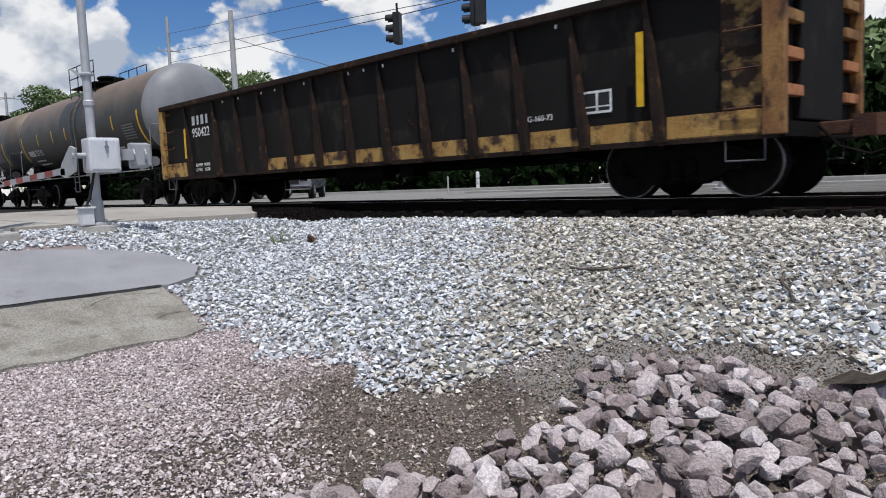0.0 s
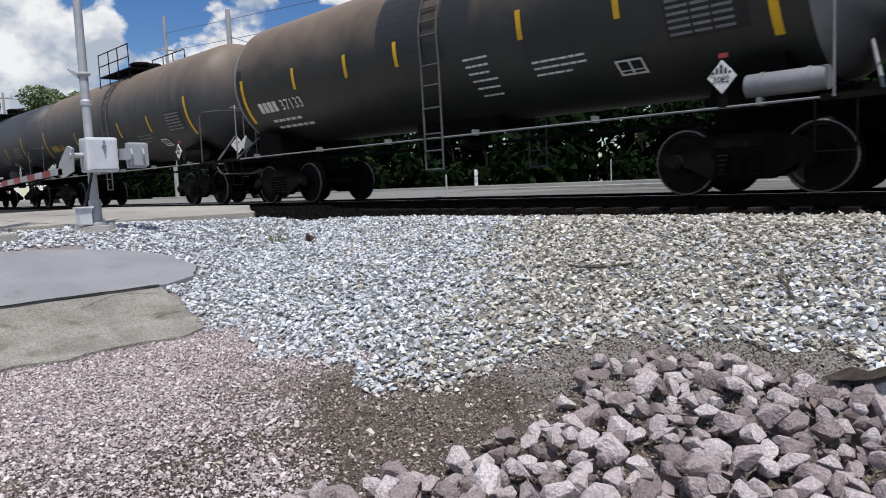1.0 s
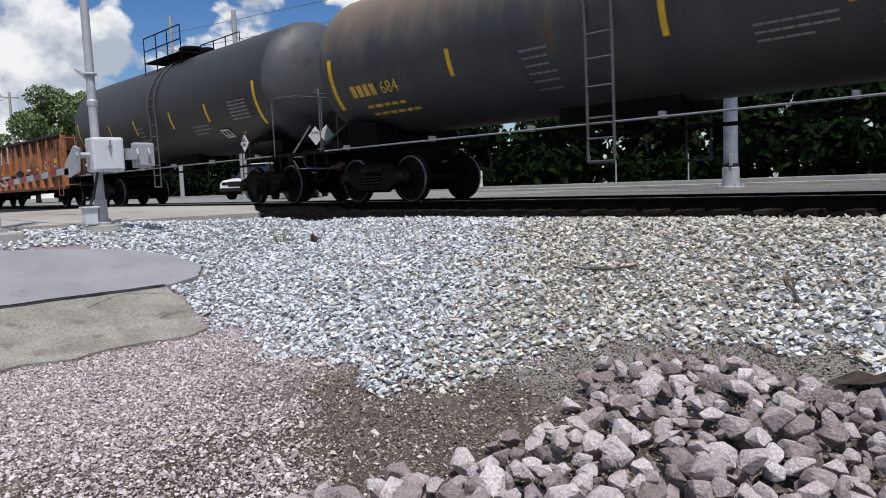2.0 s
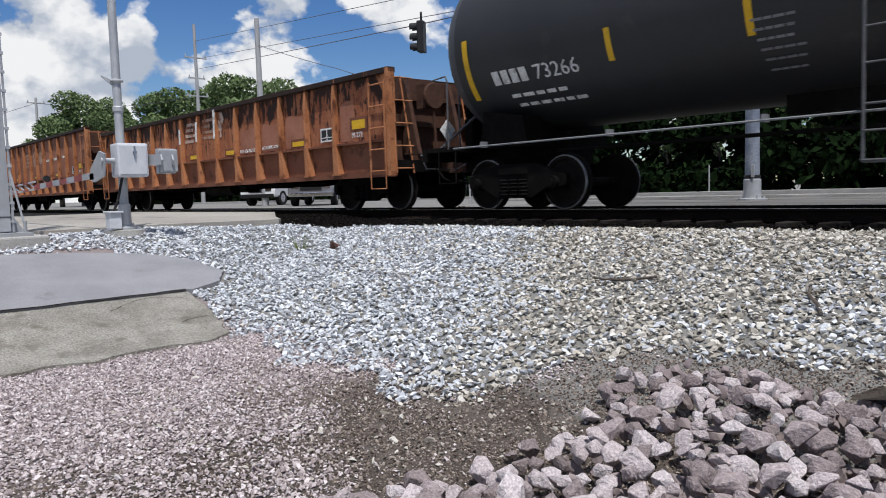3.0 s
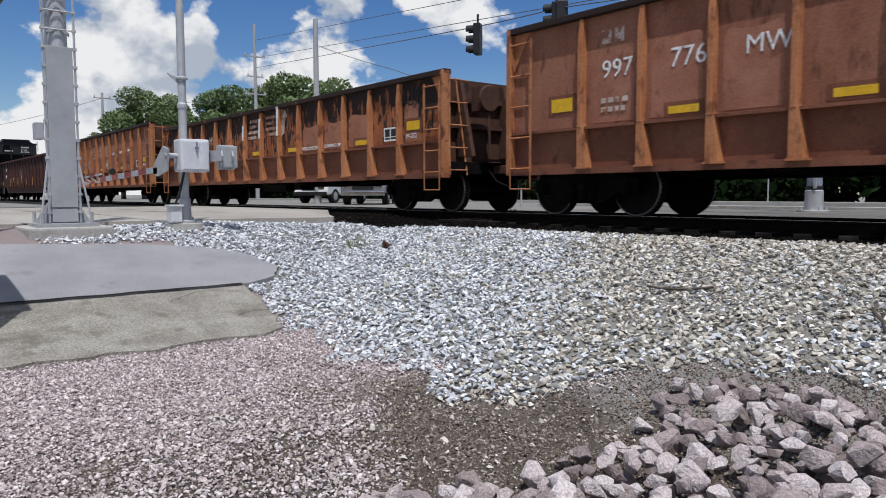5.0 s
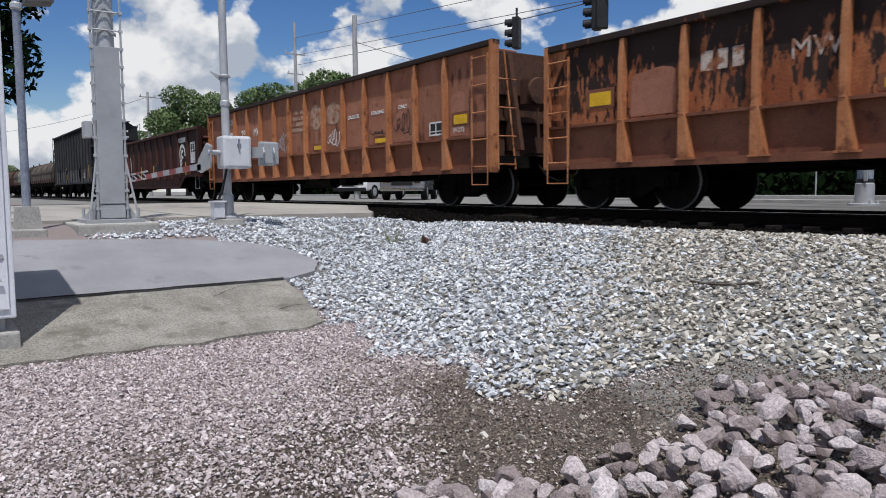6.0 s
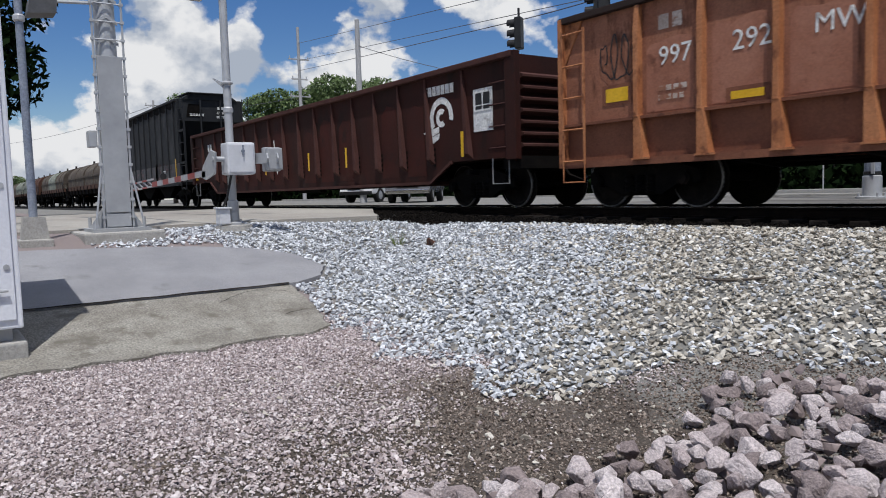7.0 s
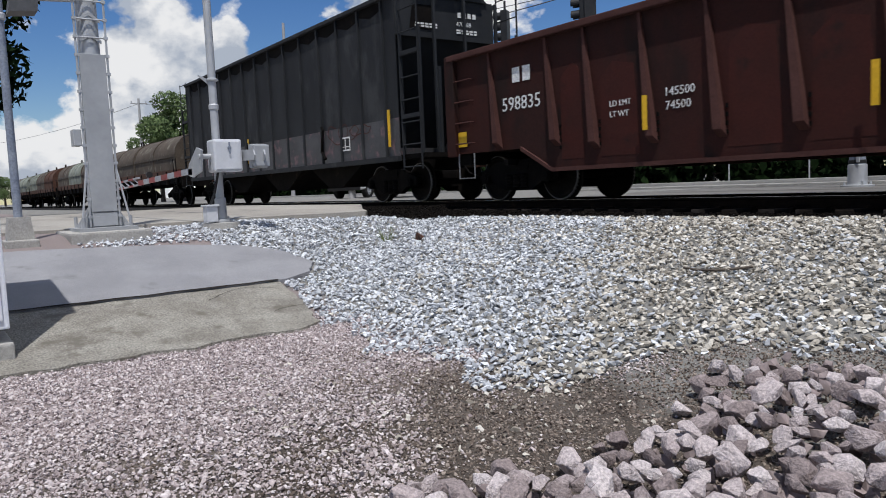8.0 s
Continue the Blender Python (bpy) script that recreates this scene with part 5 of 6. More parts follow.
        for n in range(4):
            part("placard_mark", boxy(*sorted((e * 7.586, e * 7.59)), -0.855 + n * 0.06, -0.825 + n * 0.06, 1.6, 1.66 - 0.02 * abs(n - 1.5)), M["signal_black"], dia)
    bm = pipe([(-6.7, -1.44, 1.12), (6.7, -1.44, 1.12)], 0.016)
    for x in (-6.0, -3.4, -1.1, 1.2, 3.6, 6.0):
        boxy(x - 0.02, x + 0.02, -1.45, -1.3, 1.1, 1.2, bm)
    pipe([(-6.7, 1.44, 1.12), (6.7, 1.44, 1.12)], 0.022, bm)
    part("side_rail", bm, M["side_grey"], car, "pale grey rail along the foot of the tank")
    bm = boxy(-1.2, 1.0, -0.5, 0.5, 1.25, 1.5)
    rod((-0.1, 0, 0.95), (-0.1, 0, 1.42), 0.16, bm, 14)
    pipe([(-5, -0.6, 1.0), (5, -0.6, 1.0)], 0.03, bm)
    part("bottom_outlet", bm, M["under"], car)
    for s in (-1, 1):
        bm = bmesh.new()
        pts = []
        for x in (0.05, 0.5):
            path = [(x, s * 1.53 * math.cos(a), zc + 1.53 * math.sin(a)) for a in (radians(72 - 9 * k) for k in range(9))]
            path += [(x, s * 1.5, 2.4), (x, s * 1.48, 1.2), (x + 0.0, s * 1.48, 0.55)]
            pipe(path, 0.02, bm)
            pts.append(path)
        for k in range(0, len(pts[0])):
            rod(pts[0][k], pts[1][k], 0.014, bm)
        for z in (2.05, 1.65, 0.9, 0.57):
            rod((0.05, s * 1.49, z), (0.5, s * 1.49, z), 0.014, bm)
        part("ladder", bm, M["grey_dark"], car, "dark grey steel side ladder")
    bm = boxy(-1.3, 1.3, -0.95, 0.95, 4.42, 4.46)
    for x in (-1.3, -0.4, 0.4, 1.3):
        for s in (-1, 1):
            pipe([(x, s * 0.95, 4.05), (x, s * 0.95, 5.2)], 0.018, bm)
    for s in (-1, 1):
        for z in (4.8, 5.2):
            pipe([(-1.3, s * 0.95, z), (1.3, s * 0.95, z)], 0.018, bm)
    part("top_platform", bm, M["under"], car, "black top platform with handrails")
    bm = lathe([(4.36, 0.34), (4.72, 0.34), (4.74, 0.38), (4.8, 0.38), (4.84, 0.3), (4.86, 0.02)], "z", 20)
    part("manway", bm, M["under"], car, "round bolted manway", True)
    part("valve_housing", lathe([(4.38, 0.22), (4.66, 0.22), (4.7, 0.16)], "z", 16, centre=(0.85, 0.1, 0)), M["under"], car)
    bm = rod((5.8, -1.27, 1.36), (6.75, -1.27, 1.36), 0.145, None, 18)
    for x in (6.0, 6.55):
        rod((x - 0.02, -1.27, 1.36), (x + 0.02, -1.27, 1.36), 0.157, bm, 18)
    part("air_reservoir", bm, M["head_grey"] if not clean else M["under"], car, "cylindrical brake air reservoir", True)
    truck(car, -5.6), truck(car, 5.6)
    ends(car, 7.5)
    # markings
    mw = letter
    words(number, 0.36, mw, car, on_tank(-4.86, 2.14))
    bars(4, 0.15, 0.25, 0.05, mw, car, on_tank(-5.75, 2.14), uneven=False, label="row of block marks before the number")
    bars(5, 0.2, 0.07, 0.06, mw, car, on_tank(-5.5, 1.92), rows=1)
    bars(6, 0.2, 0.07, 0.06, mw, car, on_tank(-5.45, 1.78), rows=1)
    bx = -1.28 if clean else 1.0
    for k in range(6):
        bars(4, 0.125 - 0.012 * (k % 3), 0.035, 0.02, mw if not clean else M["head_grey"], car, on_tank(bx + 0.02 * k, 2.36 - k * 0.115))
    for k in range(3):
        bars(6 - 2 * (k > 1), 0.16, 0.035, 0.02, mw if not clean else M["head_grey"], car, on_tank(2.4, 2.13 - k * 0.09))
    framed_plate(car, on_tank(3.84, 1.78), 0.44, 0.30)
    # the test-date table: a ruled grid of pale cells
    table = part("test_table", tank_patch_mesh(4.74, 5.86, 2.1, 2.66, 1.5, 2.92, 0.008), M["signal_black"], car, "black test-date table with pale ruled rows")
    for k in range(6):
        bars(3, 0.32, 0.038, 0.035, M["head_grey"], table, on_tank(4.78, 2.56 - k * 0.082))
    for x in (-6.35, *stripes, 6.1):
        big = abs(x) > 6
        tank_patch(car, x, x + (0.12 if big else 0.1), 1.95 if big else (2.2 if clean else 2.5), 2.95 if big else (2.66 if clean else 2.95), M["yellow"], "reflector", "curved yellow reflector stripe")
    bm = prism([(5.56 - 0.19, 1.50), (5.56, 1.29), (5.56 + 0.19, 1.50), (5.56, 1.71)], "y", -1.475, -1.46)
    d = part("placard", bm, M["white"], car, "white diamond hazard placard with black bars")
    bm = bmesh.new()
    for k in range(5):
        boxy(5.43 + k * 0.055, 5.46 + k * 0.055, -1.482, -1.476, 1.54, 1.57 + 0.04 * (2 - abs(k - 2)), bm)
    part("placard_mark", bm, M["signal_black"], d)
    words("3082", 0.11, M["signal_black"], car, pose(5.44, -1.478, 1.43, 90))
    bm = boxy(5.51, 5.61, -1.46, -1.40, 1.12, 1.4)
    part("placard_bracket", bm, M["under"], car)
    part("red_tag", boxy(5.50, 5.62, -1.44, -1.42, 1.74, 1.80), M["red"], car, "small faded red tag")
    if not clean:
        for x0p, x1p, z0p, z1p in ((-1.2, 0.0, 2.72, 3.9), (0.55, 1.25, 2.75, 3.9), (2.32, 3.3, 2.2, 2.6), (-2.9, -1.8, 2.2, 2.42), (-1.3, -0.7, 1.95, 2.15), (3.9, 4.6, 2.12, 2.4)):
            tank_patch(car, x0p, x1p, z0p, z1p, M["charcoal"], "repaint_patch", "blacker repainted patch", off=0.004)
        tank_patch(car, -hs + 0.02, -hs + 0.26, 1.9, 3.2, M["signal_black"], "repaint_patch", "blacker band round the tank's end", off=0.004)
    return car, x0


def hopper_car(x0):
    car = tagged(new("hopper_car"), "tall slate black hopper car with ladder cages", "hopper car", "train")
    half, low, top, split = 7.7, 1.02, 4.76, 1.95
    for s in (-1, 1):
        part("side_sheet", boxy(-half, half, min(s * 1.44, s * 1.46), max(s * 1.44, s * 1.46), split, top - 0.04), M["hopper"], car, "slate black side sheet")
        part("lower_side", boxy(-half, half, min(s * 1.44, s * 1.465), max(s * 1.44, s * 1.465), low, split), M["hopper_low"], car, "scuffed grey lower side sheet")
        part("top_chord", boxy(-half, half, min(s * 1.40, s * 1.56), max(s * 1.40, s * 1.56), top - 0.1, top, bevel=0.02), M["hopper"], car)
        part("side_sill", boxy(-half, half, min(s * 1.42, s * 1.53), max(s * 1.42, s * 1.53), low - 0.06, low + 0.06), M["hopper"], car)
        me = mesh_of("side_post", prism([(s * 1.46, low), (s * 1.515, low), (s * 1.515, top - 0.1), (s * 1.46, top - 0.1)], "x", -0.035, 0.035), M["hopper"])
        for i in range(14):
            shared("side_post", me, car, pose(-7.2 + i * 1.107, 0, 0))
        # the top chord's scalloped shadow, laid on the side as thin black plates
        bm = bmesh.new()
        for i in range(13):
            a, b = -7.2 + i * 1.107 + 0.06, -7.2 + (i + 1) * 1.107 - 0.06
            d = 0.33 + 0.12 * noise.noise((i * 1.7, s, 0))
            prism([(a, top - 0.11), (b, top - 0.11), (b, top - d), ((a + b) / 2, top - d - 0.09), (a, top - d + 0.02)], "y", s * 1.4605, s * 1.47, bm)
        part("spill_stain", bm, M["under"], car, "scalloped shadow of the top chord, painted black")
    for e in (-1, 1):
        bm = prism([(e * half, top - 0.05), (e * (half - 0.05), top - 0.9), (e * (half - 2.2), 1.4), (e * (half - 2.26), 1.4), (e * (half - 0.1), top - 0.9), (e * (half - 0.06), top - 0.05)], "y", -1.43, 1.43)
        part("slope_sheet", bm, M["hopper"], car, "sloping black end sheet")
        part("end_panel", boxy(min(e * half, e * (half - 0.04)), max(e * half, e * (half - 0.04)), -1.44, 1.44, top - 0.95, top + 0.02), M["hopper"], car)
        bm = boxy(min(e * (half - 0.2), e * (half + 0.95)), max(e * (half - 0.2), e * (half + 0.95)), -1.4, 1.4, 1.0, 1.1)
        boxy(min(e * (half - 2), e * (half + 0.9)), max(e * (half - 2), e * (half + 0.9)), -0.3, 0.3, 0.75, 1.05, bm)
        part("end_platform", bm, M["under"], car)
        for s in (-1, 1):
            bm = bmesh.new()
            for y in (s * 1.42, s * 0.9):
                boxy(min(e * (half + 0.86), e * (half + 0.92)), max(e * (half + 0.86), e * (half + 0.92)), y - 0.03, y + 0.03, 1.1, 3.0 if abs(y) < 1 else top - 0.9, bm)
            for y in (s * 1.42, s * 0.45):
                boxy(min(e * (half + 0.1), e * (half + 0.16)), max(e * (half + 0.1), e * (half + 0.16)), y - 0.03, y + 0.03, 1.1, top - 0.02, bm)
            xa = sorted((e * (half + 0.14), e * (half + 0.88)))
            ladder(bm, xa[0], xa[1], s * 1.45, 0.75, top + 0.1, 9, r=0.017)
            for z in (1.9, 3.3):
                boxy(xa[0], xa[1], min(s * 1.38, s * 1.47), max(s * 1.38, s * 1.47), z, z + 0.09, bm)
            part("end_ladder", bm, M["hopper"], car, "black ladder cage at the car's end")
        prism_z = [(-1.05, 4.0), (-0.3, 4.0), (-0.4, 4.55), (-0.95, 4.55)]
        part("hatch", prism(prism_z, "x", e * (half + 0.005), e * (half + 0.02)), M["under"], car)
    bars(4, 0.1, 0.12, 0.05, M["white"], car, pose(half + 0.012, 0.35, 4.35, 90, 0, 90), uneven=False)
    words("470368", 0.15, M["white"], car, pose(half + 0.012, 0.3, 4.15, 90, 0, 90))
    bars(5, 0.12, 0.04, 0.03, M["white"], car, pose(half + 0.012, 0.3, 4.03, 90, 0, 90), rows=2, rowgap=0.06)
    bars(5, 0.12, 0.04, 0.03, M["white"], car, pose(half + 0.022, -0.9, 4.1, 90, 0, 90), rows=2, rowgap=0.06)
    hood = prism([(-1.25, 4.76), (-0.9, 5.02), (0.9, 5.02), (1.25, 4.76)], "x", half - 1.3, half + 0.05)
    boxy(half - 1.5, half + 0.2, -1.0, 1.0, 5.02, 5.06, hood)
    part("roof_hood", hood, M["hopper"], car, "raised black hood on the roof end")
    bm = bmesh.new()
    for x in (-3.6, 0, 3.6):
        prism([(x - 1.7, 1.1), (x - 0.4, 0.42), (x + 0.4, 0.42), (x + 1.7, 1.1)], "y", -1.0, 1.0, bm)
    part("hopper_chute", bm, M["under"], car, "black discharge chutes")
    bm = bmesh.new()
    for x in (-4.6, -1.5, 3.9):
        pipe([(x, -1.5, 2.05), (x + 0.18, -1.56, 1.95), (x + 0.12, -1.56, 1.7), (x + 0.02, -1.54, 1.4), (x + 0.22, -1.54, 1.2)], 0.04, bm)
    part("door_latch", bm, M["under"], car)
    for x in (-1.4, 7.35):
        plate(0.11, 0.85, M["yellow"], car, face(x, 1.3, -1.535), label="tall yellow reflector")
    framed_plate(car, face(4.9, 1.35, -1.468), 0.5, 0.35)
    scrawl(car, 4.2, 1.55, 2.4, 0.5, M["maroon_rib"], 8, -1.47, "faint pinkish sprayed scrawl")
    truck(car, -6.6), truck(car, 6.6)
    ends(car, half + 0.85)
    return car, x0


def coil_car(hoods, x0, label):
    car = tagged(new("coil_car"), label, "coil car", "train")
    half = 7.6
    bm = boxy(-half, half, -1.35, 1.35, 0.95, 1.25, bevel=0.02)
    for i in range(11):
        boxy(-half + 0.4 + i * 1.45, -half + 0.5 + i * 1.45, -1.45, 1.45, 0.9, 1.5, bm)
    part("deck", bm, M["under"], car, "dark deck with stake pockets")
    for s in (-1, 1):
        part("side_beam", boxy(-half, half, min(s * 1.3, s * 1.42), max(s * 1.3, s * 1.42), 1.25, 1.55), M["rust"], car)
    n = len(hoods)
    w = 2 * (half - 0.3) / n
    for i, mat in enumerate(hoods):
        a = -half + 0.3 + i * w + 0.06
        outline = [(-1.36, 1.55), (-1.36, 2.2)] + [(-1.36 * math.cos(t), 2.2 + 1.0 * math.sin(t)) for t in (math.pi * k / 14 for k in range(1, 14))] + [(1.36, 2.2), (1.36, 1.55)]
        h = part("hood", prism(outline, "x", a, a + w - 0.12), mat, car, "", True)
        bm = bmesh.new()
        for k in range(3):
            x = a + 0.05 + k * (w - 0.27) / 2
            big = [(y * 1.025, 1.55 + (z - 1.55) * 1.02) for y, z in outline]
            prism(big, "x", x, x + 0.09, bm)
        boxy(a, a + w - 0.12, -1.4, -1.36, 2.1, 2.2, bm)
        part("hood_rib", bm, mat, h)
        bm = pipe([(a + w / 2 - 0.3, 0, 3.15), (a + w / 2 - 0.2, 0, 3.45), (a + w / 2 + 0.2, 0, 3.45), (a + w / 2 + 0.3, 0, 3.15)], 0.04)
        part("lifting_eye", bm, M["under"], h)
    bm = bmesh.new()
    for e in (-1, 1):
        ladder(bm, *sorted((e * (half - 0.1), e * (half - 0.5))), -1.46, 0.5, 2.0, 4)
        boxy(min(e * half, e * (half + 0.2)), max(e * half, e * (half + 0.2)), -1.3, 1.3, 0.8, 1.1, bm)
    part("side_ladder", bm, M["under"], car)
    truck(car, -5.9), truck(car, 5.9)
    ends(car, half + 0.15)
    return car, x0


TRAIN = []
TRAIN.append(black_gondola(-12.25))
TRAIN.append(tank_car("oily black tank car with a rust-stained crown", M["tank_old"], M["head_grey"], "37133", M["white"], -28.75, False, (-4.13, -2.25, -0.70, 2.26, 4.0)))
TRAIN.append(tank_car("dirty grey tank car with gold lettering", M["tank_grey"], M["tank_grey"], "684", M["gold"], -44.35, True, (-2.9, 1.2, 3.5)))
TRAIN.append(tank_car("charcoal tank car with white lettering and yellow stripes", M["charcoal"], M["charcoal_sunlit"], "73266", M["white"], -59.95, True, (-3.42, -1.34, 1.29, 3.5)))
TRAIN.append(maintenance_gondola("low orange gondola car with dark rust streaks", 2.86, M["orange_peel"], 1, -77.1, "", 0.0))
TRAIN.append(maintenance_gondola("tall faded orange gondola car with white emblem", 3.28, M["orange"], 2, -96.05, "776", 0.31))
TRAIN.append(maintenance_gondola("low orange gondola car with heavy rust and white paint", 2.86, M["orange_rust"], 3, -115.1, "", 0.35))
TRAIN.append(maintenance_gondola("tall faded orange gondola car with sprayed scrawls", 3.28, M["orange"], 5, -133.8, "292", 0.31))
TRAIN.append(oxide_gondola(-153.95))
TRAIN.append(hopper_car(-173.9))
TRAIN.append(coil_car([M["hood_brown"], M["hood_brown"]], -191.3, "coil car with two brown ribbed hoods"))
TRAIN.append(coil_car([M["hood_brown"], M["hood_pale"], M["hood_brown"]], -208.3, "coil car with a pale olive hood between brown ones"))
TRAIN.append(coil_car([M["hood_pale"], M["hood_brown"], M["rust"]], -225.3, "coil car with pale and rusty hoods"))
TRAIN.append(coil_car([M["hood_brown"], M["hood_pale"]], -242.3, "coil car with brown and pale hoods"))

last = TRAIN[7][0]
scrawl(last, -7.8, 2.05, 1.0, 0.75, M["signal_black"], 11, label="black sprayed scrawl of looping lines")
scrawl(last, -2.1, 1.55, 0.75, 0.6, M["steel_pale"], 12, label="pale blue sprayed scrawl")
scrawl(last, 1.35, 1.56, 0.72, 0.45, M["white"], 13, label="white sprayed scrawl")
scrawl(last, 4.85, 1.62, 0.85, 0.58, M["signal_black"], 14, label="black sprayed scrawl of looping lines")
scrawl(last, 3.78, 1.72, 0.7, 0.10, M["signal_black"], 16, label="black sprayed wavy line")
scrawl(TRAIN[6][0], 7.0, 2.2, 0.8, 0.45, M["signal_black"], 15, label="black sprayed scrawl of looping lines")


# ---------------------------------------------------------------- crossing gear
def gate():
    x, y, z = -11.75, 4.05, 0.93
    g = tagged(new("crossing_gate"), "galvanised crossing gate mast with striped lowered arm", "crossing gate")
    bm = lathe([(z - 0.05, 0.30), (z + 0.06, 0.29), (z + 0.07, 0.05)], "z", 24, centre=(x, y, 0))
    part("footing", bm, M["concrete"], g, "round concrete footing", True)
    bm = lathe([(z + 0.06, 0.16), (z + 0.10, 0.16), (z + 0.13, 0.095), (z + 0.45, 0.088), (z + 0.47, 0.066), (5.6, 0.06)], "z", 20, centre=(x, y, 0))
    for a in range(4):
        rod((x + 0.13 * math.cos(a * 1.57 + 0.7), y + 0.13 * math.sin(a * 1.57 + 0.7), z + 0.05), (x + 0.13 * math.cos(a * 1.57 + 0.7), y + 0.13 * math.sin(a * 1.57 + 0.7), z + 0.16), 0.018, bm, 6)
    part("mast", bm, M["galv"], g, "", True)
    bm = boxy(x + 0.08, x + 0.40, y - 0.19, y + 0.27, 1.80, 2.31, bevel=0.035)
    box = part("mechanism_box", bm, M["alu"], g, "silver gate mechanism housing")
    part("door", boxy(x + 0.402, x + 0.414, y - 0.155, y + 0.235, 1.84, 2.27, bevel=0.005), M["alu"], box)
    bm = rod((x + 0.412, y + 0.06, 2.17), (x + 0.43, y + 0.06, 2.17), 0.03, None, 12)
    boxy(x + 0.415, x + 0.44, y + 0.05, y + 0.07, 2.08, 2.26, bm)
    part("latch", bm, M["blue_steel"], box, "grey door latch")
    bm = rod((x + 0.24, y - 0.38, 2.05), (x + 0.24, y + 0.47, 2.05), 0.042, None, 14)
    part("shaft", bm, M["galv"], g)
    # counterweights on one side, arm bracket on the other
    arm_w = part("counterweight_arm", prism([(x + 0.10, 1.98), (x + 0.10, 2.16), (x + 0.78, 2.12), (x + 0.82, 2.04), (x + 0.78, 1.96)], "y", y + 0.30, y + 0.325), M["galv"], g, "grey steel fork of the counterweight")
    part("fork_plate", prism([(x + 0.10, 1.98), (x + 0.10, 2.16), (x + 0.78, 2.12), (x + 0.82, 2.04), (x + 0.78, 1.96)], "y", y + 0.47, y + 0.495), M["galv"], arm_w)
    part("pivot", rod((x + 0.24, y + 0.28, 2.05), (x + 0.24, y + 0.52, 2.05), 0.06, None, 14), M["grey_dark"], arm_w)
    part("counterweight", boxy(x + 0.50, x + 0.62, y + 0.33, y + 0.60, 1.84, 2.22, bevel=0.02), M["grey_paint"], g, "grey cast counterweight plate")
    part("counterweight", boxy(x + 0.64, x + 0.76, y + 0.33, y + 0.58, 1.86, 2.20, bevel=0.02), M["grey_paint"], g, "grey cast counterweight plate")
    bm = prism([(x + 0.33, 2.15), (x + 0.1, 2.2), (x - 0.32, 1.96), (x - 0.45, 1.79), (x - 0.2, 1.74), (x + 0.25, 1.82)], "y", y - 0.36, y - 0.33)
    part("arm_bracket", bm, M["galv"], g)
    arm = part("arm", boxy(x - 0.4, x - 0.2, y - 0.36, y - 0.30, 1.78, 1.88), M["white"], g, "lowered gate arm with red and white stripes")
    for i in range(21):
        x0 = x - 0.4 - i * 0.42
        z0, z1 = 1.80 - i * 0.0125, 1.80 - (i + 1) * 0.0125
        for dz in (0.0, 0.14):
            if i > 7 or dz == 0.0:
                h = 0.095 if i <= 7 else 0.032
                bm = prism([(x0, z0 + dz), (x0 - 0.42, z1 + dz), (x0 - 0.42, z1 + dz + h), (x0, z0 + dz + h)], "y", y - 0.35, y - 0.31)
                part("arm_section", bm, M["red"] if i % 2 else M["steel_pale"], arm)
        if i > 7:
            bm = pipe([(x0, y - 0.33, z0 + 0.03), (x0 - 0.42, y - 0.33, z1 + 0.15)], 0.014)
            part("arm_lattice", bm, M["steel_pale"], arm)
    for i in (6, 13, 20):
        bm = rod((x - 0.4 - i * 0.42, y - 0.33, 1.96 - i * 0.0125), (x - 0.46 - i * 0.42, y - 0.33, 1.96 - i * 0.0125), 0.06, None, 14)
        part("arm_lamp", bm, M["signal_black"], arm)
    bm = boxy(x - 0.05, x + 0.16, y - 0.28, y - 0.10, z + 0.08, z + 0.34, bevel=0.02)
    boxy(x - 0.08, x + 0.19, y - 0.30, y - 0.08, z + 0.33, z + 0.36, bm, 0.008)
    rod((x + 0.05, y - 0.19, z - 0.02), (x + 0.05, y - 0.19, z + 0.1), 0.04, bm, 10)
    part("junction_box", bm, M["alu"], g, "silver cable junction box")
    part("conduit", pipe([(x + 0.05, y - 0.19, z + 0.33), (x + 0.12, y - 0.13, 1.45), (x + 0.18, y - 0.06, 1.82)], 0.022), M["signal_black"], g)
    bm = lathe([(3.25, 0.062), (3.27, 0.10), (3.29, 0.10), (3.31, 0.062)], "z", 16, centre=(x, y, 0))
    prism([(y - 0.06, 3.28), (y - 0.22, 3.35), (y - 0.22, 3.33), (y - 0.06, 3.2)], "x", x - 0.01, x + 0.01, bm)
    lathe([(2.8, 0.064), (2.82, 0.08), (2.88, 0.08), (2.9, 0.063)], "z", 16, bm, (x, y, 0))
    part("clamp", bm, M["galv"], g)
    bm = pipe([(x, y, 4.62), (x + 0.05, y - 0.42, 4.58)], 0.03)
    boxy(x, x + 0.2, y - 0.62, y - 0.36, 4.52, 4.66, bm)
    part("lamp_bracket", bm, M["galv"], g)
    part("cross_arm", boxy(x + 0.06, x + 0.12, y - 0.9, y + 0.9, 5.2, 5.3), M["galv"], g)


gate()


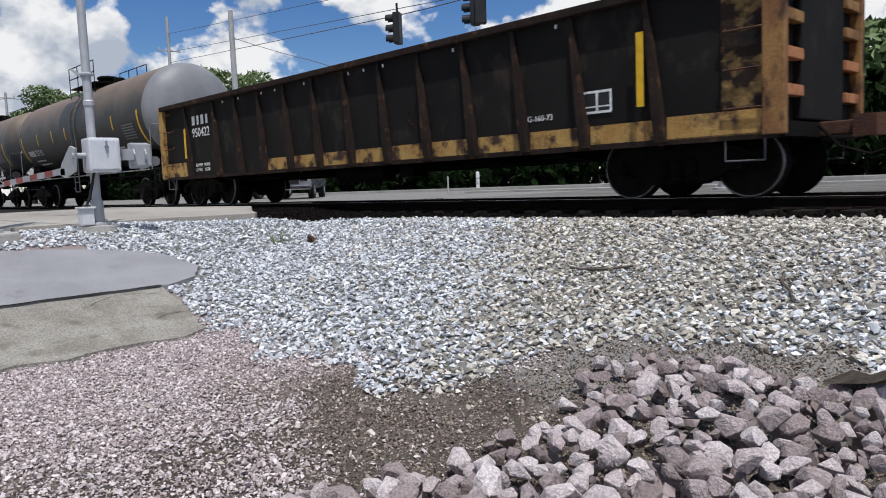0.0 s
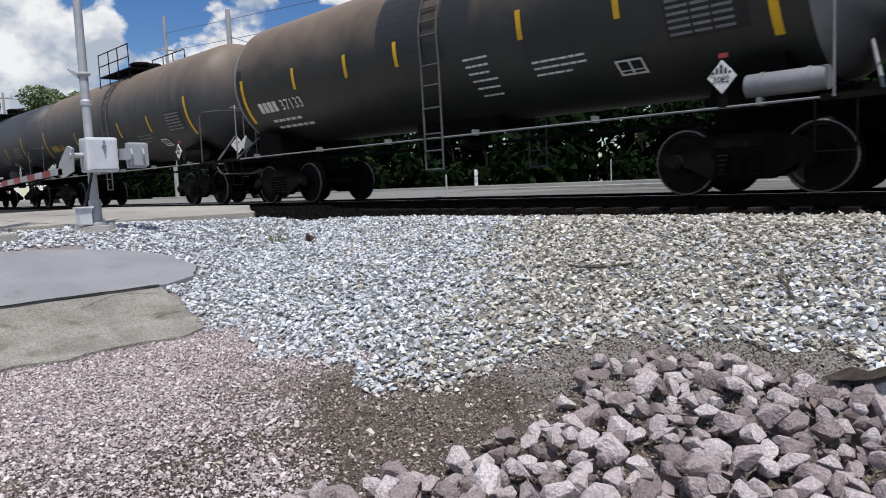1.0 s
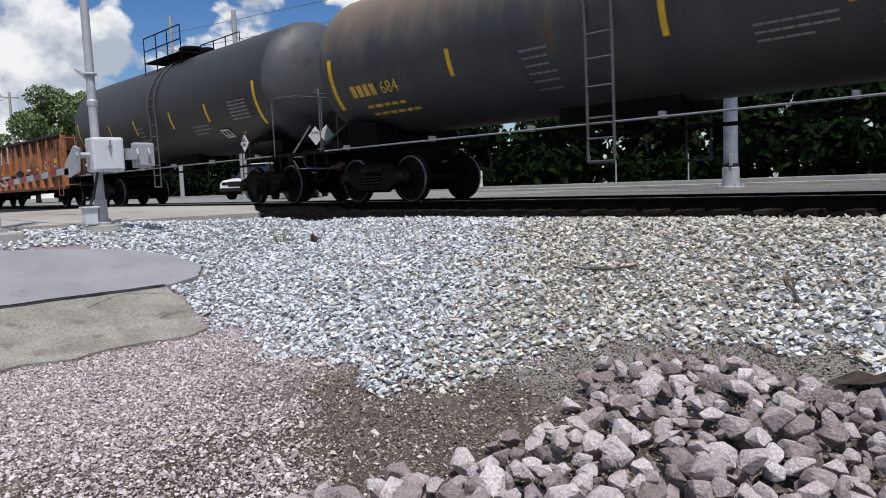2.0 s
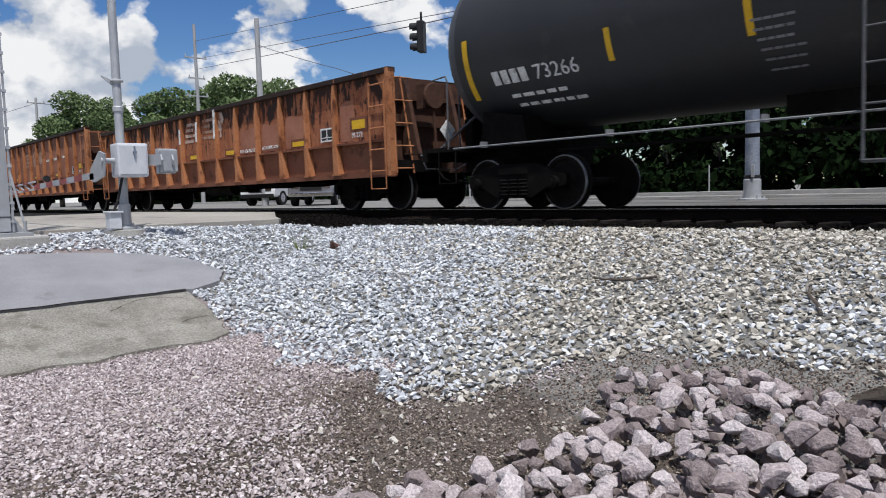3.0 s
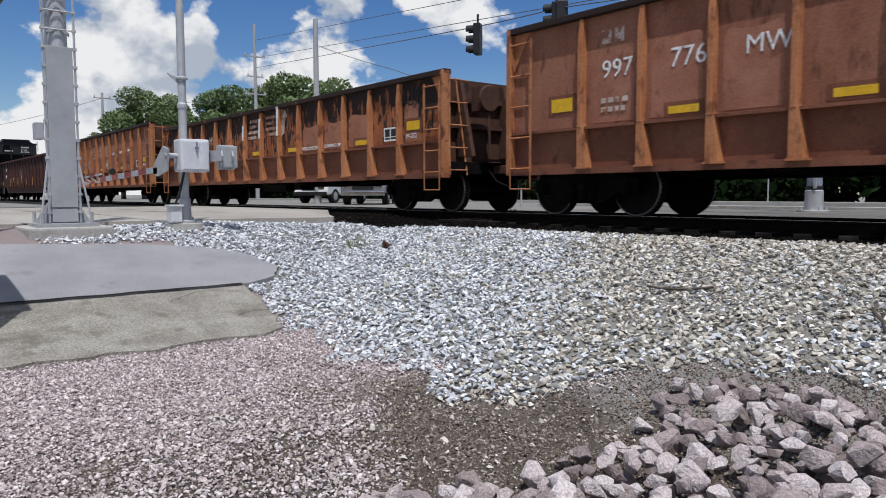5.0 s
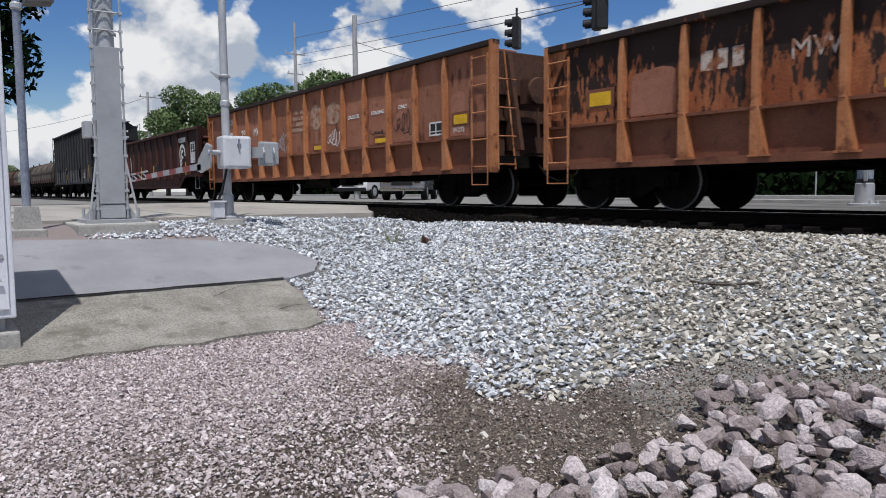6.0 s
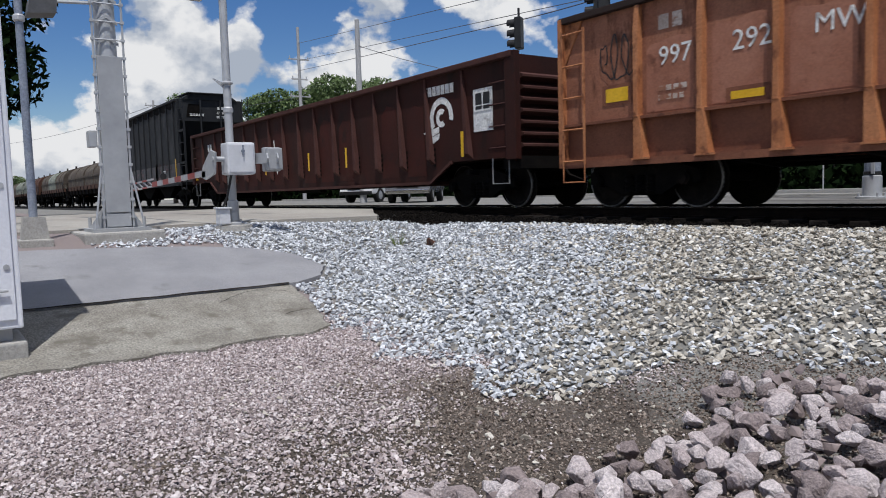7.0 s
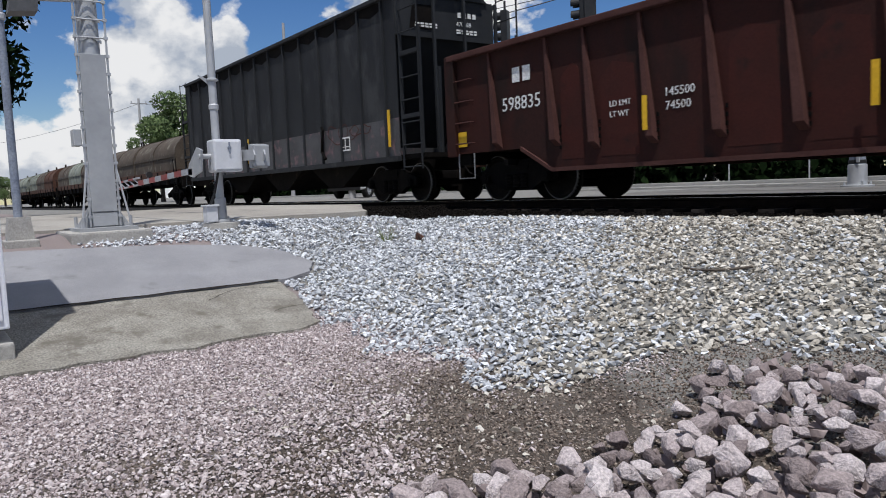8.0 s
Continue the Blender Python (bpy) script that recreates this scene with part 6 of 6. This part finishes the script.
def cantilever():
    x, y = -11.9, 2.3
    c = tagged(new("cantilever_mast"), "grey cantilever signal mast with boarded ladder", "signal mast")
    part("footing", boxy(x - 0.75, x + 0.62, y - 0.55, y + 0.55, 0.6, 0.99, bevel=0.03), M["concrete"], c, "stained concrete footing")
    bm = boxy(x - 0.4, x + 0.42, y - 0.4, y + 0.4, 0.99, 1.04)
    for s in (-1, 1):
        for e in (-1, 1):
            rod((x + e * 0.32, y + s * 0.32, 0.98), (x + e * 0.32, y + s * 0.32, 1.2), 0.025, bm, 8)
            prism([(y + s * 0.17, 1.04), (y + s * 0.36, 1.04), (y + s * 0.17, 1.34)], "x", x + e * 0.12 - 0.01, x + e * 0.12 + 0.01, bm)
    part("base_plate", bm, M["grey_paint"], c)
    part("mast", lathe([(1.04, 0.16), (8.0, 0.13)], "z", 24, centre=(x, y, 0)), M["galv"], c, "", True)
    bm = boxy(x + 0.16, x + 0.2, y - 0.175, y + 0.175, 1.27, 3.56, bevel=0.006)
    boxy(x + 0.15, x + 0.19, y - 0.17, y + 0.17, 1.06, 1.25, bm)
    part("climb_guard", bm, M["grey_paint"], c, "flat grey climbing guard panel")
    bm = bmesh.new()
    for s in (-1, 1):
        pipe([(x + 0.18, y + s * 0.205, 1.05), (x + 0.18, y + s * 0.205, 8.0)], 0.018, bm)
    for i in range(27):
        z = 1.2 + i * 0.26
        rod((x + 0.18, y - 0.205, z), (x + 0.18, y + 0.205, z), 0.011, bm)
        for s in (-1, 1):
            boxy(x + 0.165, x + 0.205, y + s * 0.205 - 0.028, y + s * 0.205 + 0.028, z - 0.02, z + 0.02, bm)
    part("ladder", bm, M["galv"], c)
    bm = bmesh.new()
    for i in range(14):
        z = 3.72 + i * 0.3
        prism([(y - 0.15, z), (y, z + 0.1), (y + 0.15, z), (y + 0.15, z + 0.05), (y, z + 0.15), (y - 0.15, z + 0.05)], "x", x + 0.13, x + 0.155, bm)
    part("bracket", bm, M["grey_paint"], c)
    bm = bmesh.new()
    for s in (-1, 1):
        pipe([(x + 0.28, y + s * 0.34, 1.04), (x + 0.18, y + s * 0.205, 1.9)], 0.016, bm)
    part("brace", bm, M["galv"], c)
    part("side_box", boxy(x - 0.1, x + 0.14, y - 0.33, y - 0.22, 2.24, 2.48, bevel=0.01), M["galv"], c)
    bm = pipe([(x, y, 4.36), (x + 0.05, y - 0.70, 4.30)], 0.03)
    part("lamp_arm", bm, M["galv"], c)
    bm = prism([(y - 1.02, 4.06), (y - 0.66, 4.10), (y - 0.64, 4.30), (y - 0.98, 4.28)], "x", x - 0.12, x + 0.25)
    part("flood_lamp", bm, M["grey_dark"], c, "dark square flood lamp")


cantilever()


def blue_pole():
    x, y = -11.55, 1.16
    p = tagged(new("short_post"), "blue-grey steel post on a pale concrete block", "post")
    z = float(height(x, y))
    bm = boxy(x - 0.24, x + 0.24, y - 0.21, y + 0.21, z - 0.1, z + 0.06, bevel=0.02)
    prism([(y - 0.17, z + 0.05), (y + 0.17, z + 0.05), (y + 0.13, z + 0.37), (y - 0.13, z + 0.37)], "x", x - 0.16, x + 0.16, bm)
    part("block", bm, M["concrete"], p, "pale concrete foot")
    part("post", lathe([(z + 0.36, 0.055), (4.3, 0.05)], "z", 16, centre=(x, y, 0)), M["blue_steel"], p, "", True)
    part("collar", lathe([(3.9, 0.056), (3.92, 0.075), (3.98, 0.075), (4.0, 0.056)], "z", 16, centre=(x, y, 0)), M["galv"], p)


blue_pole()


def cabinet():
    c = tagged(new("signal_cabinet"), "tall white equipment cabinet on a concrete plinth", "equipment cabinet")
    x0, x1, y0, y1, z0, z1 = -8.5, -7.28, -0.75, 0.60, 0.36, 3.3
    part("body", boxy(x0, x1, y0, y1, z0, z1, bevel=0.015), M["cabinet"], c)
    part("roof", boxy(x0 - 0.05, x1 + 0.05, y0 - 0.05, y1 + 0.05, z1 + 0.003, z1 + 0.08, bevel=0.02), M["cabinet"], c)
    part("door", boxy(x1 + 0.002, x1 + 0.02, y0 + 0.06, y1 - 0.05, z0 + 0.08, z1 - 0.08, bevel=0.005), M["cabinet"], c, "white cabinet door")
    bm = boxy(x1 + 0.02, x1 + 0.04, 0.40, 0.43, 0.62, 0.78)
    pipe([(x1 + 0.05, 0.41, 0.7), (x1 + 0.05, 0.50, 0.7)], 0.012, bm)
    part("latch", bm, M["galv"], c, "steel door latch")
    bm = bmesh.new()
    for z in (0.9, 1.6, 2.3):
        rod((x1 + 0.018, 0.5, z), (x1 + 0.03, 0.5, z), 0.025, bm, 10)
    part("bolt", bm, M["galv"], c)
    for x in (x0 + 0.15, x1 - 0.2):
        for y in (y0 + 0.15, y1 - 0.15):
            part("leg", boxy(x - 0.07, x + 0.07, y - 0.07, y + 0.07, 0.16, z0), M["galv"], c)
    bm = boxy(x0 - 0.05, x1 + 0.02, y0, y1 + 0.02, -0.1, 0.24, bevel=0.02)
    part("plinth", bm, M["concrete"], c, "low concrete plinth")


cabinet()


# ---------------------------------------------------------------- far side of the track
def line_of(points, r, name, parent, sag=0.0):
    out = []
    for (a, b) in zip(points, points[1:]):
        a, b = Vector(a), Vector(b)
        for i in range(12):
            t = i / 12
            out.append(a.lerp(b, t) - Vector((0, 0, 4 * sag * t * (1 - t))))
    out.append(Vector(points[-1]))
    return part(name, pipe(out, r), M["wire"], parent)


def utility_pole(x, y, top, arms, label):
    p = tagged(new("utility_pole"), label, "utility pole")
    part("pole", lathe([(0.9, 0.17), (top, 0.11)], "z", 12, centre=(x, y, 0)), M["wood"], p, "", True)
    for z, w in arms:
        part("cross_arm", boxy(x - 0.05, x + 0.05, y - w, y + w, z - 0.05, z + 0.05), M["wood"], p)
        bm = bmesh.new()
        for s in (-1, 1):
            rod((x, y + s * (w - 0.1), z + 0.05), (x, y + s * (w - 0.1), z + 0.25), 0.05, bm, 8)
        part("insulator", bm, M["galv"], p)
    return p


utility_pole(-31.2, 17.2, 9.7, [], "tall grey weathered timber pole carrying cables")
utility_pole(-56.5, 25.6, 15.2, [(12.6, 0.9), (11.0, 0.7), (9.6, 0.9)], "tall grey utility pole with short cross arms")
utility_pole(-78, 19.2, 11.5, [(11.0, 0.8)], "slender distant utility pole")

mast = tagged(new("signal_span_pole"), "thick silver steel pole at the street corner", "street pole")
part("pole", lathe([(1.0, 0.17), (9.6, 0.12)], "z", 24, centre=(-7.85, 17.2, 0)), M["blue_steel"], mast, "", True)
part("base_plate", lathe([(1.0, 0.34), (1.05, 0.34), (1.06, 0.2)], "z", 20, centre=(-7.85, 17.2, 0)), M["galv"], mast)
part("drum", lathe([(1.05, 0.20), (1.5, 0.198), (1.52, 0.17)], "z", 24, centre=(-7.85, 17.2, 0)), M["galv"], mast, "stout galvanised drum round the foot", True)
part("band", lathe([(1.53, 0.172), (1.54, 0.185), (1.60, 0.183), (1.61, 0.17)], "z", 20, centre=(-7.85, 17.2, 0)), M["signal_black"], mast, "dark strap round the pole")
part("hand_hole", boxy(-7.79, -7.71, 16.985, 17.01, 1.55, 1.85, bevel=0.01), M["galv"], mast)
for k in range(4):
    a = 0.8 + k * 1.57
    part("anchor_bolt", rod((-7.85 + 0.28 * math.cos(a), 17.2 + 0.28 * math.sin(a), 1.03), (-7.85 + 0.28 * math.cos(a), 17.2 + 0.28 * math.sin(a), 1.13), 0.025, None, 8), M["galv"], mast)
bm = pipe([(-7.85, 17.2, 8.2), (-6.9, 17.0, 8.35), (-5.6, 16.8, 8.4)], 0.05)
part("bracket_arm", bm, M["wire"], mast)

span = tagged(new("overhead_cables"), "dark overhead cables strung from pole to pole", "cable")
line_of([(-56.5, 25.6, 13.9), (-8.0, 17.2, 7.4), (30, 11, 8.5)], 0.015, "cable", span, 0.02)
line_of([(-56.5, 25.6, 12.5), (-8.0, 17.2, 6.7), (30, 11, 8.0)], 0.015, "cable", span, 0.02)
line_of([(-56.5, 25.6, 11.7), (-19.6, 17.2, 7.3), (-15.9, 17.2, 7.2), (-7.7, 17.2, 6.5)], 0.017, "cable", span, 0.02)
line_of([(-56.5, 25.6, 9.6), (-78, 19.2, 11)], 0.016, "cable", span, 0.6)
line_of([(-31.2, 17.2, 8.5), (-24.8, 17.2, 6.5), (-14.5, 17.2, 3.3)], 0.014, "cable", span, 0.05)
line_of([(-78, 19.2, 11), (-140, 8, 11)], 0.02, "cable", span, 0.8)


def traffic_light(x, z, pairs, label):
    t = tagged(new("traffic_light"), label, "traffic light", "signals on the span")
    part("hanger", pipe([(x, 17.2, z + 1.05), (x, 17.2, z + 1.4)], 0.04), M["signal_black"], t)
    for k in range(pairs):
        a = radians(-150 - 70 * k)
        d, n = Vector((math.cos(a), math.sin(a), 0)), Vector((-math.sin(a), math.cos(a), 0))
        c = Vector((x + 0.22 * k, 17.2, z))
        bm = boxy(-0.12, 0.12, -0.18, 0.18, 0, 1.08, bevel=0.03)
        h = part("housing", bm, M["signal_black"], t)
        h.matrix_basis = pose(*c, 0, 0, math.degrees(a))
        for i in range(3):
            bm = bmesh.new()
            rings = []
            for u in (0.12, 0.40):
                rings.append([bm.verts.new((u, 0.155 * math.cos(q), 0.19 + 0.35 * i + 0.155 * math.sin(q))) for q in (radians(-35 + 250 * j / 14) for j in range(15))])
            for j in range(14):
                bm.faces.new((rings[0][j], rings[0][j + 1], rings[1][j + 1], rings[1][j]))
            part("visor", bm, M["signal_black"], h)
            part("lens", rod((0.12, 0, 0.19 + 0.35 * i), (0.14, 0, 0.19 + 0.35 * i), 0.14, None, 16), M["lens"], h, "unlit amber lens")


traffic_light(-19.6, 6.32, 1, "black three-lamp traffic light hanging from a cable")
traffic_light(-15.9, 6.3, 2, "pair of black traffic lights hanging from a cable")


def posts():
    for x, y, h, r, mat, lab in ((-23.9, 25.6, 0.75, 0.09, "white", "white concrete bollard on the kerb"), (-17.2, 17.0, 0.62, 0.03, "wood", "thin grey marker stake"),
                                 (-16.3, 25.4, 0.9, 0.025, "wood", "thin grey marker stake"), (-13.2, 25.4, 1.0, 0.025, "wood", "thin grey marker stake")):
        z = 1.1 if y > 25 else 1.0
        b = tagged(new("bollard"), lab, "bollard")
        part("post", lathe([(z, r), (z + h, r), (z + h + r * 0.6, r * 0.5)], "z", 14, centre=(x, y, 0)), M[mat], b, "", True)
        part("band", lathe([(z + h * 0.6, r * 1.03), (z + h * 0.7, r * 1.03)], "z", 14, centre=(x, y, 0)), M["grey_paint"], b)


posts()


def leaves(blobs, n, size, seed):
    """A crown of small tilted leaf sprays gathered in clumps."""
    r = np.random.default_rng(seed)
    w = np.array([b[3] ** 2 for b in blobs])
    which = r.choice(len(blobs), n, p=w / w.sum())
    c = np.array([b[:3] for b in blobs])[which]
    rad = np.array([b[3] for b in blobs])[which]
    d = r.normal(size=(n, 3))
    d /= np.linalg.norm(d, axis=1)[:, None]
    p = c + d * (rad * r.uniform(0.55, 1.05, n) ** 0.6)[:, None] * np.array([1, 1, 0.8])
    u = r.normal(size=(n, 3))
    u /= np.linalg.norm(u, axis=1)[:, None]
    v = np.cross(u, d + 0.4 * r.normal(size=(n, 3)))
    v /= np.linalg.norm(v, axis=1)[:, None]
    s = (size * r.uniform(0.5, 1.3, n))[:, None]
    quad = np.stack([p - u * s, p - v * s * 0.45, p + u * s, p + v * s * 0.45], 1).reshape(-1, 3)
    return quad, np.arange(4 * n).reshape(n, 4)


def tree(x, y, z0, h, spread, n, size, seed, leafmat, label, low=0.3, name="tree"):
    t = tagged(new(name), label, "tree" if name == "tree" else "shrub", "trees beyond the street")
    t.location = (x, y, z0)
    rnd = random.Random(seed)
    bm = rod((0, 0, -0.2), (0.1, 0, h * 0.55), h * 0.028, None, 10, h * 0.016)
    blobs = []
    for i in range(11):
        a, k = rnd.uniform(0, 6.28), rnd.uniform(low, 0.9)
        rr = spread * (0.75 if k < 0.7 else 0.45) * rnd.uniform(0.5, 1.0)
        b = (rr * math.cos(a), rr * math.sin(a), h * k)
        blobs.append((*b, spread * rnd.uniform(0.28, 0.46)))
        rod((0.05, 0, h * min(0.5, k * 0.6)), (b[0] * 0.8, b[1] * 0.8, b[2]), h * 0.011, bm, 6, h * 0.004)
    blobs.append((0, 0, h * 0.86, spread * 0.38))
    part("trunk", bm, M["bark"], t, "", True)
    V, F = leaves(blobs, n, size, seed)
    me = bpy.data.meshes.new("crown")
    me.from_pydata(V.tolist(), [], F.tolist())
    me.materials.append(leafmat)
    shared("crown", me, t)
    return t


def woods():
    rnd = random.Random(9)
    kinds = [tree(0, 0, 1, 12, 4.6, 10000, 0.21, 40 + i, M["leaf"], "leafy green broad-crowned tree behind the street", 0.28) for i in range(3)]

    def at(bearing, d):
        return -d * math.sin(radians(bearing)), d * math.cos(radians(bearing))
    spots = [(58.2, 78, 0.93), (60.2, 74, 1.0), (62.3, 76, 1.06), (64.3, 80, 1.05), (66.6, 82, 1.02), (69.0, 84, 0.98), (71.6, 82, 0.93), (73.6, 78, 0.92), (75.0, 84, 0.78), (54.5, 90, 0.95), (50.5, 95, 0.85)]
    for i, (b, d, s) in enumerate(spots):
        x, y = at(b, d)
        m = pose(x, y, 1, 0, 0, rnd.uniform(0, 360)) @ Matrix.Diagonal((s, s, s, 1))
        if i < 3:
            kinds[i].matrix_basis = m
        else:
            c = copy_thing(kinds[i % 3], m)
            c.scale = (s, s, s)
    small = tree(0, 0, 1, 6.0, 2.5, 2200, 0.26, 60, M["leaf"], "small leafy green tree behind the kerb", 0.3)
    first = True
    for x, y, s in ((-14.5, 33, 1.05), (-11.5, 31, 0.8), (-8.5, 34, 1.1), (-4.5, 33, 1.0), (0.5, 34, 1.15), (6, 33, 1.0), (-19, 35, 0.8)):
        m = pose(x, y, 1, 0, 0, rnd.uniform(0, 360)) @ Matrix.Diagonal((s, s, s, 1))
        if first:
            small.matrix_basis, first = m, False
        else:
            c = copy_thing(small, m)
            c.scale = (s, s, s)
    # leaf colour near black, standing in for the shade of the trees
    shrub = tree(0, 0, 1, 3.2, 2.2, 1500, 0.25, 70, M["leaf_shaded"], "dense shrub along the street, its deep shade put into the leaf colour", 0.08, "shrub")
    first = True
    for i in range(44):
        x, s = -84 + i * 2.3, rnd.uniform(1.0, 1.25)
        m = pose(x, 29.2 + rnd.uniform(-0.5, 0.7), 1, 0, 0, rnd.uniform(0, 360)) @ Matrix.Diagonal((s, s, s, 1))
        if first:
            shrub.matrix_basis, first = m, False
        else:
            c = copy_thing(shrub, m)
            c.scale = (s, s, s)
    # distant belt down the line
    for b, d, s in ((79, 170, 0.75), (81, 190, 0.8), (83, 180, 0.7), (85, 200, 0.8), (87, 170, 0.75), (88.5, 200, 0.7), (91, 180, 0.8), (94, 180, 0.8)):
        x, y = at(b, d)
        c = copy_thing(kinds[1], pose(x, y, 0.5, 0, 0, rnd.uniform(0, 360)) @ Matrix.Diagonal((s, s, s * 0.8, 1)))
        c.scale = (s, s, s * 0.8)
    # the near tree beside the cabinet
    tree(-27.9, -1.5, 0.9, 12.5, 4.8, 12000, 0.2, 81, M["leaf_shaded"], "dark green drooping tree beside the road", 0.22)


woods()


def vehicle(x, y, z, turn, paint, length, tall, bed, label):
    v = tagged(new("car"), label, "car", "vehicles on the street")
    v.matrix_basis = pose(x, y, z, 0, 0, turn)
    L, W = length / 2, 0.92
    if bed:
        prof = [(-L, 0.45), (-L, 1.05), (-0.55 * L, 1.08), (-0.1 * L, 1.08), (0.45 * L, 1.08), (0.95 * L, 0.98), (L, 0.8), (L, 0.42)]
        cab = [(-0.12 * L, 1.07), (-0.06 * L, tall), (0.22 * L, tall), (0.48 * L, 1.07)]
    else:
        prof = [(-L, 0.5), (-L, 1.0), (0.5 * L, 1.02), (0.95 * L, 0.9), (L, 0.7), (L, 0.4)]
        cab = [(-0.97 * L, 1.0), (-0.85 * L, tall), (0.1 * L, tall), (0.48 * L, 1.02)]
    bm = prism(prof, "y", -W, W)
    bmesh.ops.bevel(bm, geom=bm.edges[:], offset=0.06, segments=2, affect="EDGES")
    part("body", bm, paint, v, "", True)
    part("cabin", prism(cab, "y", -W * 0.86, W * 0.86), M["glass"], v, "dark glazed cabin")
    part("roof", boxy(cab[1][0] - 0.05, cab[2][0] + 0.05, -W * 0.84, W * 0.84, tall, tall + 0.05, bevel=0.02), paint, v)
    for xx in (-0.62 * L, 0.64 * L):
        for s in (-1, 1):
            w = part("wheel", lathe([(s * 0.68, 0.2), (s * 0.69, 0.36), (s * 0.9, 0.36), (s * 0.94, 0.32), (s * 0.94, 0.22), (s * 0.9, 0.2)], "y", 20, centre=(xx, 0, 0.36)), M["rubber"], v, "", True)
            part("rim", lathe([(s * 0.90, 0.02), (s * 0.945, 0.08), (s * 0.92, 0.21), (s * 0.9, 0.215)], "y", 16, centre=(xx, 0, 0.36)), M["galv"], w)
    for s in (-1, 1):
        part("headlight", boxy(L - 0.04, L + 0.015, s * 0.62 - 0.16, s * 0.62 + 0.16, 0.68, 0.84, bevel=0.02), M["chrome"], v, "clear headlight")
        part("mirror", boxy(0.38 * L, 0.42 * L, min(s * 0.9, s * 1.1), max(s * 0.9, s * 1.1), 1.08, 1.22, bevel=0.02), M["signal_black"], v)
    part("grille", boxy(L - 0.03, L + 0.012, -0.44, 0.44, 0.62, 0.86), M["signal_black"], v)
    part("bumper", boxy(L - 0.05, L + 0.08, -0.9, 0.9, 0.38, 0.56, bevel=0.03), M["chrome"] if bed else M["signal_black"], v)


vehicle(-26.9, 17.5, 1.012, -42, M["car_silver"], 4.9, 1.9, True, "silver pickup truck waiting on the far street")
vehicle(-32.6, 18.9, 1.012, -60, M["car_white"], 4.6, 1.68, False, "white estate car waiting on the far street")

# ---------------------------------------------------------------- small things on the stone
w = tagged(new("weed"), "small spiky green weed growing in the ballast", "weed")
bm = bmesh.new()
rnd = random.Random(5)
wx, wy = -10.13, 6.19
for i in range(16):
    a, l = rnd.uniform(0, 6.28), rnd.uniform(0.12, 0.3)
    b = (wx + 0.05 * math.cos(a), wy + 0.05 * math.sin(a), float(height(wx, wy)))
    rod(b, (b[0] + 0.12 * math.cos(a), b[1] + 0.12 * math.sin(a), b[2] + l), 0.007, bm, 4, 0.001)
part("blades", bm, M["weed"], w)


k = tagged(new("rock"), "small rusty brown lump lying on the ballast", "rock")
sv, sf = hulls(1, 14, 77, 0.6)[0]
bm = bmesh.new()
vs = [bm.verts.new(Vector(q) * 0.13 + Vector((-9.6, 6.45, float(height(-9.6, 6.45)) + 0.07))) for q in sv]
for t in sf:
    bm.faces.new([vs[i] for i in t])
part("lump", bm, M["rust"], k)


def stick(points, r, label):
    s = tagged(new("stick"), label, "stick")
    pts = [(x, y, float(height(x, y)) + 0.05) for x, y in points]
    part("branch", pipe(pts, r), M["bark"], s, "", True)


stick([(-4.39, 6.07), (-4.2, 6.03), (-4.05, 6.06), (-3.9, 6.14), (-3.77, 6.24)], 0.014, "thin crooked dead stick lying on the ballast")
stick([(-2.36, 6.25), (-2.3, 6.05), (-2.16, 5.86), (-2.06, 5.66)], 0.014, "thin dark dead stick lying on the ballast")
s = tagged(new("scrap_plate"), "rusty crumpled sheet of scrap steel among the rocks", "scrap metal")
sx, sy = -1.2, 4.25
bm = bmesh.new()
grid = [[bm.verts.new((sx - 0.16 + 0.085 * i, sy - 0.12 + 0.08 * j, float(height(sx, sy)) + 0.12 + 0.06 * noise.noise((i * 0.9, j * 0.8, 3)) + 0.02 * i)) for j in range(4)] for i in range(5)]
for i in range(4):
    for j in range(3):
        bm.faces.new((grid[i][j], grid[i + 1][j], grid[i + 1][j + 1], grid[i][j + 1]))
bmesh.ops.solidify(bm, geom=bm.faces[:], thickness=0.012)
part("sheet", bm, M["bark"], s)


# ---------------------------------------------------------------- what moves
def motions():
    for car, x0 in TRAIN:
        walk(car, [(t, pose(x0 + SPEED * t, LINE, RAIL)) for t in (0, 2, 4, 6, 8)])
    turn = math.degrees(SPEED / 0.457)
    first = WHEELSETS[0]
    walk(first, [(k / 30, pose(0, 0, 0, 0, turn * k / 30, 0)) for k in range(241)])
    for wheel in WHEELSETS[1:]:
        wheel.rotation_mode = "QUATERNION"
        keys = wheel.animation_data_create()
        keys.action = first.animation_data.action
        keys.action_slot = first.animation_data.action_slot


motions()
